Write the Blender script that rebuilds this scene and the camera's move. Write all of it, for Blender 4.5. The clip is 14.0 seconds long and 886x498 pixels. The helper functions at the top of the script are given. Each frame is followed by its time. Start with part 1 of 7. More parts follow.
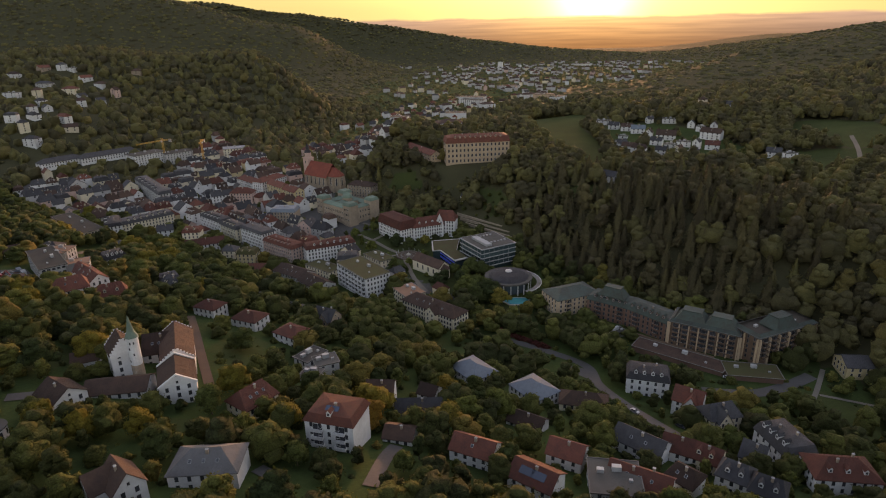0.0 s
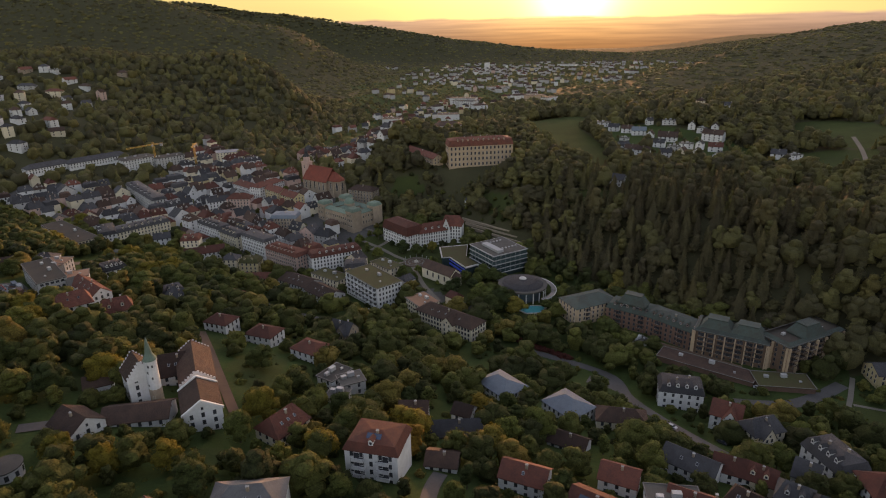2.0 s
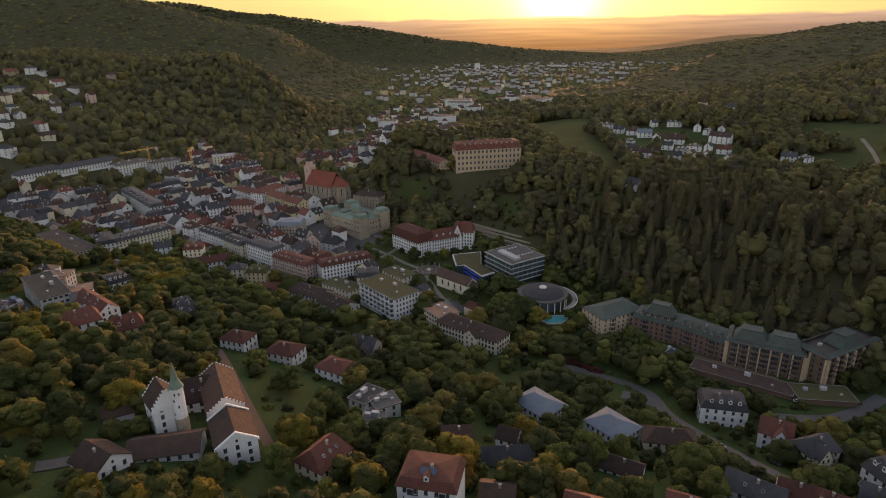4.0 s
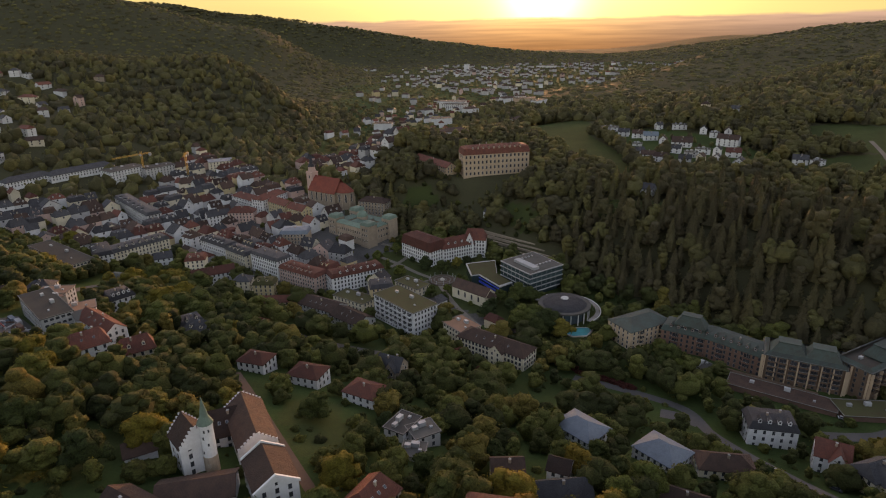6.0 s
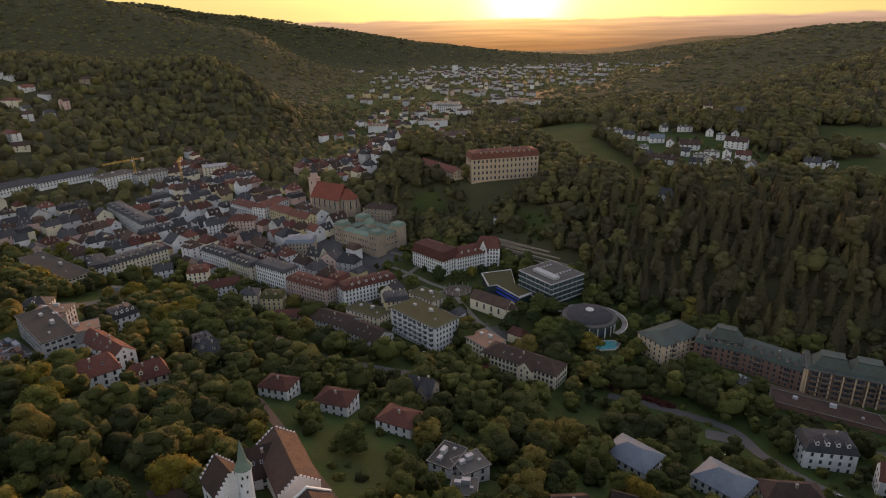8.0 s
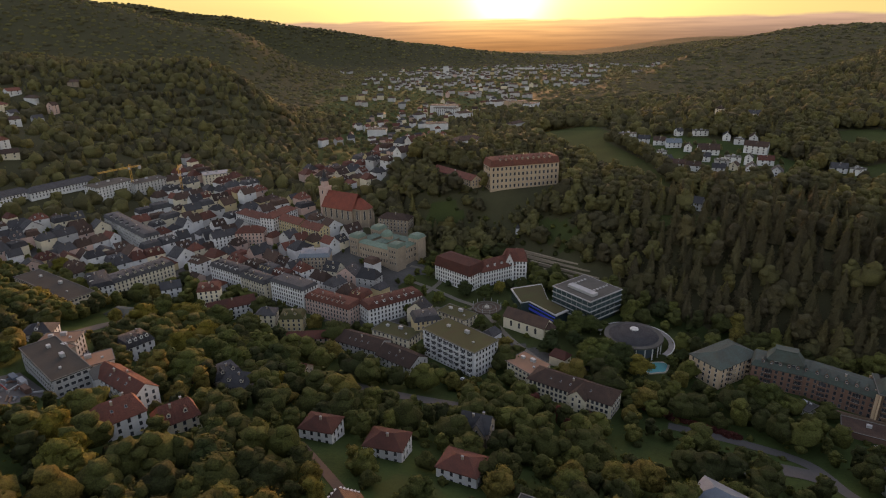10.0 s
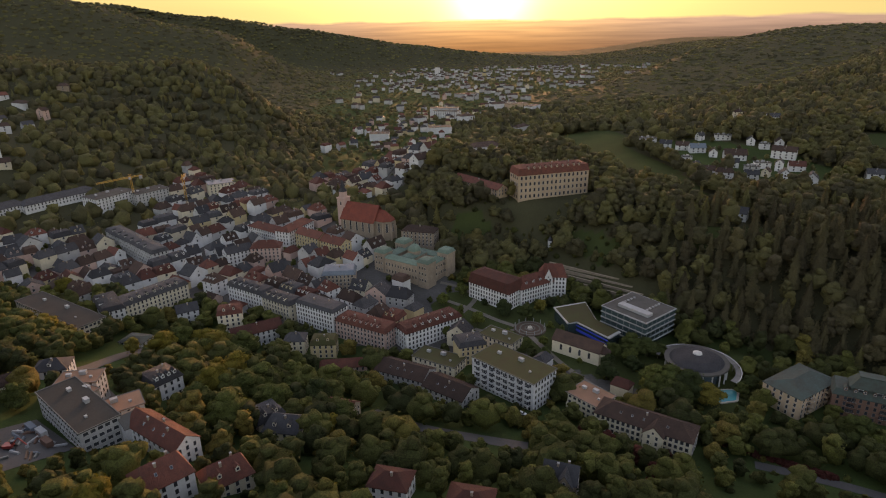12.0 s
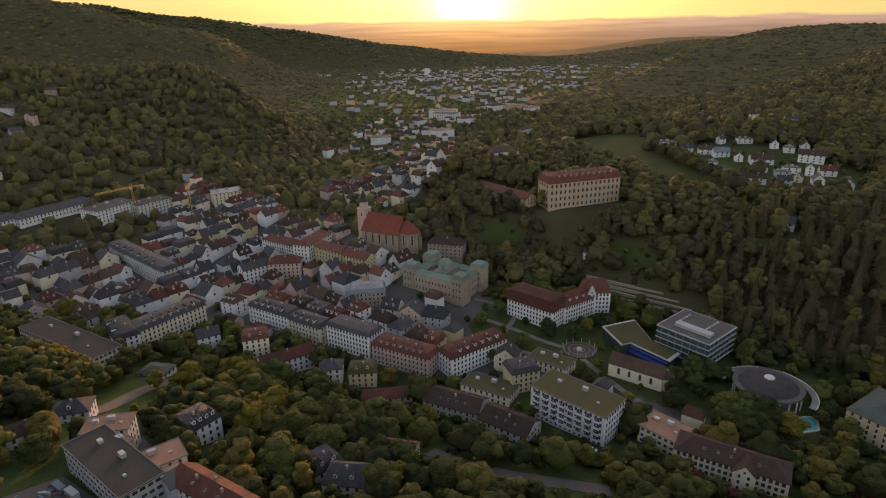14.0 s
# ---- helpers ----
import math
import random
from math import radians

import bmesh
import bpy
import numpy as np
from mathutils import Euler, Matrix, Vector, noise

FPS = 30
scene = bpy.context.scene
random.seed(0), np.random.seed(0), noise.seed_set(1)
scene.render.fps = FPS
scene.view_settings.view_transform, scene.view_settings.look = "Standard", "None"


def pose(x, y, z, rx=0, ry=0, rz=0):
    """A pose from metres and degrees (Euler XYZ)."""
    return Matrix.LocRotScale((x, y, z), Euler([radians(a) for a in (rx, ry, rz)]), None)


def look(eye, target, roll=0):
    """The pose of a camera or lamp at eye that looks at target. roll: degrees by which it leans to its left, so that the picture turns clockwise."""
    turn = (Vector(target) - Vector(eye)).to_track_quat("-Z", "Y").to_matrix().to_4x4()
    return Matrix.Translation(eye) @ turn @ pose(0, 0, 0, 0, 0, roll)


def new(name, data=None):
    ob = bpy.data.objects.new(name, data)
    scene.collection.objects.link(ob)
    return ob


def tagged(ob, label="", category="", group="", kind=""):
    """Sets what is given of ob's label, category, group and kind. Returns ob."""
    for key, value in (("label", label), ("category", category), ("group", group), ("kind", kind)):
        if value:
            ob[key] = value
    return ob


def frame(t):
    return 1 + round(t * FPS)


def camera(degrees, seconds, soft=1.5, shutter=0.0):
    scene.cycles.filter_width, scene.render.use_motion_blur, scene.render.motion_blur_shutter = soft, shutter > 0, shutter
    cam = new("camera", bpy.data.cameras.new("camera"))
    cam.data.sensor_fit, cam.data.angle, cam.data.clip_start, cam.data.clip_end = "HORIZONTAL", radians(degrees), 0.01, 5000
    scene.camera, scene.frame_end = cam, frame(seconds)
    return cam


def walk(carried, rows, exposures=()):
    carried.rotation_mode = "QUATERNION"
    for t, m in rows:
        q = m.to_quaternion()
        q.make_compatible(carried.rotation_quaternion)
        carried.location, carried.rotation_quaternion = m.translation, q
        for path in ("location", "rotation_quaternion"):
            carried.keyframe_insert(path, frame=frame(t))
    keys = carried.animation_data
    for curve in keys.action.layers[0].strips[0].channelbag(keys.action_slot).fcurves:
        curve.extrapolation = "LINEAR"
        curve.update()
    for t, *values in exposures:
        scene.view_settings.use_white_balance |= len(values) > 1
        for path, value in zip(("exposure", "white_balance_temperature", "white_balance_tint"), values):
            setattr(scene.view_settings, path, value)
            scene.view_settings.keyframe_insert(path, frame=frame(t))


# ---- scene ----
cam = camera(71.9, 14.0, 1.1)
METRES, EYE, TILT, LEAN, TURN = 239.5, 165.0, 0.0, 0.0, 0.0
ROWS = [
    (0.0, 0.0, 0.0, 0.0, -0.38, -20.4, 1.03),
    (0.5, -0.019, 0.0124, 0.001, -0.77, -20.41, 1.04),
    (1.0, -0.0403, 0.0267, 0.0021, -1.2, -20.41, 1.03),
    (1.5, -0.0607, 0.0403, 0.0031, -1.59, -20.4, 1.01),
    (2.0, -0.0832, 0.0555, 0.0041, -1.99, -20.4, 1.0),
    (2.5, -0.104, 0.0703, 0.005, -2.31, -20.4, 0.99),
    (3.0, -0.1264, 0.0871, 0.0057, -2.66, -20.4, 0.99),
    (5.5, -0.23, 0.1786, 0.0104, -4.31, -20.35, 0.95),
    (6.0, -0.2516, 0.1992, 0.0113, -4.69, -20.35, 0.96),
    (6.5, -0.2714, 0.2184, 0.0117, -5.05, -20.34, 0.96),
    (7.0, -0.2927, 0.2397, 0.0126, -5.44, -20.35, 0.97),
    (7.5, -0.3128, 0.26, 0.0123, -5.8, -20.33, 0.95),
    (8.0, -0.3376, 0.2858, 0.0129, -6.22, -20.32, 0.94),
    (10.5, -0.4793, 0.4474, 0.0192, -8.01, -20.29, 0.89),
    (11.0, -0.5122, 0.4848, 0.0206, -8.39, -20.29, 0.9),
    (11.5, -0.5429, 0.5194, 0.022, -8.74, -20.28, 0.9),
    (12.0, -0.5764, 0.5574, 0.023, -9.15, -20.26, 0.91),
    (12.5, -0.6074, 0.5921, 0.0239, -9.53, -20.27, 0.92),
    (13.0, -0.6411, 0.6299, 0.0245, -9.97, -20.25, 0.91),
    (13.5, -0.6718, 0.6649, 0.0256, -10.38, -20.27, 0.92),
    (14.0, -0.705, 0.703, 0.0266, -10.84, -20.27, 0.93),
]
SUN_AZ, SUN_EL = 13.3, 2.6  # degrees to the right of +y, degrees above the horizon
walk(cam, [(t, pose(0, 0, EYE, TILT, LEAN, TURN) @ pose(METRES * x, METRES * y, METRES * z, 90 + pitch, roll, yaw)) for t, x, y, z, yaw, pitch, roll in ROWS],
     [(0.0, 3.1, 9000, 36), (14.0, 3.1, 9000, 36)])

# ---- world and sun ----
SUN = Vector((math.sin(radians(SUN_AZ)) * math.cos(radians(SUN_EL)), math.cos(radians(SUN_AZ)) * math.cos(radians(SUN_EL)), math.sin(radians(SUN_EL))))


class Nodes:
    """Short hand for a node tree."""

    def __init__(self, tree):
        self.tree = tree
        tree.nodes.clear()

    def add(self, kind, **inputs):
        n = self.tree.nodes.new(kind)
        for k, v in inputs.items():
            if k.startswith("p_"):
                if k == "p_operation":
                    n.operation = v
                elif k == "p_data_type":
                    n.data_type = v
                elif k == "p_blend_type":
                    n.blend_type = v
                elif k == "p_attribute_name":
                    n.attribute_name = v
                elif k == "p_clamp":
                    n.use_clamp = v
                continue
            key = int(k[1:]) if k[0] == "i" and k[1:].isdigit() else k.replace("_", " ")
            sock = n.inputs[key]
            if isinstance(v, bpy.types.NodeSocket):
                self.tree.links.new(v, sock)
            else:
                sock.default_value = v
        return n

    def math(self, op, a, b=0.0, clamp=False):
        return self.add("ShaderNodeMath", p_operation=op, i0=a, i1=b, p_clamp=clamp).outputs[0]

    def mix(self, fac, a, b, blend="MIX"):
        n = self.tree.nodes.new("ShaderNodeMix")
        n.data_type, n.blend_type = "RGBA", blend
        for sock, v in ((n.inputs[0], fac), (n.inputs[6], a), (n.inputs[7], b)):
            if isinstance(v, bpy.types.NodeSocket):
                self.tree.links.new(v, sock)
            else:
                sock.default_value = (*v, 1) if isinstance(v, tuple) and len(v) == 3 else v
        return n.outputs[2]

    def span(self, v, a, b, c=0.0, d=1.0):
        return self.add("ShaderNodeMapRange", i0=v, i1=a, i2=b, i3=c, i4=d).outputs[0]

    def ramp(self, v, stops):
        n = self.add("ShaderNodeValToRGB", i0=v)
        el = n.color_ramp.elements
        while len(el) < len(stops):
            el.new(0.5)
        for e, (p, c) in zip(el, stops):
            e.position, e.color = p, (*c, 1)
        return n.outputs[0]


def build_world():
    w = bpy.data.worlds.new("evening_sky")
    w.use_nodes = True
    scene.world = w
    n = Nodes(w.node_tree)
    sky = n.add("ShaderNodeTexSky")
    sky.sky_type, sky.sun_disc = "NISHITA", False
    sky.sun_elevation, sky.sun_rotation = radians(SUN_EL), radians(SUN_AZ)
    sky.altitude, sky.air_density, sky.dust_density, sky.ozone_density = 200, 1.0, 1.6, 1.5
    way = n.add("ShaderNodeTexCoord").outputs["Generated"]
    up = n.add("ShaderNodeSeparateXYZ", i0=way).outputs[2]
    near_sun = n.add("ShaderNodeVectorMath", p_operation="DOT_PRODUCT", i0=way, i1=tuple(SUN)).outputs["Value"]
    # bright aureole of the low sun in the haze
    core = n.math("POWER", n.math("MAXIMUM", near_sun, 0.0), 700.0)
    wide = n.math("POWER", n.math("MAXIMUM", near_sun, 0.0), 30.0)
    glow = n.mix(1.0, n.mix(1.0, (0, 0, 0), n.mix(core, (0, 0, 0), (3.2, 2.5, 1.3)), "ADD"), n.mix(wide, (0, 0, 0), (0.38, 0.31, 0.19)), "ADD")
    low = n.span(up, 0.0, 0.30, 1.0, 0.0)
    glow = n.mix(low, (0, 0, 0), glow)
    # low sky in view is darkened by colour; the upper sky lights the ground
    low_dim = n.mix(n.span(up, 0.02, 0.22), (0.11, 0.165, 0.40), (1.0, 1.0, 1.0))
    air = n.mix(n.span(up, 0.0, 0.30, 0.85, 0.0), n.mix(1.0, sky.outputs[0], low_dim, "MULTIPLY"), (0.66, 0.72, 0.33))
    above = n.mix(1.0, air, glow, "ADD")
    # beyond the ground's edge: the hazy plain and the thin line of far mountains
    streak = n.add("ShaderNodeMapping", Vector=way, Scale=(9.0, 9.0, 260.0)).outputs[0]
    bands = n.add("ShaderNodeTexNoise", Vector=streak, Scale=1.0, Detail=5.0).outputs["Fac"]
    # haze and sunward glow are painted into the far plain's colour
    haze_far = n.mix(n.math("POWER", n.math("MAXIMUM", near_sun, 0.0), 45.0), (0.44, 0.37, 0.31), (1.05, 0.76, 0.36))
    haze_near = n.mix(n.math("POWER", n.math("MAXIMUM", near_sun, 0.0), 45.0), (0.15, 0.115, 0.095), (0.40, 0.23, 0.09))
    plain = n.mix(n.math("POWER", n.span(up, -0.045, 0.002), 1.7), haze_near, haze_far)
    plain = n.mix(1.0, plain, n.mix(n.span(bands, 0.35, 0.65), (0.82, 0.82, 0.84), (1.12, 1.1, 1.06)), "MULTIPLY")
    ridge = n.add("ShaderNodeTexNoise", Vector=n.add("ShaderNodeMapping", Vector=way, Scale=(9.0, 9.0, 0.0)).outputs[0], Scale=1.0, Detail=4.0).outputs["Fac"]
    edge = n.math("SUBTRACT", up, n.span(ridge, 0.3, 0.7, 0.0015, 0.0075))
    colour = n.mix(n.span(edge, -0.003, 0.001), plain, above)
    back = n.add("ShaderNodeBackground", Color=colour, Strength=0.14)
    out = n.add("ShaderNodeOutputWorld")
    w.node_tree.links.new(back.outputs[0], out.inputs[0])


build_world()
sun = new("sun", bpy.data.lights.new("sun", "SUN"))
sun.data.energy, sun.data.angle, sun.data.color = 0.42, radians(0.6), (1.0, 0.62, 0.33)
sun.matrix_world = look(tuple(SUN * 900 + Vector((0, 300, 0))), (0, 300, 0))


# ---- materials ----
def surface(name, colour, other=None, rough=0.85, spec=0.35, grain=2.0, blotch=0.15, bump=0.3, vary=0.25, metal=0.0, world=False, stripes=0.0, tint=""):
    """Two-scale mottled surface: colour to other by stains and grain, brightness varied from thing to thing."""
    m = bpy.data.materials.new(name)
    m.use_nodes = True
    n = Nodes(m.node_tree)
    at = n.add("ShaderNodeNewGeometry").outputs["Position"] if world else n.add("ShaderNodeTexCoord").outputs["Object"]
    other = other or tuple(c * 0.55 for c in colour)
    big = n.add("ShaderNodeTexNoise", Vector=at, Scale=blotch, Detail=4.0, Roughness=0.6).outputs["Fac"]
    fine = n.add("ShaderNodeTexNoise", Vector=at, Scale=grain, Detail=3.0, Roughness=0.7).outputs["Fac"]
    fac = n.math("ADD", n.span(big, 0.35, 0.7, 0.0, 0.65), n.span(fine, 0.35, 0.75, 0.0, 0.45), True)
    col = n.mix(fac, colour, other)
    if vary:
        if tint:
            r = n.add("ShaderNodeAttribute", p_attribute_name=tint).outputs["Fac"]
        else:
            r = n.add("ShaderNodeObjectInfo").outputs["Random"]
        col = n.mix(1.0, col, n.mix(r, (1 - vary,) * 3, (1 + vary, 1 + vary * 0.9, 1 + vary * 0.7)), "MULTIPLY")
    height = fine
    if stripes:
        w = n.add("ShaderNodeTexWave", Vector=at, Scale=stripes, Distortion=0.4, Detail=1.0).outputs["Fac"]
        height = n.math("ADD", fine, w)
        col = n.mix(0.25, col, n.mix(w, (0.45, 0.45, 0.45), (1.1, 1.1, 1.1)), "MULTIPLY")
    relief = n.add("ShaderNodeBump", Strength=bump, Distance=0.15, Height=height).outputs[0]
    b = n.add("ShaderNodeBsdfPrincipled", Base_Color=col, Roughness=rough, Metallic=metal, Normal=relief)
    b.inputs["Specular IOR Level"].default_value = spec
    o = n.add("ShaderNodeOutputMaterial", Surface=b.outputs[0])
    return m


def leaves(name, dark, light, autumn, share, tint="", clear=0.35, spread=(0.28, 1.7)):
    """Foliage: green varied from tree to tree, a few turning, thin enough to let the low sun through."""
    m = bpy.data.materials.new(name)
    m.use_nodes = True
    n = Nodes(m.node_tree)
    at = n.add("ShaderNodeNewGeometry")
    r = n.add("ShaderNodeAttribute", p_attribute_name=tint).outputs["Fac"] if tint else n.add("ShaderNodeObjectInfo").outputs["Random"]
    fine = n.add("ShaderNodeTexNoise", Vector=at.outputs["Position"], Scale=0.7, Detail=3.0).outputs["Fac"]
    small = n.add("ShaderNodeTexNoise", Vector=at.outputs["Position"], Scale=1.5, Detail=4.0, Roughness=0.8).outputs["Fac"]
    leaf = at.outputs["Random Per Island"]
    col = n.mix(n.math("MULTIPLY", r, 1 / (1 - share), True), dark, light)
    col = n.mix(n.span(r, 1 - share, 1 - share * 0.5), col, autumn)
    col = n.mix(1.0, col, n.mix(n.math("ADD", n.math("ADD", n.math("MULTIPLY", fine, 0.25), n.math("MULTIPLY", n.span(small, 0.38, 0.62), 0.45)), n.math("MULTIPLY", leaf, 0.3)), (spread[0],) * 3, (spread[1],) * 3), "MULTIPLY")
    relief = n.add("ShaderNodeBump", Strength=1.0, Distance=0.9, Height=n.math("ADD", fine, small)).outputs[0]
    b = n.add("ShaderNodeBsdfPrincipled", Base_Color=col, Roughness=0.8, Normal=relief)
    b.inputs["Specular IOR Level"].default_value = 0.08
    thin = n.add("ShaderNodeBsdfTranslucent", Color=n.mix(1.0, col, (1.2, 1.25, 0.6), "MULTIPLY"))
    s = n.add("ShaderNodeMixShader", i0=clear, i1=b.outputs[0], i2=thin.outputs[0])
    n.add("ShaderNodeOutputMaterial", Surface=s.outputs[0])
    return m


def glass_mat(name, colour, rough=0.08):
    m = bpy.data.materials.new(name)
    m.use_nodes = True
    n = Nodes(m.node_tree)
    r = n.add("ShaderNodeObjectInfo").outputs["Random"]
    b = n.add("ShaderNodeBsdfPrincipled", Base_Color=n.mix(r, tuple(c * 0.5 for c in colour), colour), Roughness=rough)
    b.inputs["Specular IOR Level"].default_value = 0.8
    n.add("ShaderNodeOutputMaterial", Surface=b.outputs[0])
    return m


WALLS = {
    "white": surface("white_plaster", (0.60, 0.61, 0.62), (0.42, 0.42, 0.425), 0.9, 0.3, 1.2, 0.12, 0.15, 0.12),
    "cream": surface("cream_plaster", (0.62, 0.55, 0.42), (0.45, 0.40, 0.31), 0.9, 0.3, 1.2, 0.12, 0.15, 0.2),
    "yellow": surface("yellow_plaster", (0.50, 0.40, 0.23), (0.37, 0.30, 0.18), 0.9, 0.3, 1.2, 0.12, 0.15, 0.15),
    "pink": surface("pink_plaster", (0.48, 0.33, 0.29), (0.36, 0.25, 0.22), 0.9, 0.3, 1.2, 0.12, 0.15, 0.15),
    "grey": surface("grey_plaster", (0.42, 0.42, 0.42), (0.30, 0.30, 0.30), 0.9, 0.3, 1.2, 0.12, 0.15, 0.2),
    "stone": surface("sandstone_wall", (0.32, 0.25, 0.19), (0.21, 0.165, 0.13), 0.95, 0.25, 0.9, 0.2, 0.5, 0.15),
    "russet": surface("dark_red_sandstone", (0.175, 0.098, 0.075), (0.115, 0.066, 0.052), 0.95, 0.25, 0.9, 0.2, 0.5, 0.15),
    "sand": surface("warm_sandstone_wall", (0.48, 0.35, 0.24), (0.34, 0.25, 0.18), 0.95, 0.25, 0.9, 0.15, 0.3, 0.1),
    "dark": surface("dark_glazed_panels", (0.15, 0.16, 0.155), (0.09, 0.095, 0.095), 0.5, 0.4, 0.6, 0.2, 0.05, 0.15),
    "brown": surface("brown_timber_wall", (0.16, 0.10, 0.07), (0.09, 0.06, 0.045), 0.85, 0.3, 2.0, 0.3, 0.3, 0.2),
}
ROOFS = {
    "red": surface("red_clay_tiles", (0.165, 0.056, 0.042), (0.085, 0.038, 0.032), 0.85, 0.2, 1.6, 0.25, 0.6, 0.35, stripes=3.0),
    "orange": surface("orange_clay_tiles", (0.36, 0.12, 0.05), (0.20, 0.07, 0.035), 0.8, 0.25, 1.6, 0.25, 0.6, 0.2, stripes=3.0),
    "brown": surface("weathered_brown_tiles", (0.085, 0.050, 0.040), (0.045, 0.030, 0.027), 0.85, 0.2, 1.6, 0.25, 0.6, 0.35, stripes=3.0),
    "slate": surface("dark_slate", (0.055, 0.056, 0.064), (0.03, 0.031, 0.036), 0.75, 0.25, 1.6, 0.25, 0.5, 0.35, stripes=3.0),
    "blue": surface("blue_grey_sheet_metal", (0.125, 0.160, 0.195), (0.085, 0.110, 0.140), 0.6, 0.35, 0.8, 0.2, 0.15, 0.1, stripes=1.2),
    "copper": surface("green_copper", (0.050, 0.080, 0.072), (0.046, 0.042, 0.036), 0.75, 0.25, 1.0, 0.2, 0.25, 0.2, stripes=1.2),
    "verdigris": surface("bright_verdigris_copper", (0.13, 0.20, 0.16), (0.085, 0.12, 0.10), 0.75, 0.25, 1.0, 0.2, 0.25, 0.15, stripes=1.2),
    "gravel": surface("flat_roof_gravel", (0.088, 0.084, 0.080), (0.05, 0.048, 0.046), 0.95, 0.15, 2.5, 0.1, 0.3, 0.3),
    "clay_flat": surface("reddish_flat_roofing", (0.26, 0.14, 0.095), (0.17, 0.10, 0.07), 0.9, 0.2, 1.5, 0.1, 0.2, 0.15),
    "scarlet": surface("bright_red_church_tiles", (0.25, 0.062, 0.042), (0.15, 0.045, 0.034), 0.85, 0.2, 1.6, 0.25, 0.6, 0.1, stripes=3.0),
    "pale_slate": surface("pale_grey_slate", (0.15, 0.15, 0.155), (0.10, 0.10, 0.105), 0.75, 0.25, 1.6, 0.25, 0.5, 0.2, stripes=3.0),
    "bronze": surface("brown_flat_roofing", (0.072, 0.060, 0.050), (0.045, 0.040, 0.036), 0.9, 0.15, 1.2, 0.1, 0.25, 0.2),
    "tar": surface("dark_bitumen_roofing", (0.042, 0.039, 0.036), (0.026, 0.025, 0.024), 0.9, 0.15, 1.2, 0.1, 0.25, 0.2),
    "moss": surface("mossy_green_roof", (0.054, 0.058, 0.024), (0.058, 0.043, 0.023), 0.95, 0.2, 0.8, 0.12, 0.6, 0.15),
}
FRAME = surface("white_window_frame", (0.52, 0.515, 0.50), None, 0.6, 0.4, 4.0, 0.5, 0.05, 0.1)
GLASS = glass_mat("dark_window_glass", (0.05, 0.055, 0.065))
SOLAR = glass_mat("solar_panel", (0.03, 0.05, 0.09), 0.2)
BLUE_GLASS = glass_mat("blue_green_glass", (0.040, 0.072, 0.080))
STONE = surface("pale_stone", (0.46, 0.42, 0.36), (0.32, 0.29, 0.25), 0.9, 0.3, 1.5, 0.2, 0.3, 0.1)
EDGE = surface("dull_roof_edge", (0.16, 0.155, 0.15), None, 0.7, 0.3, 2.0, 0.3, 0.1, 0.3)
METAL = surface("painted_metal", (0.35, 0.36, 0.37), None, 0.5, 0.5, 3.0, 0.3, 0.1, 0.2)
ASPHALT = surface("asphalt", (0.085, 0.08, 0.078), (0.055, 0.052, 0.05), 0.9, 0.25, 1.2, 0.06, 0.3, 0.0, world=True)
PAVING = surface("grey_paving", (0.11, 0.105, 0.10), (0.06, 0.057, 0.053), 0.9, 0.25, 0.8, 0.03, 0.3, 0.0, world=True)
PATH = surface("pale_gravel_path", (0.17, 0.15, 0.125), (0.11, 0.095, 0.08), 0.95, 0.2, 1.0, 0.08, 0.3, 0.0, world=True)
LANE = surface("reddish_gravel_lane", (0.11, 0.07, 0.052), (0.075, 0.05, 0.04), 0.95, 0.2, 1.0, 0.08, 0.3, 0.0, world=True)


def ground_mat():
    """Meadow, mown lawn, woodland floor and town paving, meeting in uneven edges."""
    m = bpy.data.materials.new("valley_ground")
    m.use_nodes = True
    n = Nodes(m.node_tree)
    at = n.add("ShaderNodeNewGeometry").outputs["Position"]
    edge = n.math("MULTIPLY", n.math("SUBTRACT", n.add("ShaderNodeTexNoise", Vector=at, Scale=0.25, Detail=4.0).outputs["Fac"], 0.5), 1.1)
    big = n.add("ShaderNodeTexNoise", Vector=at, Scale=0.03, Detail=5.0, Roughness=0.65).outputs["Fac"]
    fine = n.add("ShaderNodeTexNoise", Vector=at, Scale=0.8, Detail=4.0, Roughness=0.7).outputs["Fac"]
    fac = n.math("ADD", n.span(big, 0.35, 0.68, 0.0, 0.6), n.span(fine, 0.3, 0.7, 0.0, 0.5), True)
    col = n.mix(fac, (0.048, 0.074, 0.024), (0.027, 0.041, 0.016))
    for name, a, b in (("wooded", (0.066, 0.062, 0.034), (0.042, 0.041, 0.023)), ("paved", (0.11, 0.105, 0.10), (0.055, 0.052, 0.05)), ("mown", (0.056, 0.070, 0.025), (0.032, 0.042, 0.017))):
        w = n.add("ShaderNodeAttribute", p_attribute_name=name).outputs["Fac"]
        col = n.mix(n.span(n.math("ADD", w, edge), 0.4, 0.6), col, n.mix(fac, a, b))
    relief = n.add("ShaderNodeBump", Strength=0.7, Distance=0.4, Height=fine).outputs[0]
    b = n.add("ShaderNodeBsdfPrincipled", Base_Color=col, Roughness=0.95, Normal=relief)
    b.inputs["Specular IOR Level"].default_value = 0.03
    n.add("ShaderNodeOutputMaterial", Surface=b.outputs[0])
    return m


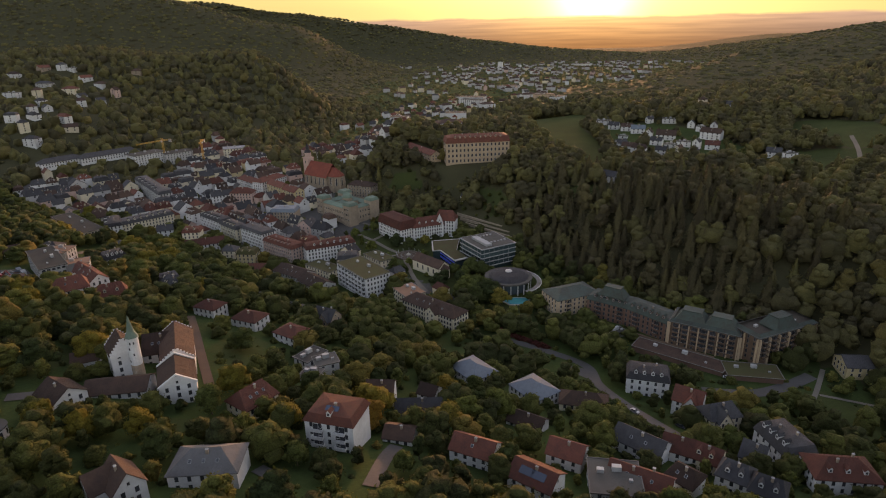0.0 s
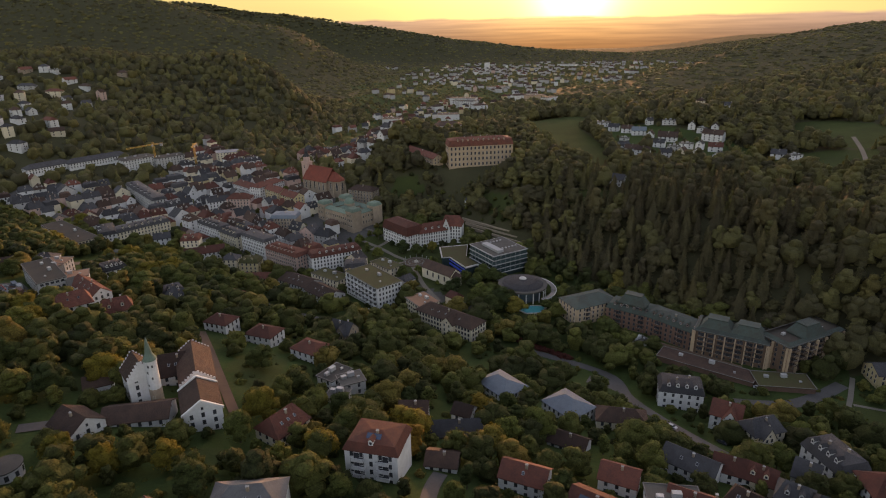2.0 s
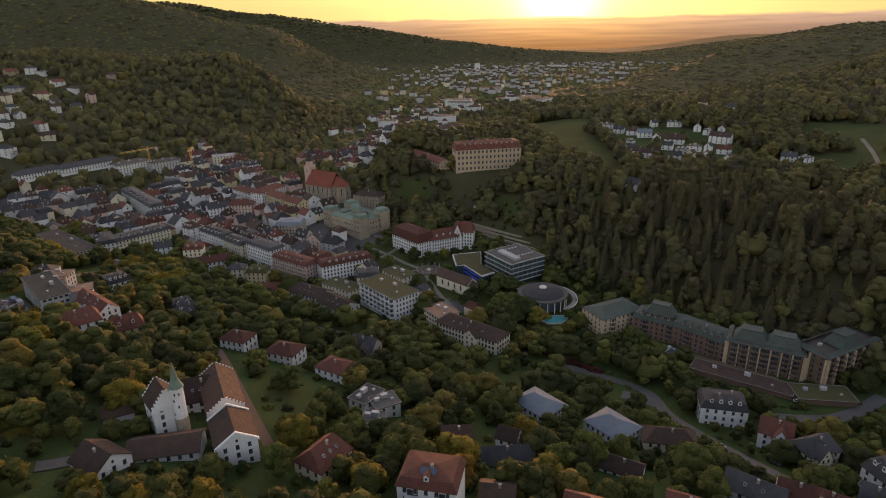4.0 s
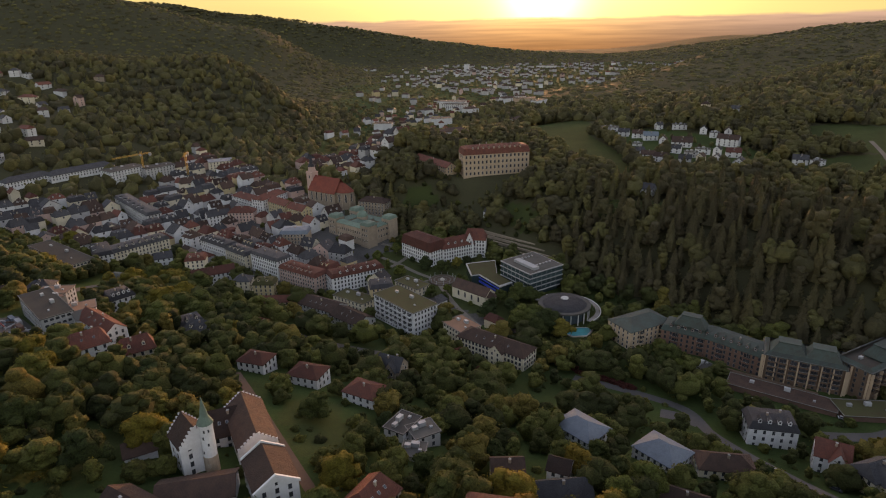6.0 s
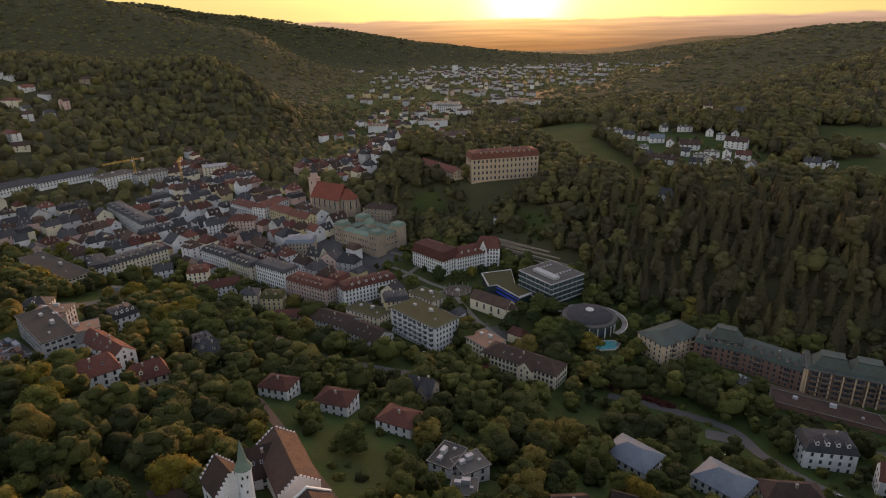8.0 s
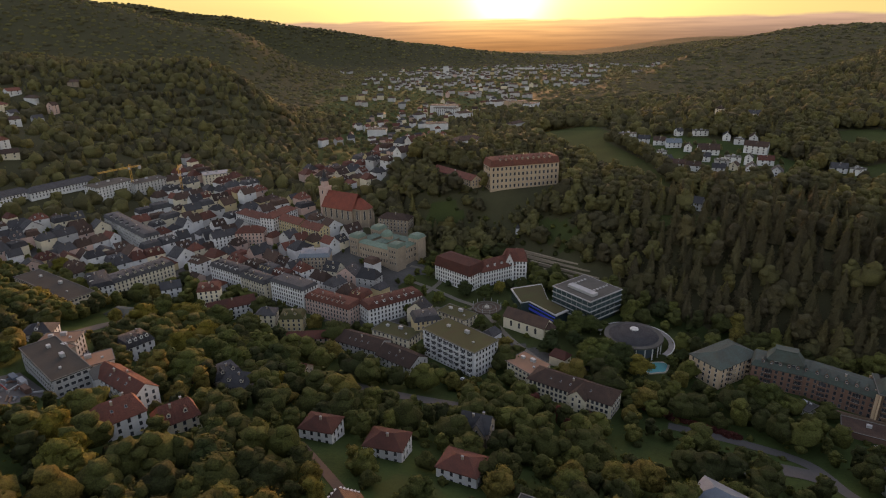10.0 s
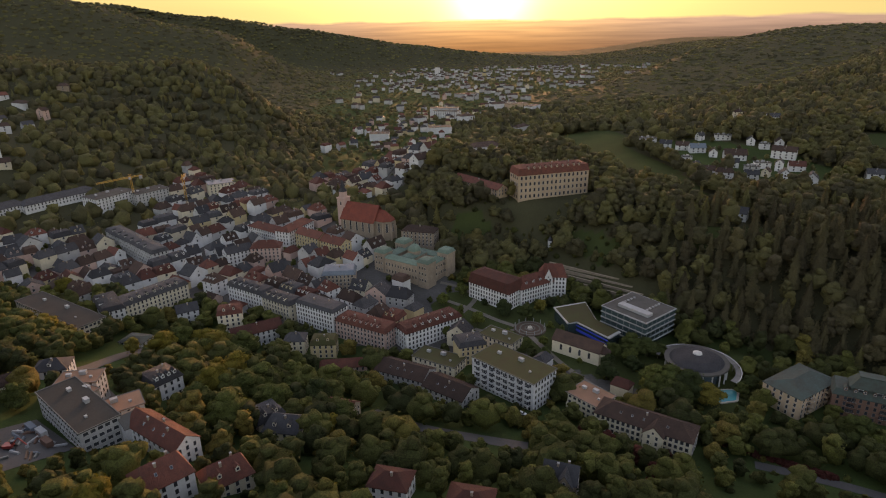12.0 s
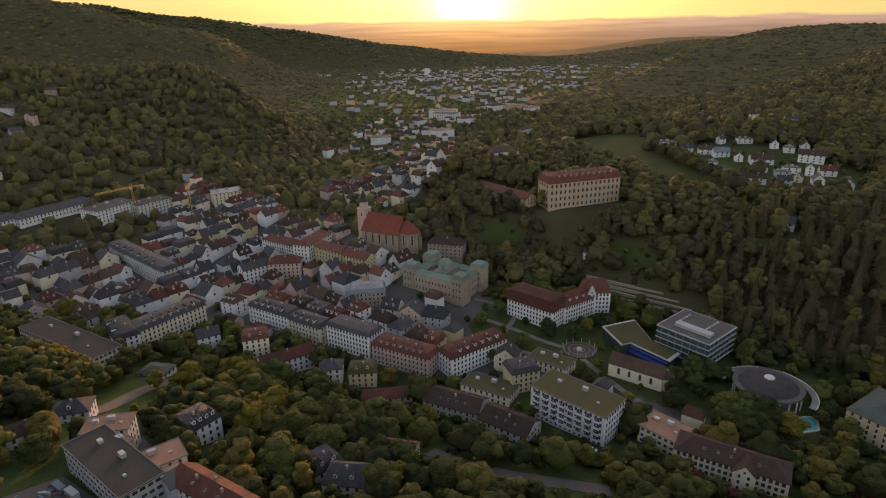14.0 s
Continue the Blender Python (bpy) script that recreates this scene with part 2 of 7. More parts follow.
GROUND = ground_mat()
BARK = surface("bark", (0.085, 0.065, 0.048), None, 0.95, 0.2, 3.0, 0.5, 0.5, 0.3)
LEAF = leaves("broad_leaves", (0.031, 0.045, 0.018), (0.098, 0.112, 0.030), (0.150, 0.122, 0.028), 0.12, "", 0.24, (0.2, 1.9))
GOLD = leaves("turning_leaves", (0.120, 0.105, 0.020), (0.165, 0.130, 0.024), (0.180, 0.105, 0.022), 0.25, "", 0.25, (0.35, 1.6))
GARDEN = leaves("garden_leaves", (0.033, 0.040, 0.017), (0.098, 0.104, 0.030), (0.125, 0.100, 0.028), 0.12, "tint", 0.24, (0.22, 1.9))
# haze over the hills is put into the next two warm, lightened colours
WOODS = leaves("haze_warm_leaves", (0.070, 0.062, 0.038), (0.142, 0.130, 0.054), (0.14, 0.115, 0.045), 0.08, "tint", 0.28, (0.5, 1.5))
NEEDLES = leaves("haze_warm_needles", (0.078, 0.065, 0.040), (0.108, 0.094, 0.050), (0.12, 0.10, 0.05), 0.1, "tint", 0.2, (0.5, 1.45))
CRIMSON = leaves("crimson_leaves", (0.070, 0.022, 0.020), (0.105, 0.032, 0.026), (0.12, 0.05, 0.03), 0.1, "tint", 0.2)


# ---- mesh helpers ----
class Shape:
    """Collects vertices and faces for one mesh."""

    def __init__(self):
        self.v, self.f, self.m = [], [], []

    def face(self, pts, mi=0):
        k = len(self.v)
        self.v += [tuple(p) for p in pts]
        self.f.append(tuple(range(k, k + len(pts))))
        self.m.append(mi)

    def solid(self, ring_low, ring_high, mi=0, cap=True, base=True):
        """A closed band between two rings of equal length."""
        k, n = len(self.v), len(ring_low)
        self.v += [tuple(p) for p in ring_low] + [tuple(p) for p in ring_high]
        for i in range(n):
            j = (i + 1) % n
            self.f.append((k + i, k + j, k + n + j, k + n + i))
            self.m.append(mi)
        if cap:
            self.f.append(tuple(range(k + n, k + 2 * n)))
            self.m.append(mi)
        if base:
            self.f.append(tuple(range(k + n - 1, k - 1, -1)))
            self.m.append(mi)

    def box(self, x0, x1, y0, y1, z0, z1, mi=0):
        self.solid([(x0, y0, z0), (x1, y0, z0), (x1, y1, z0), (x0, y1, z0)], [(x0, y0, z1), (x1, y0, z1), (x1, y1, z1), (x0, y1, z1)], mi)

    def tube(self, cx, cy, z0, z1, r0, r1, n=10, mi=0, squash=1.0):
        ring = [(math.cos(2 * math.pi * i / n), math.sin(2 * math.pi * i / n) * squash) for i in range(n)]
        self.solid([(cx + r0 * a, cy + r0 * b, z0) for a, b in ring], [(cx + r1 * a, cy + r1 * b, z1) for a, b in ring], mi)

    def mesh(self, name, mats):
        me = bpy.data.meshes.new(name)
        me.from_pydata(self.v, [], self.f)
        for m in mats:
            me.materials.append(m)
        if len(mats) > 1:
            me.polygons.foreach_set("material_index", self.m)
        me.update()
        return me


def part(name, shape, mats, parent, at=None, label=""):
    """Links a Shape or a ready mesh as one object under a thing or a part."""
    mats = mats if isinstance(mats, (list, tuple)) else [mats]
    ob = new(name, shape.mesh(name, mats) if isinstance(shape, Shape) else shape)
    ob.parent = parent
    if at is not None:
        ob.matrix_basis = at
    if label:
        ob["label"] = label
    return ob


def base(name, x, y, z, turn, label, category, group="", kind=""):
    ob = new(name)
    ob.empty_display_size = 1.0
    ob.matrix_basis = pose(x, y, z, 0, 0, turn)
    return tagged(ob, label, category, group, kind)


SHARED = {}


def window_mesh(w, h, style="white"):
    """A casement: frame standing proud, two panes set in, mullion and sill."""
    key = ("window", round(w, 1), round(h, 1), style)
    if key not in SHARED:
        s = Shape()
        a, b, t = w / 2, h / 2, 0.09
        out, inn = [(-a, -b), (a, -b), (a, b), (-a, b)], [(-a + t, -b + t), (a - t, -b + t), (a - t, b - t), (-a + t, b - t)]
        s.solid([(p, 0.03, q) for p, q in out], [(p, -0.08, q) for p, q in out], cap=False, base=False)
        s.solid([(p, -0.08, q) for p, q in out], [(p, -0.08, q) for p, q in inn], cap=False, base=False)
        s.face([(p, -0.03, q) for p, q in inn], 1)
        s.face([(-a - 0.1, -0.2, -b), (a + 0.1, -0.2, -b), (a + 0.1, -0.02, -b + 0.02), (-a - 0.1, -0.02, -b + 0.02)])
        SHARED[key] = s.mesh("window", [{"white": FRAME, "stone": STONE, "dark": EDGE}[style], GLASS])
    return SHARED[key]


def chimney_mesh():
    if "chimney" not in SHARED:
        s = Shape()
        s.box(-0.4, 0.4, -0.3, 0.3, -1.2, 1.1)
        s.box(-0.48, 0.48, -0.38, 0.38, 1.1, 1.25, 1)
        s.tube(-0.18, 0, 1.25, 1.6, 0.12, 0.1, 6, 1)
        s.tube(0.18, 0, 1.25, 1.6, 0.12, 0.1, 6, 1)
        SHARED["chimney"] = s.mesh("chimney", [WALLS["stone"], METAL])
    return SHARED["chimney"]


def dormer_mesh(wall, roof):
    """A small gabled dormer, its front towards -y."""
    key = ("dormer", wall, roof)
    if key not in SHARED:
        s = Shape()
        s.box(-0.75, 0.75, 0.0, 2.4, -0.8, 1.2)
        s.face([(-0.75, 0, 1.2), (0.75, 0, 1.2), (0, 0, 1.9)])
        for a, b in (((-0.95, 1.0), (0, 2.05)), ((0, 2.05), (0.95, 1.0))):
            s.solid([(a[0], -0.2, a[1]), (b[0], -0.2, b[1]), (b[0], 2.9, b[1]), (a[0], 2.9, a[1])], [(a[0], -0.2, a[1] + 0.14), (b[0], -0.2, b[1] + 0.14), (b[0], 2.9, b[1] + 0.14), (a[0], 2.9, a[1] + 0.14)], 1)
        SHARED[key] = s.mesh("dormer", [WALLS[wall], ROOFS[roof]])
    return SHARED[key]


def balcony_mesh(w, wall):
    """Slab, parapet with a metal rail and a dark glazed door behind."""
    key = ("balcony", round(w, 1), wall)
    if key not in SHARED:
        s = Shape()
        a = w / 2
        s.box(-a, a, -1.6, 0.0, -0.2, 0.0)
        s.box(-a, a, -1.6, -1.5, 0.0, 0.75)
        s.box(-a, -a + 0.1, -1.5, 0.0, 0.0, 0.75)
        s.box(a - 0.1, a, -1.5, 0.0, 0.0, 0.75)
        s.box(-a, a, -1.6, -1.54, 0.9, 0.96, 1)
        s.face([(-a * 0.8, -0.05, 0.02), (a * 0.8, -0.05, 0.02), (a * 0.8, -0.05, 2.2), (-a * 0.8, -0.05, 2.2)], 2)
        SHARED[key] = s.mesh("balcony", [WALLS[wall], METAL, GLASS])
    return SHARED[key]


def skylight_mesh():
    if "skylight" not in SHARED:
        s = Shape()
        s.box(-0.45, 0.45, -0.6, 0.6, -0.1, 0.1)
        s.face([(-0.36, -0.5, 0.11), (0.36, -0.5, 0.11), (0.36, 0.5, 0.11), (-0.36, 0.5, 0.11)], 1)
        SHARED["skylight"] = s.mesh("skylight", [METAL, GLASS])
    return SHARED["skylight"]


def roof_shape(kind, L, W, H, rh, o=0.5):
    """Roof solid over a plan L by W whose walls end at H; also gives the height of its surface at a place."""
    s = Shape()
    a, b = L / 2 + o, W / 2 + o
    slope = rh / (W / 2)
    if kind == "gable":
        e = H - slope * o
        for y0, z0, y1, z1 in ((-b, e, 0, H + rh), (0, H + rh, b, e)):
            s.solid([(-a, y0, z0), (a, y0, z0), (a, y1, z1), (-a, y1, z1)], [(-a, y0, z0 + 0.28), (a, y0, z0 + 0.28), (a, y1, z1 + 0.28), (-a, y1, z1 + 0.28)])
        return s, lambda x, y: H + 0.28 + rh - slope * abs(y)
    ring = [(-a, -b), (a, -b), (a, b), (-a, b)]
    if kind == "flat":
        s.solid([(x, y, H) for x, y in ring], [(x, y, H + 0.25) for x, y in ring])
        return s, lambda x, y: H + 0.25
    s.solid([(x, y, H - 0.15) for x, y in ring], [(x, y, H + 0.12) for x, y in ring])
    if kind == "mansard":
        i = 1.5
        z1 = H + rh * 0.72
        up = [(-a + i, -b + i), (a - i, -b + i), (a - i, b - i), (-a + i, b - i)]
        s.solid([(x, y, H + 0.12) for x, y in ring], [(x, y, z1) for x, y in up], base=False, cap=False)
        hb = b - i
        ra = max(0.05, a - i - hb)
        p = [(x, y, z1) for x, y in up]
        r0, r1 = (-ra, 0, H + rh), (ra, 0, H + rh)
        s.face([p[0], p[1], r1, r0]), s.face([p[1], p[2], r1]), s.face([p[2], p[3], r0, r1]), s.face([p[3], p[0], r0])
        return s, lambda x, y: min(H + 0.12 + (b - abs(y)) * (z1 - H) / i, z1 + (hb - abs(y)) * (H + rh - z1) / hb)
    ra = max(0.05, a - b * (0.9 if kind == "hip" else 1.0)) if kind != "half" else a - b * 0.4
    p = [(x, y, H + 0.12) for x, y in ring]
    r0, r1 = (-ra, 0, H + rh), (ra, 0, H + rh)
    s.face([p[0], p[1], r1, r0]), s.face([p[1], p[2], r1]), s.face([p[2], p[3], r0, r1]), s.face([p[3], p[0], r0])
    return s, lambda x, y: H + 0.12 + min((b - abs(y)) / b, (a - abs(x)) / (a - ra)) * rh


PLOTS = []  # taken ground: x, y, cos, sin, half length, half width


def taken(x, y, gap=0.0):
    for px, py, c, s, a, b in PLOTS:
        dx, dy = x - px, y - py
        if abs(c * dx + s * dy) < a + gap and abs(c * dy - s * dx) < b + gap:
            return True
    return False


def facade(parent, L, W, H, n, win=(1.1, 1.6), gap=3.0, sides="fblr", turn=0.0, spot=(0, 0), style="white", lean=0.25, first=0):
    """Windows, each its own object, only on the sides that face the camera's mean place."""
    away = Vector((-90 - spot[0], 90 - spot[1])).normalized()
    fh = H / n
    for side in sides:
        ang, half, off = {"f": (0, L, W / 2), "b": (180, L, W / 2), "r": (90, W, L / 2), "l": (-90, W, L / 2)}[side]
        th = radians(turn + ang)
        # sides turned away from the camera's mean place get no windows
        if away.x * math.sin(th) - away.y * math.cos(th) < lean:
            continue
        cols = max(1, int((half - 1.0) / gap))
        for i in range(cols):
            u = (i - (cols - 1) / 2) * (half - 1.6) / cols
            for k in range(min(first, n - 1), n):
                zc = fh * (k + 0.55)
                ca, sa = math.cos(radians(ang)), math.sin(radians(ang))
                px, py = u * ca + off * sa, u * sa - off * ca
                part("window", window_mesh(*win, style), [], parent, pose(px, py, zc, 0, 0, ang))


def house(x, y, turn, L, W, n=2, roof="gable", rh=4.0, wall="white", tile="red", label="", dormers=0, chimneys=1, skylights=0, windows=True,
          name="house", category="house", group="", storey=3.0, wing=None, gap=3.2, win=(1.3, 2.0), sides="fblr", lift=0.0, o=0.5, balconies=0, stepped=False, lean=0.25, turrets=0, first=0, solar=0, plain=False, piers=0, lantern=""):
    """A house: walls, roof, chimneys, dormers and windows as parts of one thing. wing: along, out, length, width of a cross wing to the front."""
    c, s = math.cos(radians(turn)), math.sin(radians(turn))
    zs = [ground_z(x + c * a - s * b, y + s * a + c * b) for a in (-L / 2, 0, L / 2) for b in (-W / 2, W / 2)]
    zc = sum(zs) / len(zs)
    low = min(zs) - 0.6
    thing = None if plain else base(name, x, y, zc, turn, label, category, group)
    H = n * storey + lift
    PLOTS.append((x, y, c, s, L / 2, W / 2))
    w = Shape()
    d = low - zc
    w.solid([(-L / 2, -W / 2, d), (L / 2, -W / 2, d), (L / 2, W / 2, d), (-L / 2, W / 2, d)], [(-L / 2, -W / 2, H), (L / 2, -W / 2, H), (L / 2, W / 2, H), (-L / 2, W / 2, H)])
    if roof == "gable":
        for q in (-L / 2, L / 2):
            w.solid([(q * 0.999, -W / 2, H), (q * 0.985, -W / 2, H), (q * 0.985, W / 2, H), (q * 0.999, W / 2, H)],
                    [(q * 0.999, -0.01, H + rh), (q * 0.985, -0.01, H + rh), (q * 0.985, 0.01, H + rh), (q * 0.999, 0.01, H + rh)])
    if plain:
        thing = tagged(new(name, w.mesh(name, [WALLS[wall]])), label, category, group)
        thing.matrix_basis = pose(x, y, zc, 0, 0, turn)
    else:
        part("wall", w, WALLS[wall], thing)
    shape, top = roof_shape(roof, L, W, H, rh, o)
    if wing:
        u, out, wl, ww = wing
        sl = rh * 0.9
        ws = Shape()
        ws.solid([(u - ww / 2, -W / 2 - out, d), (u + ww / 2, -W / 2 - out, d), (u + ww / 2, -W / 2, d), (u - ww / 2, -W / 2, d)], [(u - ww / 2, -W / 2 - out, H), (u + ww / 2, -W / 2 - out, H), (u + ww / 2, -W / 2, H), (u - ww / 2, -W / 2, H)])
        ws.solid([(u - ww / 2, -W / 2 - out + 0.02, H), (u + ww / 2, -W / 2 - out + 0.02, H), (u + ww / 2, -W / 2 - out + 0.2, H), (u - ww / 2, -W / 2 - out + 0.2, H)], [(u - 0.01, -W / 2 - out + 0.02, H + sl), (u + 0.01, -W / 2 - out + 0.02, H + sl), (u + 0.01, -W / 2 - out + 0.2, H + sl), (u - 0.01, -W / 2 - out + 0.2, H + sl)])
        part("wing_wall", ws, WALLS[wall], thing)
        k = sl / (ww / 2)
        for a0, z0, a1, z1 in ((u - ww / 2 - 0.5, H - 0.5 * k, u, H + sl), (u, H + sl, u + ww / 2 + 0.5, H - 0.5 * k)):
            y0, y1 = -W / 2 - out - 0.5, 0.0
            shape.solid([(a0, y0, z0), (a1, y0, z1), (a1, y1, z1), (a0, y1, z0)], [(a0, y0, z0 + 0.28), (a1, y0, z1 + 0.28), (a1, y1, z1 + 0.28), (a0, y1, z0 + 0.28)])
        if windows:
            for q in (-ww / 5, ww / 5):
                for kk in range(n):
                    part("window", window_mesh(1.2, 1.9), [], thing, pose(u + q, -W / 2 - out, storey * (kk + 0.55)))
            part("window", window_mesh(1.0, 1.3), [], thing, pose(u, -W / 2 - out, H + 0.9))
    part("roof", shape, ROOFS[tile], thing)
    for i in range(chimneys):
        u = ((i + 0.5) / chimneys - 0.5) * L * 0.6 + 0.7
        v = W * 0.12 * (1 if i % 2 else -1)
        part("chimney", chimney_mesh(), [], thing, pose(u, v, top(u, v) + 0.2))
    for i in range(dormers):
        u = ((i + 0.5) / dormers - 0.5) * L * 0.8
        v = -W / 2 + (0.7 if roof == "mansard" else W * 0.14)
        dm = part("dormer", dormer_mesh(wall, tile), [], thing, pose(u, v, top(u, v + 0.6) - 0.2))
        part("window", window_mesh(1.0, 1.1), [], dm, pose(0, -0.04, 0.55))
    for i in range(skylights):
        u = ((i + 0.5) / skylights - 0.5) * L * 0.6
        v = -W * 0.27
        part("skylight", skylight_mesh(), [], thing, pose(u, v, top(u, v), math.degrees(math.atan2(rh, W / 2))))
    if roof == "flat":
        rim, a, b = Shape(), L / 2 + o, W / 2 + o
        out, inn = [(-a, -b), (a, -b), (a, b), (-a, b)], [(-a + 0.3, -b + 0.3), (a - 0.3, -b + 0.3), (a - 0.3, b - 0.3), (-a + 0.3, b - 0.3)]
        rim.solid([(p, q, H + 0.254) for p, q in out], [(p, q, H + 0.5) for p, q in out], cap=False, base=False)
        rim.solid([(p, q, H + 0.5) for p, q in inn], [(p, q, H + 0.254) for p, q in inn], cap=False, base=False)
        rim.solid([(p, q, H + 0.5) for p, q in out], [(p, q, H + 0.5) for p, q in inn], cap=False, base=False)
        part("parapet", rim, EDGE, thing)
        for u, v, a, b, q in ((-0.28, 0.12, 2.2, 1.6, 1.3), (0.05, 0.2, 3.0, 1.8, 1.8), (0.3, -0.1, 1.2, 1.0, 0.8)):
            boxes = Shape()
            boxes.box(L * u - a / 2, L * u + a / 2, W * v - b / 2, W * v + b / 2, H + 0.25, H + 0.25 + q)
            part("roof_housing", boxes, METAL, thing)
    for i in range(solar):
        pv = Shape()
        pv.box(-2.4, 2.4, -1.3, 1.3, 0.05, 0.14)
        u, v = ((i + 0.5) / solar - 0.5) * L * 0.55, -W * 0.24
        part("solar_panel", pv, SOLAR, thing, pose(u, v, top(u, v) + 0.05, math.degrees(math.atan2(rh, W / 2))))
    for i in range(turrets):
        u = ((i + 0.5) / turrets - 0.5) * L * 0.85
        tr = Shape()
        tr.box(-5.4, 5.4, -4.4, 4.4, -2.0, 0.8)
        tr.solid([(-5.9, -4.9, 0.8), (5.9, -4.9, 0.8), (5.9, 4.9, 0.8), (-5.9, 4.9, 0.8)], [(-3.3, -2.5, 4.6), (3.3, -2.5, 4.6), (3.3, 2.5, 4.6), (-3.3, 2.5, 4.6)])
        tr.box(-3.6, 3.6, -2.8, 2.8, 4.6, 5.0)
        lt = part("turret", tr, ROOFS[lantern or tile], thing, pose(u, -W * 0.12, top(u, -W * 0.12)) @ Matrix.Diagonal((1.5, 1.0 if W < 16 else 1.25, 1.4, 1)))
        for q in (-2.6, 2.6):
            part("window", window_mesh(1.6, 1.2), [], lt, pose(q, -4.42, -0.2))
    if lantern:
        # sloping copper band along the eaves over a flat dark roof
        band, a, b, i = Shape(), L / 2 + o, W / 2 + o, 2.2
        out, inn = [(-a, -b), (a, -b), (a, b), (-a, b)], [(-a + i, -b + i), (a - i, -b + i), (a - i, b - i), (-a + i, b - i)]
        band.solid([(p * 1.01, q * 1.02, H + 0.1) for p, q in out], [(p, q, H + rh * 0.9) for p, q in inn], cap=False)
        part("eaves_band", band, ROOFS[lantern], thing, label="green copper eaves band")
    if stepped == "line":
        for q in (-1, 1):
            st = Shape()
            x0, x1 = sorted((q * (L / 2 - 0.1), q * (L / 2 + 0.6)))
            for y0, z0, y1, z1 in ((-W / 2 - 0.5, H - 0.4, 0, H + rh + 0.1), (0, H + rh + 0.1, W / 2 + 0.5, H - 0.4)):
                st.solid([(x0, y0, z0), (x1, y0, z0), (x1, y1, z1), (x0, y1, z1)], [(x0, y0, z0 + 0.8), (x1, y0, z0 + 0.8), (x1, y1, z1 + 0.8), (x0, y1, z1 + 0.8)])
            part("gable_parapet", st, WALLS[wall], thing)
    elif stepped:
        for q in (-1, 1):
            st = Shape()
            x0, x1 = sorted((q * (L / 2 + 0.05), q * (L / 2 + 0.55)))
            foot = H - 1.5
            for k in range(6):
                half, head = W / 2 * (1 - k / 6) + 0.1, H + 0.35 + rh * (k + 1) / 6 - rh / 12
                st.box(x0, x1, -half, half, foot, head)
                foot = head
            part("stepped_gable", st, WALLS[wall], thing)
    for side, half, reach in (("f", L, W / 2), ("r", W, L / 2), ("l", W, L / 2)):
        # pale piers run up the whole front between the balconies
        k = int(piers * half / L + 0.5) if piers else 0
        for i in range(k + 1 if k else 0):
            u, p = (i / k - 0.5) * (half - 0.8), Shape()
            p.box(-0.28, 0.28, -1.3, 0.05, d, H - 0.4)
            ang = {"f": 0, "r": 90, "l": -90}[side]
            ca, sa = math.cos(radians(ang)), math.sin(radians(ang))
            part("pier", p, WALLS["sand"], thing, pose(u * ca + reach * sa, u * sa - reach * ca, 0, 0, 0, ang), "sand-coloured pier")
    if balconies:
        # on the local -y front, the side turned toward the camera
        for k in range(1, n):
            for i in range(balconies):
                u = ((i + 0.5) / balconies - 0.5) * L * 0.92
                part("balcony", balcony_mesh(min(4.2, L * 0.7 / balconies), wall), [], thing, pose(u, -W / 2, k * storey))
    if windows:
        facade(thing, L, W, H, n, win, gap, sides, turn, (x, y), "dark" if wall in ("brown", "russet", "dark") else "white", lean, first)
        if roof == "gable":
            # gable ends turned away from the camera get no window
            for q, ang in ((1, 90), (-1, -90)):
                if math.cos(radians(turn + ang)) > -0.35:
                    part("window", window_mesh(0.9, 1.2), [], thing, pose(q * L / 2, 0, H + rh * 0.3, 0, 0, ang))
    return thing


def soft(v, k):
    return k * math.log1p(math.exp(min(v / k, 40.0))) if v / k < 40 else v


def bell(x, y, cx, cy, ax, ay, turn=0.0):
    c, s = math.cos(math.radians(turn)), math.sin(math.radians(turn))
    u, v = (c * (x - cx) + s * (y - cy)) / ax, (c * (y - cy) - s * (x - cx)) / ay
    return math.exp(-0.5 * (u * u + v * v))


def step(v, a, b):
    q = min(1.0, max(0.0, (v - a) / (b - a)))
    return q * q * (3 - 2 * q)


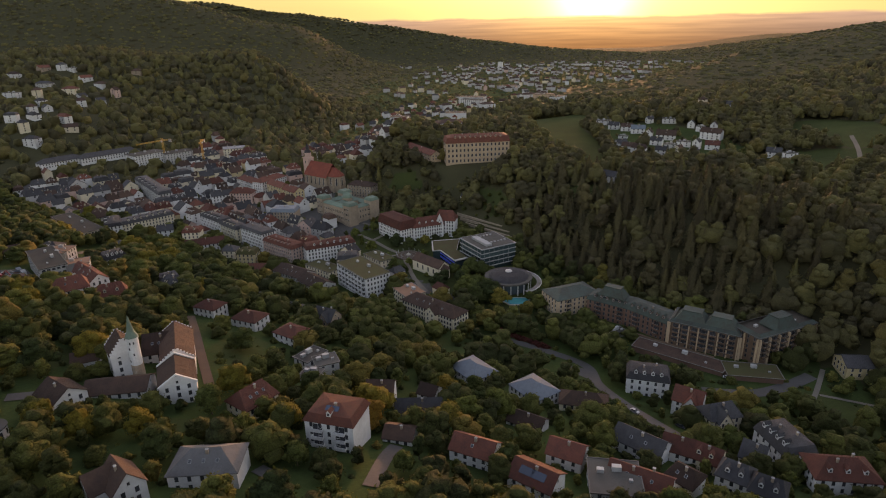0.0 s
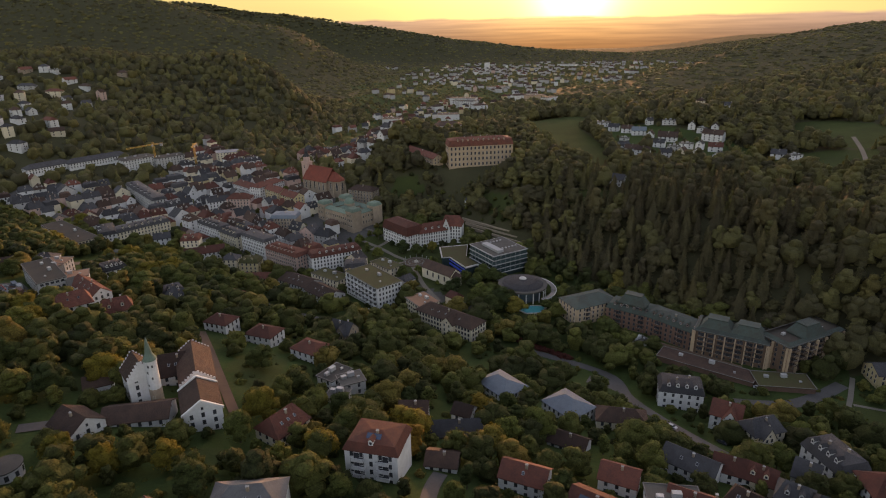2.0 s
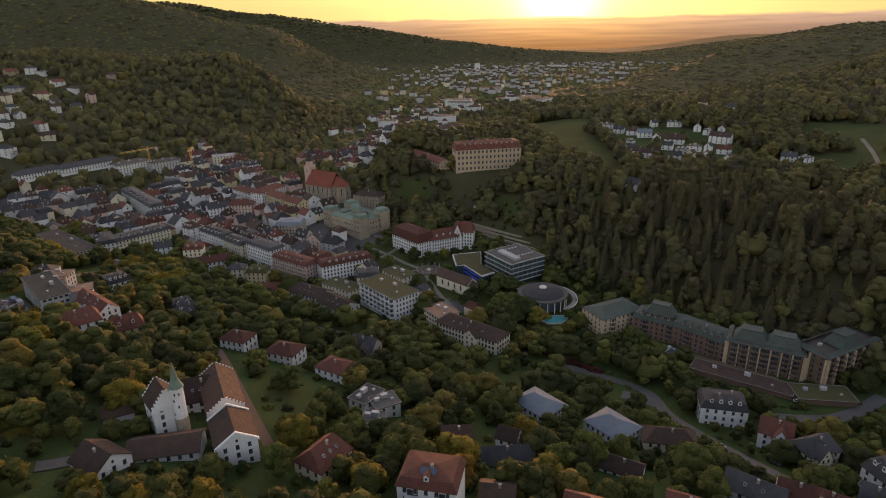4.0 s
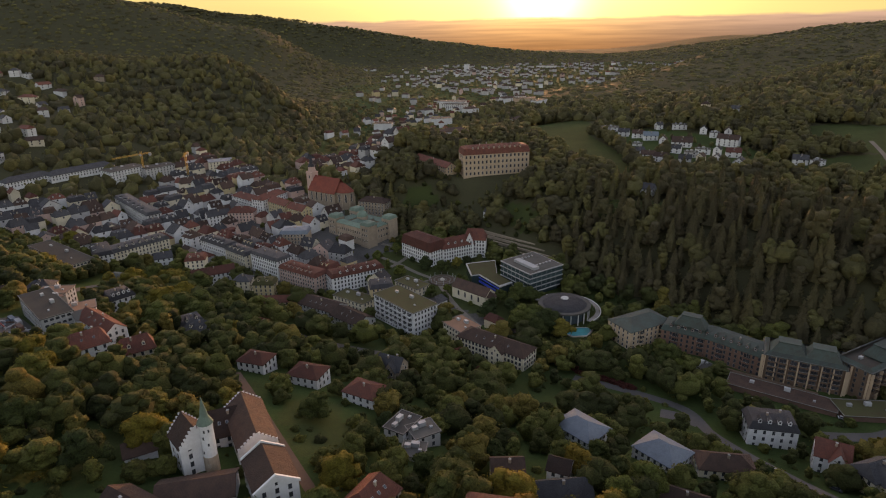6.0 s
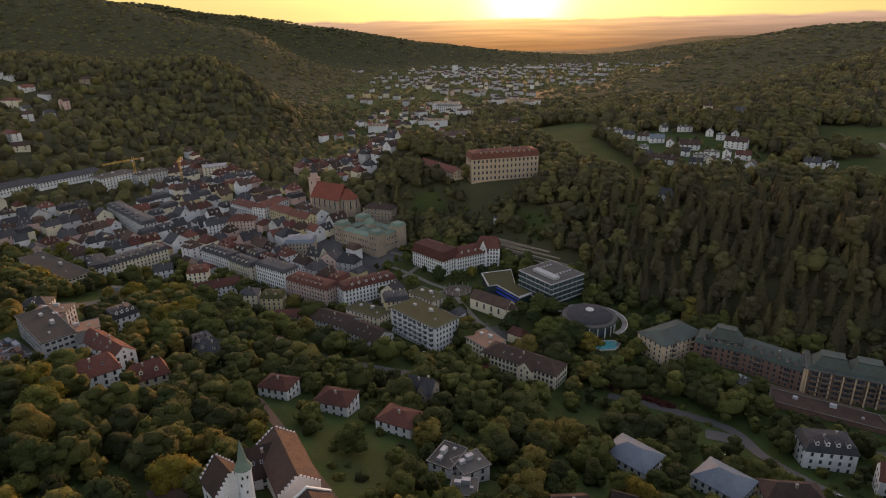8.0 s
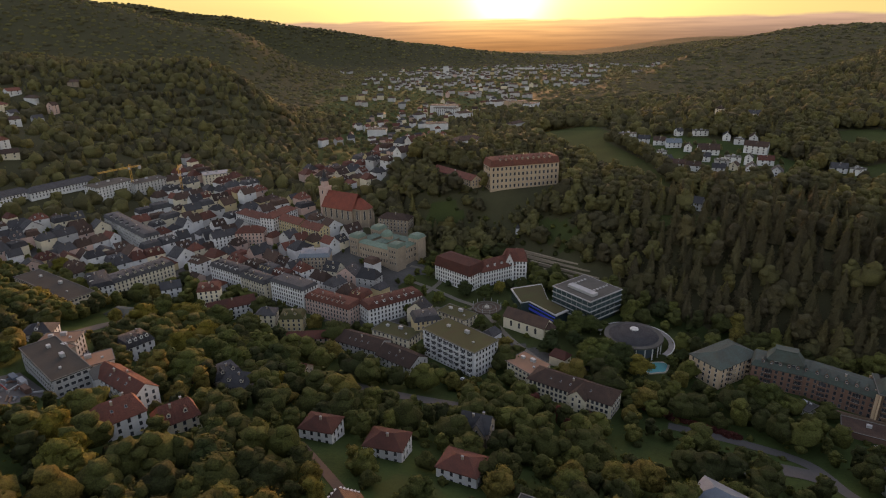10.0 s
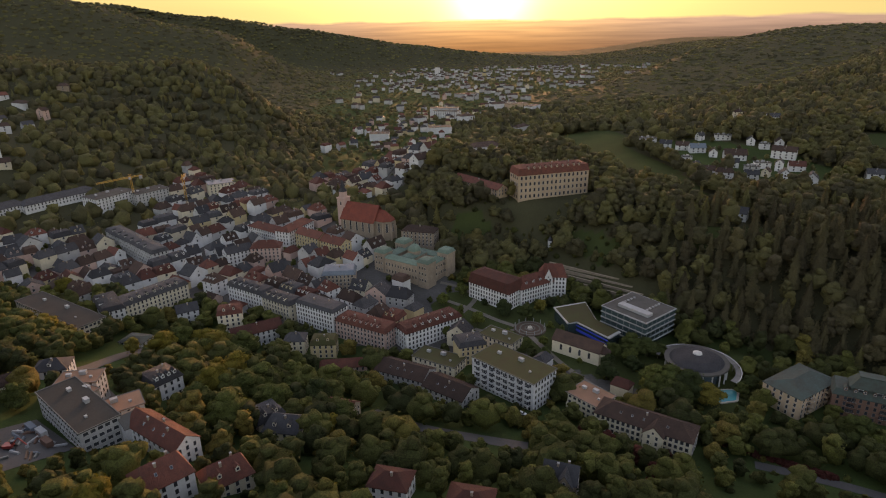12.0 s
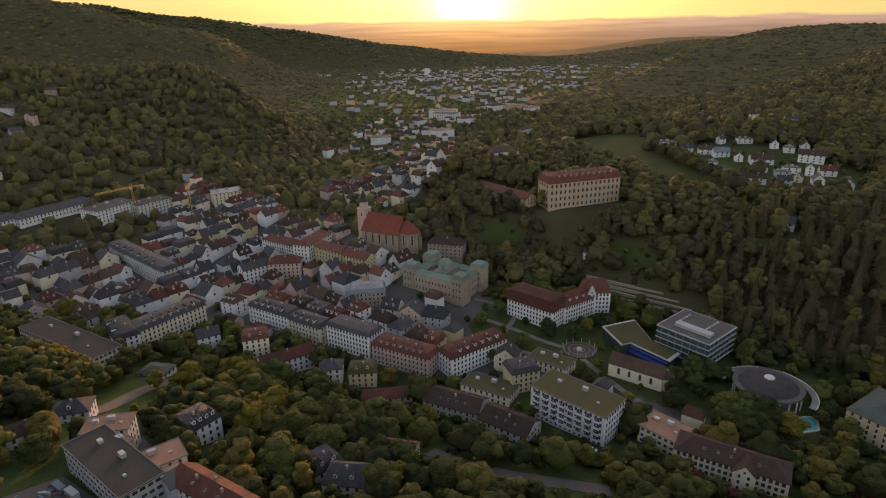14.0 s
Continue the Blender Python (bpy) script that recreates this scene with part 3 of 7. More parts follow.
def ground_z(x, y):
    """Height of the ground: valley floor, the near hill, the castle hill, the wooded ridges and the far plain."""
    z = -18.0 - 30.0 * step(y, 1400, 3600)
    # near hill, rising towards the camera
    d = -(0.53 * (x - 30) + 0.85 * (y - 310))
    near = soft(d + 10, 14) * 0.32
    z += 95 * math.tanh(near / 95)
    # castle hill and the terrace to its right
    e = 0.79 * (x - 90) + 0.61 * (y - 450)
    east = step(x + 0.25 * (y - 620), -92, -14) if y > 560 else 1.0
    fade = 1 - step(y - 0.55 * x, 780, 1060)
    z += 46 * step(e, -6, 75) * east * fade
    z += 22 * bell(x, y, -110, 690, 75, 80)
    # levelled terrace under the castle
    q = min(1.0, max(0.0, (x + 45) / 125))
    flat = 1 - step(math.hypot(x + 45 - 125 * q, y - 650 + 6 * q), 13, 42)
    z += (26.5 - z) * flat
    # the side valley keeps its floor between the hills
    k = y - 1336
    off = abs(x - (-25 + 0.22 * k + 0.00012 * k * k)) / max(110.0, 165 + 0.42 * k)
    hills = 1 - (1 - step(off, 0.90, 1.5 + 0.7 * (1 - step(y, 1300, 2000)))) * step(y, 900, 1150) * (1 - step(y, 3300, 3700))
    # right side: slopes up to the right, and long wooded ridge
    h = 85 * step(x - 0.28 * y, 150, 1300)
    h += 20 * step(e, 150, 330) * step(x, 250, 600) * fade
    h += 93 * bell(x, y, 1719, 2423, 798, 395, 7)
    h += 16 * bell(x, y, 345, 850, 110, 100)
    # left side: wooded hill behind the town, high ridge beyond
    h += 55 * step(-x - 0.20 * (y - 700), 300, 900) * step(y, 420, 1000)
    h += 112 * bell(x, y, -680, 1330, 300, 220, -28)
    h += 66 * bell(x, y, -330, 1400, 150, 130, -30)
    h += 38 * bell(x, y, -540, 860, 120, 110) + 14 * bell(x, y, -200, 800, 60, 60)
    h += 291 * bell(x, y, -1513, 2659, 1027, 336, 2)
    z += h * hills
    z += 303 * bell(x, y, -1354, 3900, 1134, 170, -6)
    # unevenness
    z += 1.6 * math.sin(x * 0.021 + 1.3) * math.sin(y * 0.017) + 2.5 * step(y, 900, 1500) * math.sin(x * 0.011) * math.cos(y * 0.009 + 0.4)
    return z


# ---- ground ----
def build_ground():
    def spread(lo, hi, fine_lo, fine_hi, d, grow):
        v = [fine_lo]
        while v[-1] < fine_hi:
            v.append(v[-1] + d)
        k = d
        while v[-1] < hi:
            k *= grow
            v.append(v[-1] + k)
        k = d
        while v[0] > lo:
            k *= grow
            v.insert(0, v[0] - k)
        return v
    xs, ys = spread(-4200, 4200, -420, 420, 6.0, 1.038), spread(-700, 4950, 60, 850, 6.0, 1.03)
    nx = len(xs)
    verts = [(x, y, ground_z(x, y)) for y in ys for x in xs]
    faces = [(j * nx + i, j * nx + i + 1, (j + 1) * nx + i + 1, (j + 1) * nx + i) for j in range(len(ys) - 1) for i in range(nx - 1)]
    kinds = [land(x, y) for x, y, _ in verts]
    me = bpy.data.meshes.new("ground")
    me.from_pydata(verts, [], faces)
    me.materials.append(GROUND)
    for name, number in (("wooded", 1), ("paved", 2), ("mown", 3)):
        me.attributes.new(name, "FLOAT", "POINT").data.foreach_set("value", [float(k == number) for k in kinds])
    me.polygons.foreach_set("use_smooth", [True] * len(faces))
    tagged(new("ground", me), "valley ground of grass, woodland floor and town paving", "ground", kind="structure")


def in_town(x, y):
    """The old town's built-up ground between the near hill, the castle hill and the wooded slope."""
    d = -(0.53 * (x - 30) + 0.85 * (y - 310))
    e = 0.79 * (x - 90) + 0.61 * (y - 450)
    if bell(x, y, -105, 810, 60, 60) > 0.5:
        return True
    return not in_park(x, y) and d < (-55 if x > -330 else -22) and e < -58 and -470 < x and y < 860 - 0.15 * x and x < 40 and not (x < -330 and y > 700)


def in_park(x, y):
    """Lawns with paths between the seminary, the chapel and the baths."""
    dx, dy = 105.0, -110.0
    k = min(1.0, max(0.0, ((x + 60) * dx + (y - 510) * dy) / (dx * dx + dy * dy)))
    return math.hypot(x + 60 - k * dx, y - 510 - k * dy) < 30


def in_valley(x, y):
    """The far part of the town along the valley."""
    d = y - 1336
    return 880 <= y < 3300 and abs(x - (-25 + 0.22 * d + 0.00012 * d * d)) < max(110, 165 + 0.42 * d) * (0.85 + 0.15 * math.sin(y * 0.013)) and ground_z(x, y) < 4


def in_meadow(x, y):
    if in_park(x, y):
        return True
    lawns = ((150, 745, 30, 135, 0), (165, 870, 36, 62, 0), (150, 592, 15, 24, 0), (138, 507, 34, 11, -20), (-40, 618, 16, 8, 0), (48, 560, 8, 22, 30),
             (352, 578, 66, 36, 0), (240, 527, 34, 15, 0), (440, 668, 44, 60, 0), (285, 484, 34, 12, 0),
             (188, 247, 15, 18, 0), (84, 412, 10, 14, 0), (-96, 252, 11, 26, 10), (-164, 226, 14, 10, 0), (-139, 160, 9, 7, 0), (-96, 177, 9, 5, 0))
    return any(bell(x, y, *lawn) > 0.52 for lawn in lawns)


def in_village(x, y):
    return bell(x, y, 262, 705, 46, 88, 28) > 0.5 and bell(x, y, 150, 745, 30, 135) < 0.5


def in_wood(x, y):
    if in_town(x, y) or in_valley(x, y) or in_meadow(x, y) or in_village(x, y):
        return False
    d = -(0.53 * (x - 30) + 0.85 * (y - 310))
    e = 0.79 * (x - 90) + 0.61 * (y - 450)
    if d > (-55 if x > -330 else -22) and e < 20:
        return False
    return e > -2 or y > 800 or x < -330 or (y > 560 and e > -58)


def land(x, y):
    if in_town(x, y):
        return 2
    if in_valley(x, y):
        return 0
    if y > 3200:
        return 1
    if in_meadow(x, y):
        return 3
    return 1 if in_wood(x, y) else 0


def seen(x, y, m=0.0):
    """Ground that the flight can look over."""
    return -240 - 0.80 * max(y, 0) - m < x < 200 + 0.95 * max(y, 0) + m


def lee(x, y):
    """Slopes that fall away beyond the crest of a ridge, hidden from the camera's place."""
    d = Vector((x + 80, y - 80)).normalized() * 130
    return ground_z(x - d.x, y - d.y) - ground_z(x, y) > 20


build_ground()


# ---- roads and paths ----
def road(name, label, width, material, points):
    """A strip laid over the ground through the given places, with its own thickness."""
    pts = []
    for i in range(len(points) - 1):
        p0, p1, p2, p3 = (Vector(points[max(0, min(len(points) - 1, i + k))]) for k in (-1, 0, 1, 2))
        m = max(2, int((p2 - p1).length / 3))
        for j in range(m):
            t = j / m
            pts.append(0.5 * (2 * p1 + (p2 - p0) * t + (2 * p0 - 5 * p1 + 4 * p2 - p3) * t * t + (3 * p1 - p0 - 3 * p2 + p3) * t ** 3))
    pts.append(Vector(points[-1]))
    s = Shape()
    rows = []
    for i, p in enumerate(pts):
        d = (pts[min(i + 1, len(pts) - 1)] - pts[max(i - 1, 0)]).normalized()
        nrm = Vector((-d.y, d.x))
        rows.append([p + nrm * width * k for k in (-0.5, -0.17, 0.17, 0.5)])
        if not taken(p.x, p.y):
            PLOTS.append((p.x, p.y, 1, 0, width * 0.5, width * 0.5))
    for a, b in zip(rows, rows[1:]):
        for k in range(3):
            s.face([(q.x, q.y, ground_z(q.x, q.y) + 0.3) for q in (a[k], b[k], b[k + 1], a[k + 1])])
    ob = new(name, s.mesh(name, [material]))
    return tagged(ob, label, name, kind="structure")


road("road", "reddish lane winding up beside the white school", 4, LANE, [(-139.0, 302.3), (-124.7, 273.3), (-113.6, 250.1), (-104.2, 230.7), (-96.0, 214.0), (-86.4, 194.8)])
road("road", "grey street bending between the villas", 6, ASPHALT, [(32.2, 331.8), (57.3, 315.4), (77.8, 294.9), (78.5, 270.5), (83.8, 247.3), (92.5, 222.7), (99.0, 208.2)])
road("road", "hotel drive along its terraces", 7, ASPHALT, [(131.6, 267.7), (144.2, 265.5), (159.0, 265.3), (177.7, 272.0), (196.1, 282.0)])
road("road", "paved turning place below the hotel", 10, ASPHALT, [(63.9, 291.9), (73.0, 286.7), (78.3, 279.9)])
road("path", "path across the lawn beside the hotel", 2.5, PATH, [(177.5, 251.5), (191.7, 269.0), (206.2, 288.5)])
road("path", "gravel path over the lawn", 2, PATH, [(189.8, 263.8), (201.2, 258.9), (214.5, 253.4)])
road("path", "pale farm track on the meadow", 4, PATH, [(436.0, 647.4), (415.6, 604.4), (396.7, 570.0), (379.5, 544.2)])
road("road", "quiet street on the hill", 6, ASPHALT, [(-158.8, 188.9), (-151.1, 192.4), (-144.0, 197.4)])
road("road", "garden street on the hill", 5, ASPHALT, [(-23.5, 148.8), (-20.6, 166.8), (-17.5, 176.4)])
road("road", "curved drive on the hill", 5, ASPHALT, [(-59.2, 154.9), (-51.7, 149.4), (-48.4, 140.3)])
road("path", "pale promenade through the park", 3.5, PATH, [(-80.6, 531.0), (-62.3, 512.3), (-46.6, 490.9), (-34.2, 475.1), (-27.7, 448.9), (-22.0, 425.8), (-12.7, 401.7)])
road("path", "path round the park lawn", 3, PATH, [(-37.5, 475.9), (-52.4, 474.4), (-63.9, 482.8)])
road("path", "park path towards the bath house", 3.5, PATH, [(-67.9, 506.2), (-54.3, 526.0), (-61.4, 543.2), (-75.3, 553.1)])
road("road", "street beside the school", 8, ASPHALT, [(-309.2, 413.7), (-292.5, 425.4), (-280.7, 437.8), (-270.9, 465.5), (-256.5, 484.0), (-232.4, 504.7)])
road("road", "car park street of the clinic", 6, ASPHALT, [(-277.8, 428.9), (-264.0, 410.6), (-250.6, 391.8), (-239.1, 377.2)])
road("road", "street behind the garden trees", 9, ASPHALT, [(-135.2, 391.8), (-116.2, 374.2), (-94.8, 363.0), (-67.0, 352.4)])


# houses on the near hill
house(-90.8, 137.9, -44, 10.9, 9, 2, "gable", 5, "white", "brown", "white gabled house with a sunlit weathered roof", chimneys=1, wing=(-3, 4, 6, 8))
house(-71.4, 149.8, 3, 20.0, 13, 2, "hip", 4.5, "white", "pale_slate", "pale house with a broad grey hipped roof and skylights", chimneys=1, skylights=3)
house(-37.4, 177.1, -16, 17.6, 14, 4, "mansard", 3.6, "white", "red", "tall white apartment house with a red mansard roof and balconies", chimneys=1, solar=1, dormers=1, balconies=2, gap=2.8)
house(-72.1, 194.5, 54, 14.4, 12, 2, "half", 5.5, "cream", "red", "cream house with a large red half-hipped roof among trees", skylights=3, chimneys=1)
house(-16.5, 182.6, -12, 10.7, 9, 1, "gable", 2.5, "white", "brown", "low garden house with a sunlit pitched roof", chimneys=1)
house(9.7, 171.3, -26, 14.8, 10, 2, "gable", 3.5, "white", "red", "white house with a red pitched roof", chimneys=1, skylights=1)
house(28.0, 155.1, -36, 14.6, 11, 2, "gable", 3.5, "white", "red", "house with a sunlit red tiled roof and solar panels", chimneys=1, solar=2)
house(42.2, 175.6, -28, 12.3, 10, 2, "gable", 3.5, "white", "red", "white house with a dark red pitched roof", chimneys=1)
house(32.7, 206.2, -33, 14.6, 9, 1, "gable", 3, "white", "brown", "long low white house with a brown roof", chimneys=1)
house(53.9, 158.4, -9, 16.0, 16, 2, "flat", 0, "white", "gravel", "white flat-roofed modern house", chimneys=0)
house(63.0, 160.3, -31, 19.8, 10, 2, "gable", 3.5, "white", "red", "row house with a long rust-red roof", chimneys=2, skylights=3)
house(73.5, 190.4, -42, 18.7, 11, 2, "gable", 4, "white", "slate", "white house with a long dark slate roof", chimneys=1, skylights=2)
house(61.3, 231.1, -14, 20.7, 11, 2, "hip", 4, "cream", "brown", "cream house with a brown hipped roof", chimneys=1)
house(101.5, 264.5, -17, 20.0, 13, 3, "mansard", 4.5, "white", "slate", "white villa with a dark mansard roof and dormers", chimneys=2, dormers=4, storey=3.4)
house(112.2, 239.4, -34, 12.5, 11, 3, "gable", 5, "white", "red", "white villa with a steep red roof and gable", chimneys=1, wing=(2, 2, 6, 6))
house(119.0, 224.4, 13, 14.9, 11, 3, "half", 5, "cream", "slate", "cream villa with a steep slate roof and gable", chimneys=1, wing=(-2, 2, 6, 6), dormers=1)
house(134.0, 199.5, -80, 19.0, 13, 3, "mansard", 5.5, "white", "slate", "large pale villa with a tall slate mansard roof", chimneys=2, dormers=4)
house(88.2, 190.0, -30, 11.7, 10, 2, "gable", 4, "white", "red", "terraced house with a red tiled roof", chimneys=1)
house(96.2, 184.8, -38, 10.7, 10, 2, "gable", 4, "cream", "red", "terraced house with a dull red roof and dormer", chimneys=1, dormers=2)
house(100.9, 172.3, -38, 10.8, 11, 2, "half", 4.5, "white", "slate", "terraced house with a grey slate roof", chimneys=1, dormers=2)
house(117.0, 190.0, -41, 8.3, 10, 2, "gable", 5, "white", "slate", "white house with a steep slate gable", chimneys=1)
house(107.9, 163.8, -34, 11.1, 11, 2, "half", 4.5, "white", "slate", "end terrace house with a grey slate roof", chimneys=1, dormers=2)
house(143.2, 179.7, -8, 22.3, 14, 3, "hip", 5, "white", "red", "large white house with a red hipped roof and dormers", chimneys=2, dormers=3)
house(79.7, 165.1, -48, 9.9, 10, 2, "half", 4, "white", "brown", "terraced house with a weathered brown roof", chimneys=1, skylights=2)
house(-26.7, 216.5, -4, 11.0, 11, 2, "gable", 4, "white", "brown", "white house with a brown pitched roof", chimneys=1)
house(-10.2, 208.2, 1, 19.9, 10, 1, "gable", 4, "cream", "slate", "long low house with a dark roof", chimneys=1)
house(-6.7, 220.8, -28, 7.8, 8, 2, "gable", 3, "white", "brown", "small white gabled house", chimneys=0)
house(-54.4, 243.2, 23, 10.3, 9, 2, "flat", 0, "grey", "gravel", "grey flat-roofed modern house", chimneys=0)
house(-58.4, 230.9, -14, 8.4, 8, 1, "flat", 0, "grey", "gravel", "low grey flat-roofed annex", chimneys=0, windows=False)
house(-62.1, 247.9, 54, 12.3, 9, 2, "flat", 0, "white", "gravel", "white flat-roofed cube house", chimneys=0)
house(219.2, 284.8, -5, 13.3, 14, 2, "gable", 3.5, "yellow", "slate", "yellow hall with a dark pitched roof on a lawn", chimneys=0)
house(13.6, 259.6, -54, 18.9, 15, 2, "hip", 4, "white", "blue", "white apartment villa with a blue-grey hipped metal roof", chimneys=0, gap=2.6)
house(40.6, 240.2, -56, 17.8, 15, 2, "hip", 4, "white", "blue", "white apartment villa with a blue hipped metal roof", chimneys=0, gap=2.6)
house(-130.7, 309.9, -23, 14.3, 11, 2, "hip", 3.2, "white", "red", "white cube house with a low red hipped roof", chimneys=1, storey=3.2)
house(-104.7, 296.5, -23, 15.6, 12, 2, "hip", 3.2, "white", "red", "white cube house with a red hipped roof in a garden", chimneys=1, storey=3.2)
house(-78.1, 279.7, -32, 15.8, 12, 2, "hip", 3.2, "white", "red", "white house with a brownish red hipped roof", chimneys=1, storey=3.2)
house(-66.5, 312.0, -29, 12.6, 10, 3, "gable", 5, "stone", "slate", "old stone house with steep slate gables", chimneys=2, wing=(2, 1.5, 5, 6))
house(-181.6, 372.0, 33, 13.0, 12, 2, "mansard", 4, "cream", "slate", "villa with a dark slate mansard roof among trees", chimneys=1, dormers=2)
house(-187.6, 316.0, 29, 15.7, 12, 2, "half", 6, "cream", "red", "old house with a steep orange-red roof", chimneys=2, dormers=2)
house(-206.9, 312.0, 35, 16.7, 14, 3, "half", 6, "white", "red", "large house with a red tiled roof", chimneys=2, skylights=2)
house(-233.9, 405.2, 43, 14.8, 14, 3, "mansard", 4, "white", "slate", "white villa with a dark mansard roof and dormers", chimneys=2, dormers=4, name="villa", storey=3.3)
house(-289.6, 425.5, 5, 15.6, 12, 2, "hip", 4, "white", "slate", "white house with a slate hipped roof", chimneys=1, dormers=1)
house(-300.1, 400.6, 32, 9.5, 11, 2, "gable", 3, "white", "brown", "white garden house with a brown roof", chimneys=0)
house(-171.8, 360.4, -18, 16.0, 13, 2, "half", 5, "cream", "slate", "villa with a dark slate roof and sunlit gable", chimneys=1, dormers=2)
house(-150.5, 384.0, -25, 16.9, 12, 2, "gable", 4, "stone", "red", "house with a rust-red roof", chimneys=1)
# hotel under the wooded slope
house(85.2, 373.9, 22, 32.6, 20, 4, "hip", 4, "sand", "copper", "sand-coloured hotel wing with a green copper roof", name="hotel_wing", category="hotel", chimneys=0, gap=3.4, group="grand hotel", balconies=2)
house(109.9, 358.1, -37, 30.3, 15, 4, "mansard", 4, "russet", "copper", "red sandstone hotel range with a green-grey mansard roof and dormers", name="hotel_wing", category="hotel", chimneys=1, dormers=6, gap=3.0, group="grand hotel", turrets=1, balconies=2)
house(128.8, 338.5, -51, 32.6, 15, 4, "mansard", 4, "russet", "copper", "old red sandstone hotel range with a green-grey mansard roof", name="hotel_wing", category="hotel", chimneys=1, dormers=6, gap=3.0, group="grand hotel", balconies=2)
house(153.3, 318.0, -33, 37.7, 20, 5, "flat", 2.2, "brown", "bronze", "modern hotel block with stacked balconies and green copper lanterns", name="hotel_wing", category="hotel", chimneys=0, gap=3.6, group="grand hotel", balconies=7, turrets=2, piers=7, lantern="copper")
house(188.0, 309.6, 23, 44.9, 18, 5, "flat", 2.2, "brown", "bronze", "cream and brown hotel block with balconies and copper lanterns", name="hotel_wing", category="hotel", chimneys=0, gap=3.6, group="grand hotel", balconies=6, turrets=1, piers=6, lantern="copper")
# old town, placed one by one
house(-328.0, 523.8, -41, 76.0, 17, 4, "flat", 0, "cream", "tar", "long four-storey cream school building with a flat grey roof", name="school", category="school", chimneys=0, gap=2.6, win=(1.9, 1.5))
house(-281.7, 554.7, 44, 48.4, 15, 4, "mansard", 4, "cream", "slate", "long grand town house with a slate mansard roof", chimneys=4, dormers=7, name="town_house", gap=2.8)
house(-303.7, 537.8, -61, 29.4, 14, 4, "mansard", 4, "white", "slate", "white corner house with a slate mansard roof", chimneys=2, dormers=2, name="town_house", gap=2.8)
house(-212.6, 549.9, -42, 36.1, 12, 4, "mansard", 4, "white", "slate", "white avenue house with a slate mansard and dormers", chimneys=2, dormers=5, name="town_house", gap=2.8)
house(-189.2, 527.6, -44, 27.7, 12, 4, "mansard", 4, "cream", "slate", "cream avenue house with a slate mansard roof", chimneys=2, dormers=4, name="town_house", gap=2.8)
house(-162.1, 509.1, -42, 32.9, 14, 5, "mansard", 3, "white", "slate", "tall white avenue hotel with rows of windows", chimneys=2, dormers=0, name="town_house", gap=2.4)
house(-133.9, 483.7, -39, 38.5, 13, 4, "mansard", 4, "pink", "red", "long pink avenue house with a red roof and dormers", chimneys=3, dormers=7, name="town_house", gap=2.6)
house(-94.4, 477.9, 25, 41.1, 13, 4, "mansard", 4, "white", "red", "white town house with a red roof and corner bay", chimneys=3, dormers=6, name="town_house", gap=2.6)
house(-149.9, 560.1, -5, 23.8, 16, 4, "mansard", 4, "stone", "blue", "sandstone house with a blue-grey metal roof", chimneys=1, dormers=0, name="town_house", gap=2.8)
house(-210.2, 660.8, -45, 41.2, 14, 4, "hip", 4, "white", "red", "large white house with a red hipped roof", chimneys=2, name="town_house", gap=2.8)
house(-187.5, 652.3, 58, 36.1, 14, 4, "hip", 4, "white", "red", "long white wing with a red roof", chimneys=2, name="town_house", gap=2.8)
house(-208.7, 622.6, -5, 23.9, 13, 4, "hip", 5, "pink", "red", "pink house with a red hipped roof", chimneys=1, name="town_house")
house(-232.8, 625.1, 30, 21.0, 12, 4, "gable", 4, "white", "slate", "white house with a dark pitched roof", chimneys=1, name="town_house")
house(-171.6, 627.3, -47, 28.7, 12, 4, "gable", 4, "yellow", "red", "yellow house with a red tiled roof", chimneys=2, name="town_house")
house(-152.5, 607.9, -45, 23.7, 12, 4, "gable", 4, "yellow", "red", "ochre house with a red tiled roof", chimneys=2, name="town_house")
house(-324.8, 670.4, -51, 94.9, 14, 4, "mansard", 4, "grey", "slate", "long grey house with a slate mansard roof", chimneys=3, dormers=6, name="town_house")
house(-379.6, 780.3, 52, 41.7, 24, 4, "flat", 0, "white", "gravel", "white flat-roofed department store", chimneys=0, name="town_house", gap=3.5)
house(-346.3, 796.5, 44, 35.6, 20, 4, "flat", 0, "grey", "gravel", "pale flat-roofed commercial building", chimneys=0, name="town_house", gap=3.5)
house(-276.7, 814.3, 19, 28.1, 20, 4, "flat", 0, "cream", "blue", "building with a pale blue metal roof", chimneys=0, name="town_house", gap=3.5)
house(-202.6, 491.2, 21, 30.7, 12, 3, "gable", 4, "white", "red", "white house with a long red roof beside trees", chimneys=1, name="town_house")
house(-221.7, 514.5, 7, 15.2, 12, 4, "mansard", 4, "cream", "red", "cream house with a red mansard roof", chimneys=1, dormers=2, name="town_house")
house(-252.1, 528.7, 21, 13.5, 10, 3, "gable", 4, "white", "slate", "white gabled house with a dark roof", chimneys=1, name="town_house")
house(-159.9, 470.1, -7, 15.2, 11, 3, "mansard", 4, "yellow", "moss", "yellow house with a yellowish patched roof", chimneys=1, dormers=2, name="town_house")
house(-177.2, 476.6, -6, 12.7, 11, 3, "hip", 4, "cream", "slate", "cream house with a slate roof", chimneys=1, name="town_house")
house(-148.5, 451.1, -3, 26.6, 10, 1, "gable", 3, "pink", "red", "low building with a red roof", chimneys=0, name="town_house")
house(-114.3, 433.4, -36, 30.4, 16, 2, "gable", 4, "grey", "brown", "long low workshop with dark roofs and skylights", chimneys=1, skylights=4, name="town_house")
house(-92.6, 408.8, -46, 26.0, 16, 2, "gable", 4, "grey", "brown", "low workshop with a dark roof and skylights", chimneys=1, skylights=3, name="town_house")
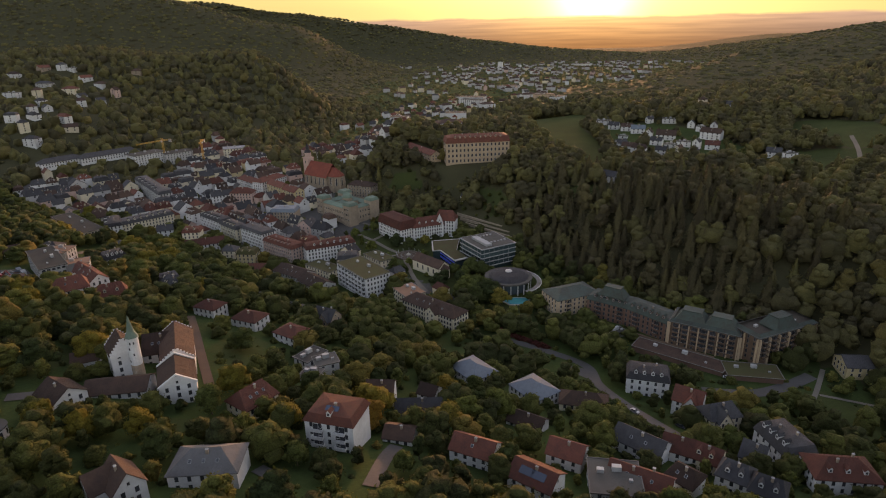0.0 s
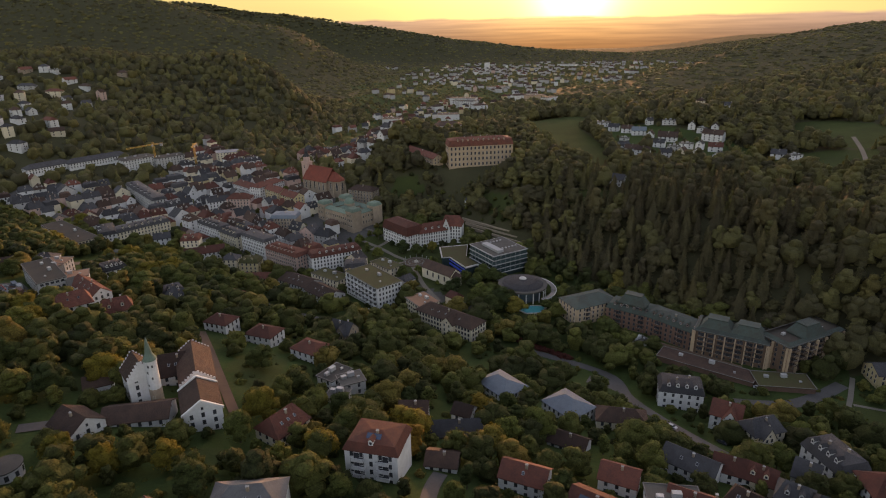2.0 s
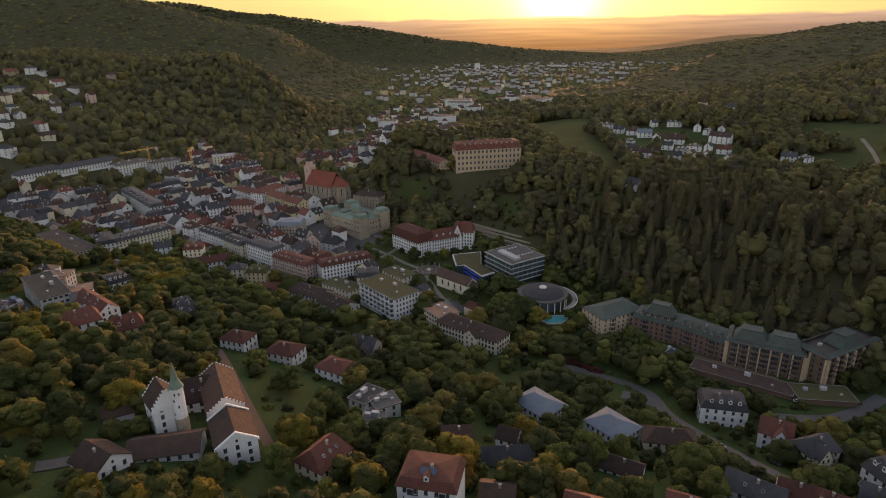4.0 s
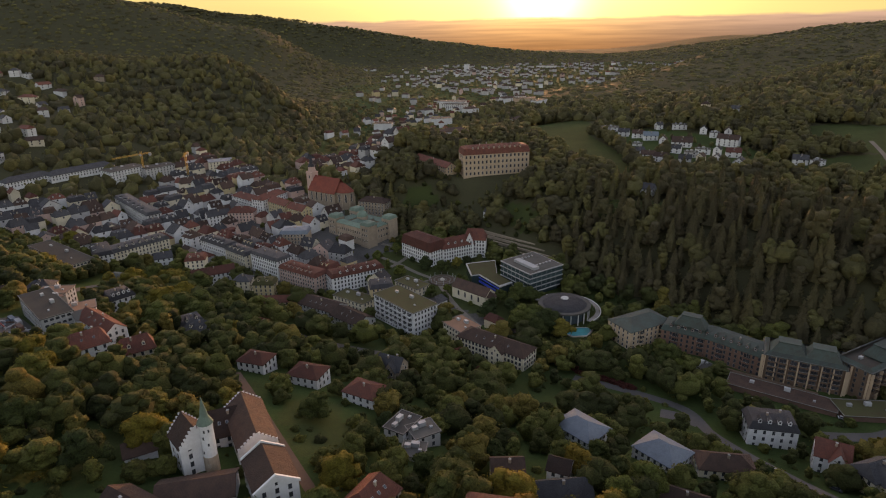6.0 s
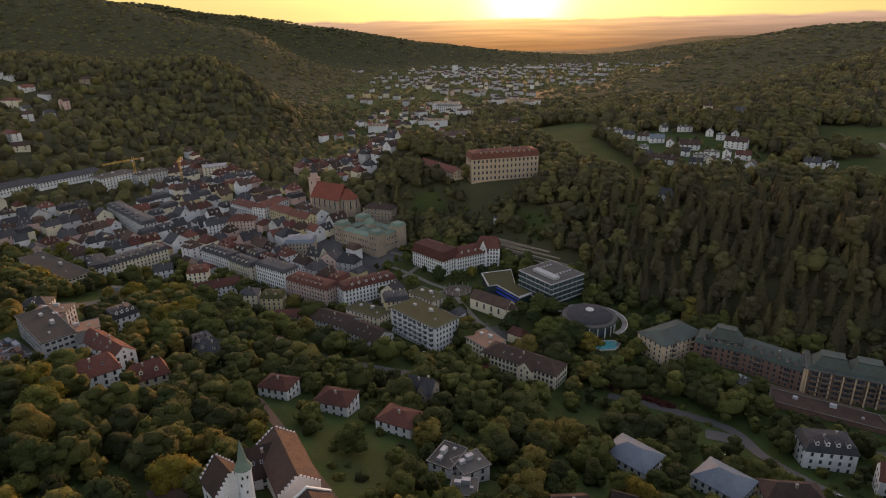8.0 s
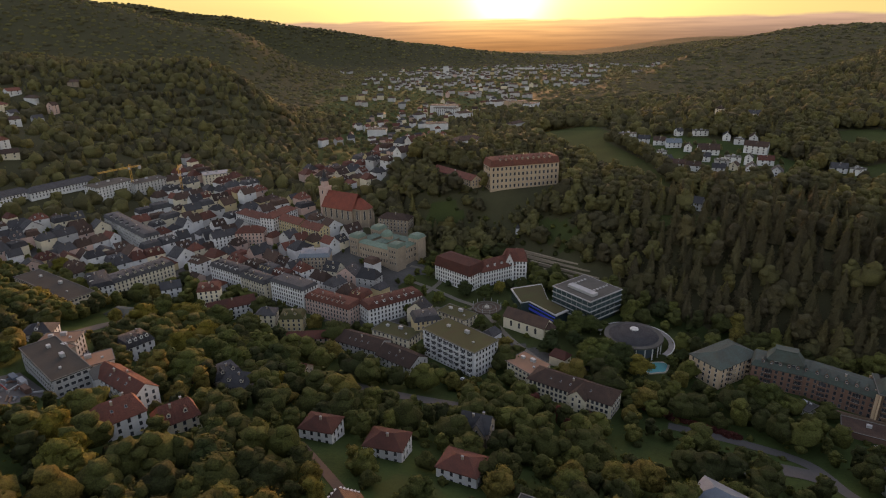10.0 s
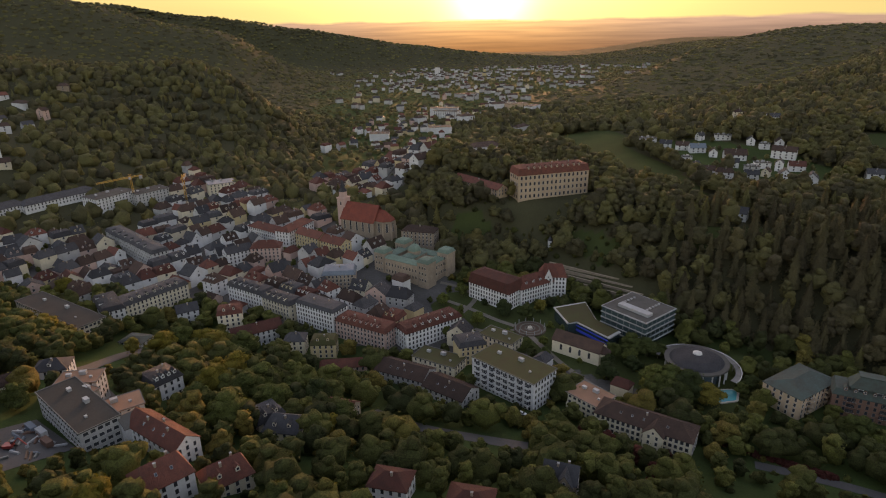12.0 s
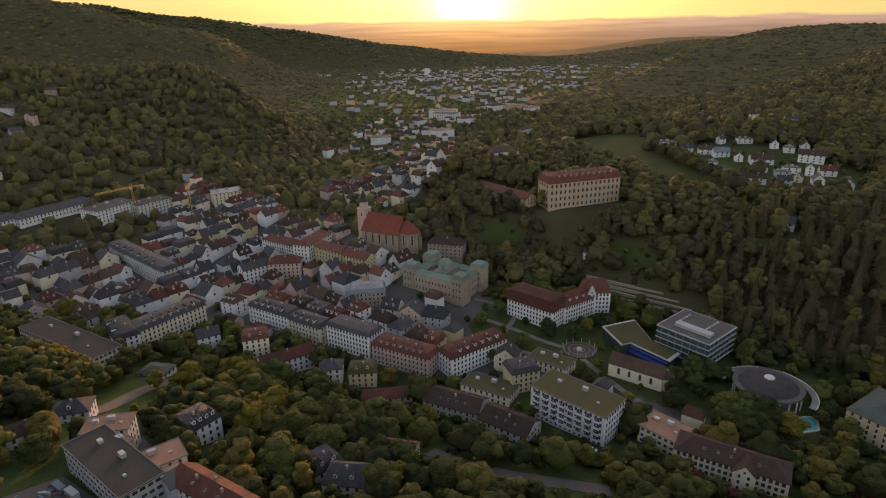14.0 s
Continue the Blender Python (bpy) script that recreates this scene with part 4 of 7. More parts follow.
house(-58.2, 409.4, -53, 41.0, 20, 5, "flat", 0, "white", "moss", "white apartment block with balconies and a mossy flat roof", name="apartment_block", category="apartments", chimneys=0, gap=2.6, storey=3.4, win=(1.4, 2.0), balconies=8)
house(-74.5, 447.7, 7, 16.2, 13, 4, "mansard", 4, "yellow", "slate", "yellow villa with a slate mansard roof", name="villa", chimneys=2, skylights=2, gap=2.6)
house(-93.4, 443.9, -40, 28.3, 14, 2, "flat", 0, "cream", "moss", "low building with a mossy green roof", chimneys=0, name="annex", category="building")
house(-52.0, 460.8, -49, 24.0, 13, 2, "flat", 0, "cream", "moss", "low annex with a yellow-green planted roof", chimneys=0, name="annex", category="building")
house(-6.6, 360.1, -42, 45.4, 15, 3, "hip", 4.5, "cream", "brown", "long cream school with a brown hipped roof and skylights", name="school", category="school", chimneys=1, skylights=5, gap=2.4, win=(1.6, 2.0), wing=(6, 3, 8, 9))
house(-24.0, 385.1, -58, 19.1, 15, 3, "flat", 0, "cream", "clay_flat", "cream school wing with a pinkish roof terrace", name="school", category="school", chimneys=0, gap=2.6, win=(1.8, 1.6))
house(-9.7, 438.4, -47, 30.0, 11, 2, "gable", 4.5, "cream", "brown", "plain cream chapel with tall windows and a brown roof", name="chapel", category="chapel", chimneys=0, windows=False, storey=4.0)
house(-40.5, 521.2, -52, 35.4, 17, 4, "mansard", 10, "white", "red", "white seminary wing with a large red roof", name="seminary_wing", category="seminary", group="seminary", chimneys=0, gap=2.3)
house(-13.6, 520.9, 22, 31.2, 14, 4, "hip", 7, "white", "red", "white seminary wing with a red roof and dormers", name="seminary_wing", category="seminary", group="seminary", chimneys=0, dormers=4, gap=2.3)
house(3.4, 526.5, -13, 18.0, 14, 5, "half", 8, "white", "red", "white seminary pavilion with curved gable and red roof", name="seminary_wing", category="seminary", group="seminary", chimneys=0, gap=2.3, wing=(-4, 2, 5, 6))
house(37.2, 642.2, 7.6, 67.0, 19, 4, "mansard", 8, "sand", "red", "long sandstone castle with a red mansard roof and dormers", name="castle", category="castle", chimneys=5, dormers=10, storey=5.4, gap=4.0, win=(1.8, 3.0))
house(-20.3, 667.1, -61, 61.0, 12, 2, "gable", 4, "sand", "red", "low castle range with a long red roof", name="castle_range", category="castle", chimneys=1)
house(-253.2, 364.9, -49, 43.6, 15, 4, "flat", 0, "grey", "tar", "grey flat-roofed clinic block with a dark roof", name="clinic", category="clinic", chimneys=0, gap=2.8, win=(2.0, 1.6), lean=0.1)
house(-242.3, 369.7, 26, 22.5, 12, 3, "flat", 0, "grey", "clay_flat", "flat-roofed clinic wing with reddish roofing", name="clinic", category="clinic", chimneys=0)
house(-264.1, 395.0, -0, 17.5, 11, 4, "flat", 0, "grey", "clay_flat", "flat reddish roof of the clinic stair block", name="clinic", category="clinic", chimneys=0)
house(-231.5, 356.0, 40, 7.2, 11, 3, "gable", 3, "white", "gravel", "white house with a pale roof", chimneys=0)
house(-216.5, 346.3, -43, 32.2, 11, 3, "gable", 4, "white", "red", "long terrace with a bright red roof beside the clinic", chimneys=3, skylights=3)
house(-82.3, 617.2, -26, 28.2, 14, 4, "hip", 4, "stone", "brown", "sandstone house with a brown roof", name="town_house", chimneys=1)
house(151.0, 536.2, -45, 13.6, 10, 2, "gable", 4, "white", "slate", "small house with a blue-grey roof among trees", chimneys=0)
# white school with a tower on the near hill
house(-115.3, 232.6, -67, 26.7, 13, 3, "gable", 5, "white", "brown", "rear white school wing with a brown roof", name="school_wing", category="school", group="hill school", chimneys=0, dormers=0, stepped=True)
house(-102.7, 202.9, -66, 17.1, 13, 3, "gable", 4, "white", "brown", "front white school wing with a sunlit brown roof", name="school_wing", category="school", group="hill school", chimneys=0, stepped="line")
house(-124.7, 237.9, 17, 12.9, 16, 2, "gable", 6, "white", "brown", "cross wing of the white school with a brown roof", name="school_wing", category="school", group="hill school", chimneys=1, skylights=3)
house(-130.2, 217.4, -53, 10.0, 10, 4, "gable", 6, "white", "brown", "white school house with a stepped gable", name="school_wing", category="school", group="hill school", chimneys=0, stepped=True)
house(-124.0, 200.6, 8, 22.3, 12, 1, "gable", 3, "white", "brown", "low school range with a dark brown roof round the courtyard", name="school_wing", category="school", group="hill school", chimneys=0)
house(-140.3, 191.3, -34, 13.6, 12, 1, "gable", 4, "white", "brown", "low dark-roofed school annex", name="school_wing", category="school", group="hill school", chimneys=1)
house(-149.2, 223.0, 24, 9.9, 8, 1, "gable", 3, "white", "brown", "small white annex with a brown roof", name="school_wing", category="school", group="hill school", chimneys=0, windows=False)
house(-464.3, 738.2, 53, 49.0, 16, 2, "hip", 5, "white", "slate", "long white spa building with a dark roof", name="spa_house", category="spa building", group="spa buildings", chimneys=0)
house(-424.3, 775.0, 49, 71.0, 16, 2, "hip", 5, "white", "slate", "white spa colonnade with a dark roof", name="spa_house", category="spa building", group="spa buildings", chimneys=0)
# larger buildings far down the valley
house(76.6, 1428.8, -33, 51.9, 30, 5, "flat", 0, "white", "gravel", "large white building far down the valley", name="valley_block", category="building", chimneys=0, gap=5.0, win=(2.0, 1.8))
house(273.8, 2861.8, -17, 20.6, 16, 11, "flat", 0, "white", "gravel", "white tower block far down the valley", name="tower_block", category="building", chimneys=0, windows=False)
house(-80.1, 1210.8, -7, 33.4, 24, 4, "flat", 0, "white", "gravel", "pale flat-roofed block in the valley", name="valley_block", category="building", chimneys=0, windows=False)
house(11.0, 782.3, 12, 33.3, 18, 4, "hip", 4, "white", "brown", "long white valley house with a brown roof", name="valley_block", category="building", chimneys=0, windows=False)
# roofs beside the school and the hotel
house(-272.6, 489.3, -23, 15.8, 12, 1, "hip", 2, "white", "copper", "low white pavilion with a green-grey roof", chimneys=0)
house(106.0, 333.3, 26, 8.9, 7, 1, "flat", 0, "white", "gravel", "small white flat-roofed garden pavilion", chimneys=0, windows=False)
house(-255.5, 376.9, -32, 9.2, 8, 4, "flat", 0, "dark", "clay_flat", "stair block with reddish flat roofing", name="clinic", category="clinic", chimneys=0, lift=0.6, windows=False)
# houses on the wooded hillside
for x, y, turn, L, W, n, roof, wall, tile in (
        (-749, 1120, -20, 22, 12, 2, "hip", "white", "brown"), (-718, 1157, 60, 20, 12, 2, "gable", "stone", "red"), (-689, 1165, 10, 15, 12, 3, "hip", "white", "slate"), (-666, 1159, -30, 20, 11, 2, "flat", "white", "gravel"),
        (-682, 1003, -12, 25, 13, 3, "flat", "white", "gravel"), (-669, 1072, -15, 30, 12, 2, "hip", "grey", "slate"), (-622, 1114, 55, 20, 12, 2, "gable", "white", "red"), (-585, 1093, -35, 28, 12, 2, "hip", "white", "brown"),
        (-611, 1044, -10, 24, 13, 3, "hip", "cream", "red"), (-580, 1017, 62, 13, 11, 2, "gable", "white", "slate"), (-546, 953, 30, 13, 11, 3, "half", "white", "brown"), (-639, 999, 20, 13, 12, 5, "hip", "cream", "brown"),
        (-595, 934, -20, 14, 11, 3, "hip", "white", "slate"), (-562, 892, -40, 12, 11, 2, "gable", "white", "slate"), (-575, 879, 55, 11, 10, 3, "hip", "white", "brown"), (-578, 838, 10, 15, 11, 3, "mansard", "white", "slate"),
        (-556, 850, -30, 18, 11, 2, "hip", "white", "slate"), (-545, 808, 40, 12, 11, 4, "hip", "cream", "slate"), (-515, 850, -30, 19, 11, 3, "half", "white", "red"), (-496, 828, 30, 18, 11, 2, "gable", "cream", "brown"),
        (-517, 776, -10, 18, 12, 3, "hip", "white", "slate"), (-538, 993, 45, 13, 10, 2, "gable", "grey", "slate"), (-542, 1051, 70, 11, 10, 4, "gable", "pink", "brown"), (-558, 1174, 0, 17, 11, 2, "hip", "stone", "brown")):
    house(x, y, turn, L, W, n, roof, 4.0 if roof != "flat" else 0.0, wall, tile, f"{wall} villa with a {'flat' if roof == 'flat' else tile} roof among trees on the wooded hillside", name="hillside_house", group="hillside houses", gap=8.5, win=(1.6, 2.0), lean=0.5, chimneys=0, plain=roof == "flat")
house(74.8, 1453.6, -18, 58.6, 26, 6, "flat", 0, "white", "gravel", "pale white block far down the valley", name="valley_block", category="building", group="valley houses", windows=False, plain=True, chimneys=0)
house(30.5, 1238.8, 3, 40.7, 24, 4, "flat", 0, "white", "gravel", "pale white block far down the valley", name="valley_block", category="building", group="valley houses", windows=False, plain=True, chimneys=0)
house(102.5, 1357.1, 19, 30.2, 20, 4, "hip", 4, "white", "brown", "pale white block far down the valley", name="valley_block", category="building", group="valley houses", windows=False, plain=True, chimneys=0)
house(220.9, 1559.3, 19, 38.7, 22, 4, "hip", 4, "white", "brown", "pale white block far down the valley", name="valley_block", category="building", group="valley houses", windows=False, plain=True, chimneys=0)
house(250.9, 1512.1, 8, 48.3, 24, 5, "flat", 0, "sand", "gravel", "pale sand block far down the valley", name="valley_block", category="building", group="valley houses", windows=False, plain=True, chimneys=0)
house(281.1, 1487.1, 46, 47.0, 18, 4, "flat", 0, "white", "gravel", "pale white block far down the valley", name="valley_block", category="building", group="valley houses", windows=False, plain=True, chimneys=0)
house(200.5, 1841.2, 8, 63.1, 26, 3, "flat", 0, "grey", "gravel", "pale grey block far down the valley", name="valley_block", category="building", group="valley houses", windows=False, plain=True, chimneys=0)
house(178.8, 1227.0, 37, 35.6, 16, 3, "hip", 4, "grey", "brown", "pale grey block far down the valley", name="valley_block", category="building", group="valley houses", windows=False, plain=True, chimneys=0)
house(11.9, 1380.1, 34, 23.7, 16, 4, "hip", 4, "white", "brown", "pale white block far down the valley", name="valley_block", category="building", group="valley houses", windows=False, plain=True, chimneys=0)
house(219.0, 2623.4, -22, 44.7, 40, 3, "flat", 0, "white", "gravel", "pale white block far down the valley", name="valley_block", category="building", group="valley houses", windows=False, plain=True, chimneys=0)
house(467.4, 2830.0, -23, 77.6, 40, 3, "flat", 0, "grey", "gravel", "pale grey block far down the valley", name="valley_block", category="building", group="valley houses", windows=False, plain=True, chimneys=0)
house(691.3, 3097.9, -27, 86.8, 50, 3, "flat", 0, "white", "gravel", "pale white block far down the valley", name="valley_block", category="building", group="valley houses", windows=False, plain=True, chimneys=0)
house(277.6, 1210.9, 4, 59.4, 14, 2, "hip", 4, "grey", "brown", "pale grey block far down the valley", name="valley_block", category="building", group="valley houses", windows=False, plain=True, chimneys=0)
# village of white houses on the slope across the valley
for x, y, turn, L, W, n, roof, wall, tile in (
        (213, 809, -20, 24, 11, 2, "flat", "white", "gravel"), (219, 776, -30, 15, 9, 2, "gable", "white", "slate"), (231, 761, -25, 16, 9, 2, "gable", "white", "brown"), (240, 746, -15, 19, 10, 2, "gable", "white", "blue"),
        (216, 724, -25, 12, 8, 1, "flat", "white", "gravel"), (247, 726, 60, 11, 9, 2, "gable", "white", "brown"), (204, 690, 20, 15, 9, 1, "gable", "white", "slate"), (208, 672, -28, 17, 9, 1, "gable", "white", "brown"),
        (262, 711, -22, 25, 13, 2, "gable", "white", "brown"), (243, 686, -35, 15, 9, 2, "gable", "white", "slate"), (212, 650, -30, 18, 10, 2, "half", "white", "brown"), (267, 787, 10, 9, 8, 2, "gable", "white", "slate"),
        (289, 777, -25, 20, 9, 2, "flat", "white", "gravel"), (306, 750, 62, 10, 9, 2, "gable", "white", "slate"), (311, 733, -30, 12, 9, 2, "flat", "white", "gravel"), (324, 727, 62, 12, 9, 3, "gable", "white", "brown"),
        (310, 699, -45, 27, 11, 3, "gable", "white", "brown"), (252, 667, -20, 15, 9, 2, "flat", "grey", "gravel"), (270, 677, -20, 17, 9, 2, "flat", "white", "gravel"), (280, 665, 50, 10, 8, 3, "gable", "white", "slate"),
        (295, 660, -25, 17, 10, 2, "gable", "white", "red"), (265, 637, 58, 13, 11, 2, "gable", "white", "slate"), (279, 619, 52, 15, 12, 2, "gable", "white", "slate"), (254, 648, 40, 9, 8, 2, "gable", "cream", "brown"),
        (233, 640, -28, 14, 9, 2, "gable", "grey", "slate"), (366, 868, 20, 11, 9, 3, "hip", "cream", "brown"), (393, 835, -20, 18, 9, 2, "gable", "white", "slate"), (337, 612, -30, 16, 10, 2, "gable", "white", "slate"), (347, 600, 20, 14, 9, 2, "flat", "white", "gravel")):
    house(x, y, turn, L * 0.86, W * 0.9, n, roof, 0.40 * W if roof != "flat" else 0.0, wall, tile, f"{wall} village house, {'flat grey' if roof == 'flat' else tile} roof, on the hillside", name="village_house", group="village houses", storey=2.7, gap=5.0, win=(1.6, 1.7), lean=0.35, chimneys=1 if roof != "flat" else 0, skylights=1 if L > 14 and roof != "flat" else 0)
# terraces of the hotel
house(132.1, 302.0, -38, 49.7, 12, 1, "flat", 0, "russet", "brown", "low brown terrace building before the hotel", name="hotel_terrace", category="terrace", group="grand hotel", chimneys=0, windows=False)
house(164.4, 283.2, -11, 27.4, 14, 1, "flat", 0, "russet", "moss", "planted terrace before the hotel", name="hotel_terrace", category="terrace", group="grand hotel", chimneys=0, windows=False)


# ---- landmarks ----
def church(x, y, turn):
    """Gothic church of reddish stone: nave under a steep red roof, polygonal choir, square tower with a pointed cap."""
    z = ground_z(x, y)
    thing = base("church", x, y, z, turn, "gothic church of reddish stone with a steep red roof", "church")
    PLOTS.append((x, y, math.cos(radians(turn)), math.sin(radians(turn)), 32, 14))
    L, W, H, R = 34, 20, 12, 12.5
    s = Shape()
    s.box(-L / 2, L / 2, -W / 2, W / 2, -4, H)
    part("nave_wall", s, WALLS["stone"], thing)
    r, _ = roof_shape("gable", L, W, H, R, 0.6)
    part("nave_roof", r, ROOFS["scarlet"], thing)
    ring = [(L / 2, -7.5), (L / 2 + 8, -7.5), (L / 2 + 13, -3.2), (L / 2 + 13, 3.2), (L / 2 + 8, 7.5), (L / 2, 7.5)]
    c = Shape()
    c.solid([(p, q, -4) for p, q in ring], [(p, q, H + 1) for p, q in ring])
    part("choir_wall", c, WALLS["stone"], thing)
    k = Shape()
    wide = [(p + (0.5 if p > L / 2 else 0), q * 1.07) for p, q in ring]
    k.solid([(p, q, H + 1.0) for p, q in wide], [(p, q, H + 1.25) for p, q in wide])
    tip, back = (L / 2 + 6, 0, H + 9), (L / 2 - 1, 0, H + 9.6)
    w = [(p, q, H + 1.25) for p, q in wide]
    for a, b in ((1, 2), (2, 3), (3, 4)):
        k.face([w[a], w[b], tip])
    k.face([w[0], w[1], tip, back]), k.face([w[4], w[5], back, tip])
    part("choir_roof", k, ROOFS["scarlet"], thing)
    lancet = Shape()
    lancet.face([(-0.8, 0, 0), (0.8, 0, 0), (0.8, 0, 7), (0, 0, 8.2), (-0.8, 0, 7)], 1)
    for a0, a1 in ((-1.05, -0.8), (0.8, 1.05)):
        lancet.box(a0, a1, -0.12, 0.05, 0, 7.2)
    lm = lancet.mesh("window", [STONE, GLASS])
    for i in range(5):
        part("window", lm, [], thing, pose(-L / 2 + 4 + i * 6.4, -W / 2 - 0.05, 3))
    for i in range(5):
        (x0, y0), (x1, y1) = ring[i], ring[i + 1]
        a = math.atan2(y1 - y0, x1 - x0)
        n = Vector((math.sin(a), -math.cos(a))) * 0.06
        part("window", lm, [], thing, pose((x0 + x1) / 2 + n.x, (y0 + y1) / 2 + n.y, 3.5, 0, 0, math.degrees(a)))
        b = Shape()
        b.box(-0.5, 0.5, -1.4, 0, -4, 8)
        b.box(-0.4, 0.4, -0.8, 0, 8, 12)
        part("buttress", b, WALLS["stone"], thing, pose(x1, y1, 0, 0, 0, math.degrees(a) + 20))
    t = Shape()
    t.box(-4, 4, -4, 4, -4, 27)
    t.box(-4.4, 4.4, -4.4, 4.4, 27, 27.8)
    t.tube(0, 0, 27.8, 33, 3.7, 3.3, 8)
    tower = part("tower", t, WALLS["pink"], thing, pose(-L / 2 - 3.5, 0, 0))
    cap = Shape()
    cap.tube(0, 0, 33, 36, 3.9, 2.2, 8)
    cap.tube(0, 0, 36, 38, 1.8, 1.7, 8)
    cap.tube(0, 0, 38, 43, 2.1, 0.1, 8)
    part("tower_cap", cap, ROOFS["slate"], tower)
    for a in (0, 90, -90):
        part("window", window_mesh(1.4, 3.2, "stone"), [], tower, pose(4.03 * math.sin(radians(a)), -4.03 * math.cos(radians(a)), 23, 0, 0, a))


def round_tower(x, y):
    """White round tower with a banded red sandstone foot and a green copper spire."""
    z = ground_z(x, y)
    thing = base("tower", x, y, z, 0, "white tower with a green copper spire beside the school", "tower", "hill school")
    thing.scale = (0.85, 0.85, 1.0)
    PLOTS.append((x, y, 1, 0, 4, 4))
    f = Shape()
    f.tube(0, 0, -2, 6, 2.8, 2.7, 12)
    part("tower_foot", f, WALLS["stone"], thing)
    s = Shape()
    s.tube(0, 0, 6, 17.5, 2.6, 2.6, 12)
    s.tube(0, 0, 17.5, 18.1, 2.9, 2.9, 12)
    part("tower_wall", s, WALLS["white"], thing)
    c = Shape()
    c.tube(0, 0, 18.1, 20.6, 3.1, 1.6, 12)
    c.tube(0, 0, 20.6, 27.5, 1.6, 0.08, 12)
    part("spire", c, ROOFS["verdigris"], thing)
    for i, (a, h) in enumerate(((-30, 8), (20, 11.0), (-15, 13.5), (35, 16), (-60, 16), (0, 16), (0, 3))):
        part("window", window_mesh(0.8, 1.2), [], thing, pose(2.62 * math.sin(radians(a)), -2.62 * math.cos(radians(a)), h, 0, 0, a))


def rotunda(x, y):
    """Round bath hall: columns, glazed drum, flat ring roof with a shallow dome and skylight."""
    z = -16.0
    thing = base("bath_rotunda", x, y, z, 0, "round bath hall with white columns and a shallow dark dome", "bath hall")
    PLOTS.append((x, y, 1, 0, 24, 24))
    n = 32
    drum = Shape()
    drum.tube(0, 0, -1, 7, 13.5, 13.5, n)
    part("glazed_drum", drum, DARK_GLASS, thing)
    ringr = Shape()
    ringr.tube(0, 0, 7, 8.0, 17.2, 17.2, n)
    part("roof_ring", ringr, ROOFS["gravel"], thing)
    dome = Shape()
    for r0, r1, z0, z1 in ((14.5, 13, 8.0, 9.0), (13, 9, 9.0, 10.6), (9, 4, 10.6, 11.5), (4, 2.6, 11.5, 11.7)):
        dome.tube(0, 0, z0, z1, r0, r1, n)
    part("dome", dome, ROOFS["slate"], thing)
    lamp = Shape()
    lamp.tube(0, 0, 11.7, 12.3, 2.6, 2.4, 16)
    lamp.tube(0, 0, 12.3, 13.0, 2.2, 0.3, 16)
    part("skylight", lamp, FRAME, thing)
    col = Shape()
    col.tube(0, 0, -1, 7, 0.4, 0.36, 8)
    cm = col.mesh("column", [FRAME])
    for i in range(20):
        a = 2 * math.pi * i / 20
        part("column", cm, [], thing, pose(16.2 * math.cos(a), 16.2 * math.sin(a), 0))
    # curved walkway roof round the garden side, on posts
    arc = [radians(-62 + i * 6.0) for i in range(34)]
    for k in range(0, 33, 3):
        p = Shape()
        for i in range(k, k + 3):
            c0, s0, c1, s1 = math.cos(arc[i]), math.sin(arc[i]), math.cos(arc[i + 1]), math.sin(arc[i + 1])
            foot = [(20.4 * c0, 20.4 * s0), (23.4 * c0, 23.4 * s0), (23.4 * c1, 23.4 * s1), (20.4 * c1, 20.4 * s1)]
            p.solid([(u, v, 4.0) for u, v in foot], [(u, v, 4.35) for u, v in foot])
        roof = part("walkway_roof", p, EDGE, thing)
        rim = Shape()
        for i in range(k, k + 3):
            c0, s0, c1, s1 = math.cos(arc[i]), math.sin(arc[i]), math.cos(arc[i + 1]), math.sin(arc[i + 1])
            foot = [(23.42 * c0, 23.42 * s0), (23.8 * c0, 23.8 * s0), (23.8 * c1, 23.8 * s1), (23.42 * c1, 23.42 * s1)]
            rim.solid([(u, v, 3.8) for u, v in foot], [(u, v, 4.5) for u, v in foot])
        part("rim", rim, FRAME, roof, label="pale walkway edge")
        post = Shape()
        post.box(-0.2, 0.2, -0.2, 0.2, -2, 4.0)
        part("post", post, FRAME, thing, pose(22.8 * math.cos(arc[k + 1]), 22.8 * math.sin(arc[k + 1]), 0))


def pool(x, y):
    s = Shape()
    pts = [(math.cos(a) * (8.2 + 1.9 * math.sin(3 * a)), math.sin(a) * (6.4 + 1.4 * math.cos(2 * a))) for a in (2 * math.pi * i / 28 for i in range(28))]
    s.solid([(p * 1.18, q * 1.18, -1.0) for p, q in pts], [(p * 1.18, q * 1.18, 0.45) for p, q in pts])
    thing = base("swimming_pool", x, y, ground_z(x, y), 0, "turquoise outdoor thermal pool with a pale stone edge", "pool")
    PLOTS.append((x, y, 1, 0, 11, 9))
    part("pool_edge", s, STONE, thing)
    w = Shape()
    w.solid([(p, q, 0.3) for p, q in pts], [(p, q, 0.5) for p, q in pts])
    part("water", w, WATER, thing, label="bright turquoise water")


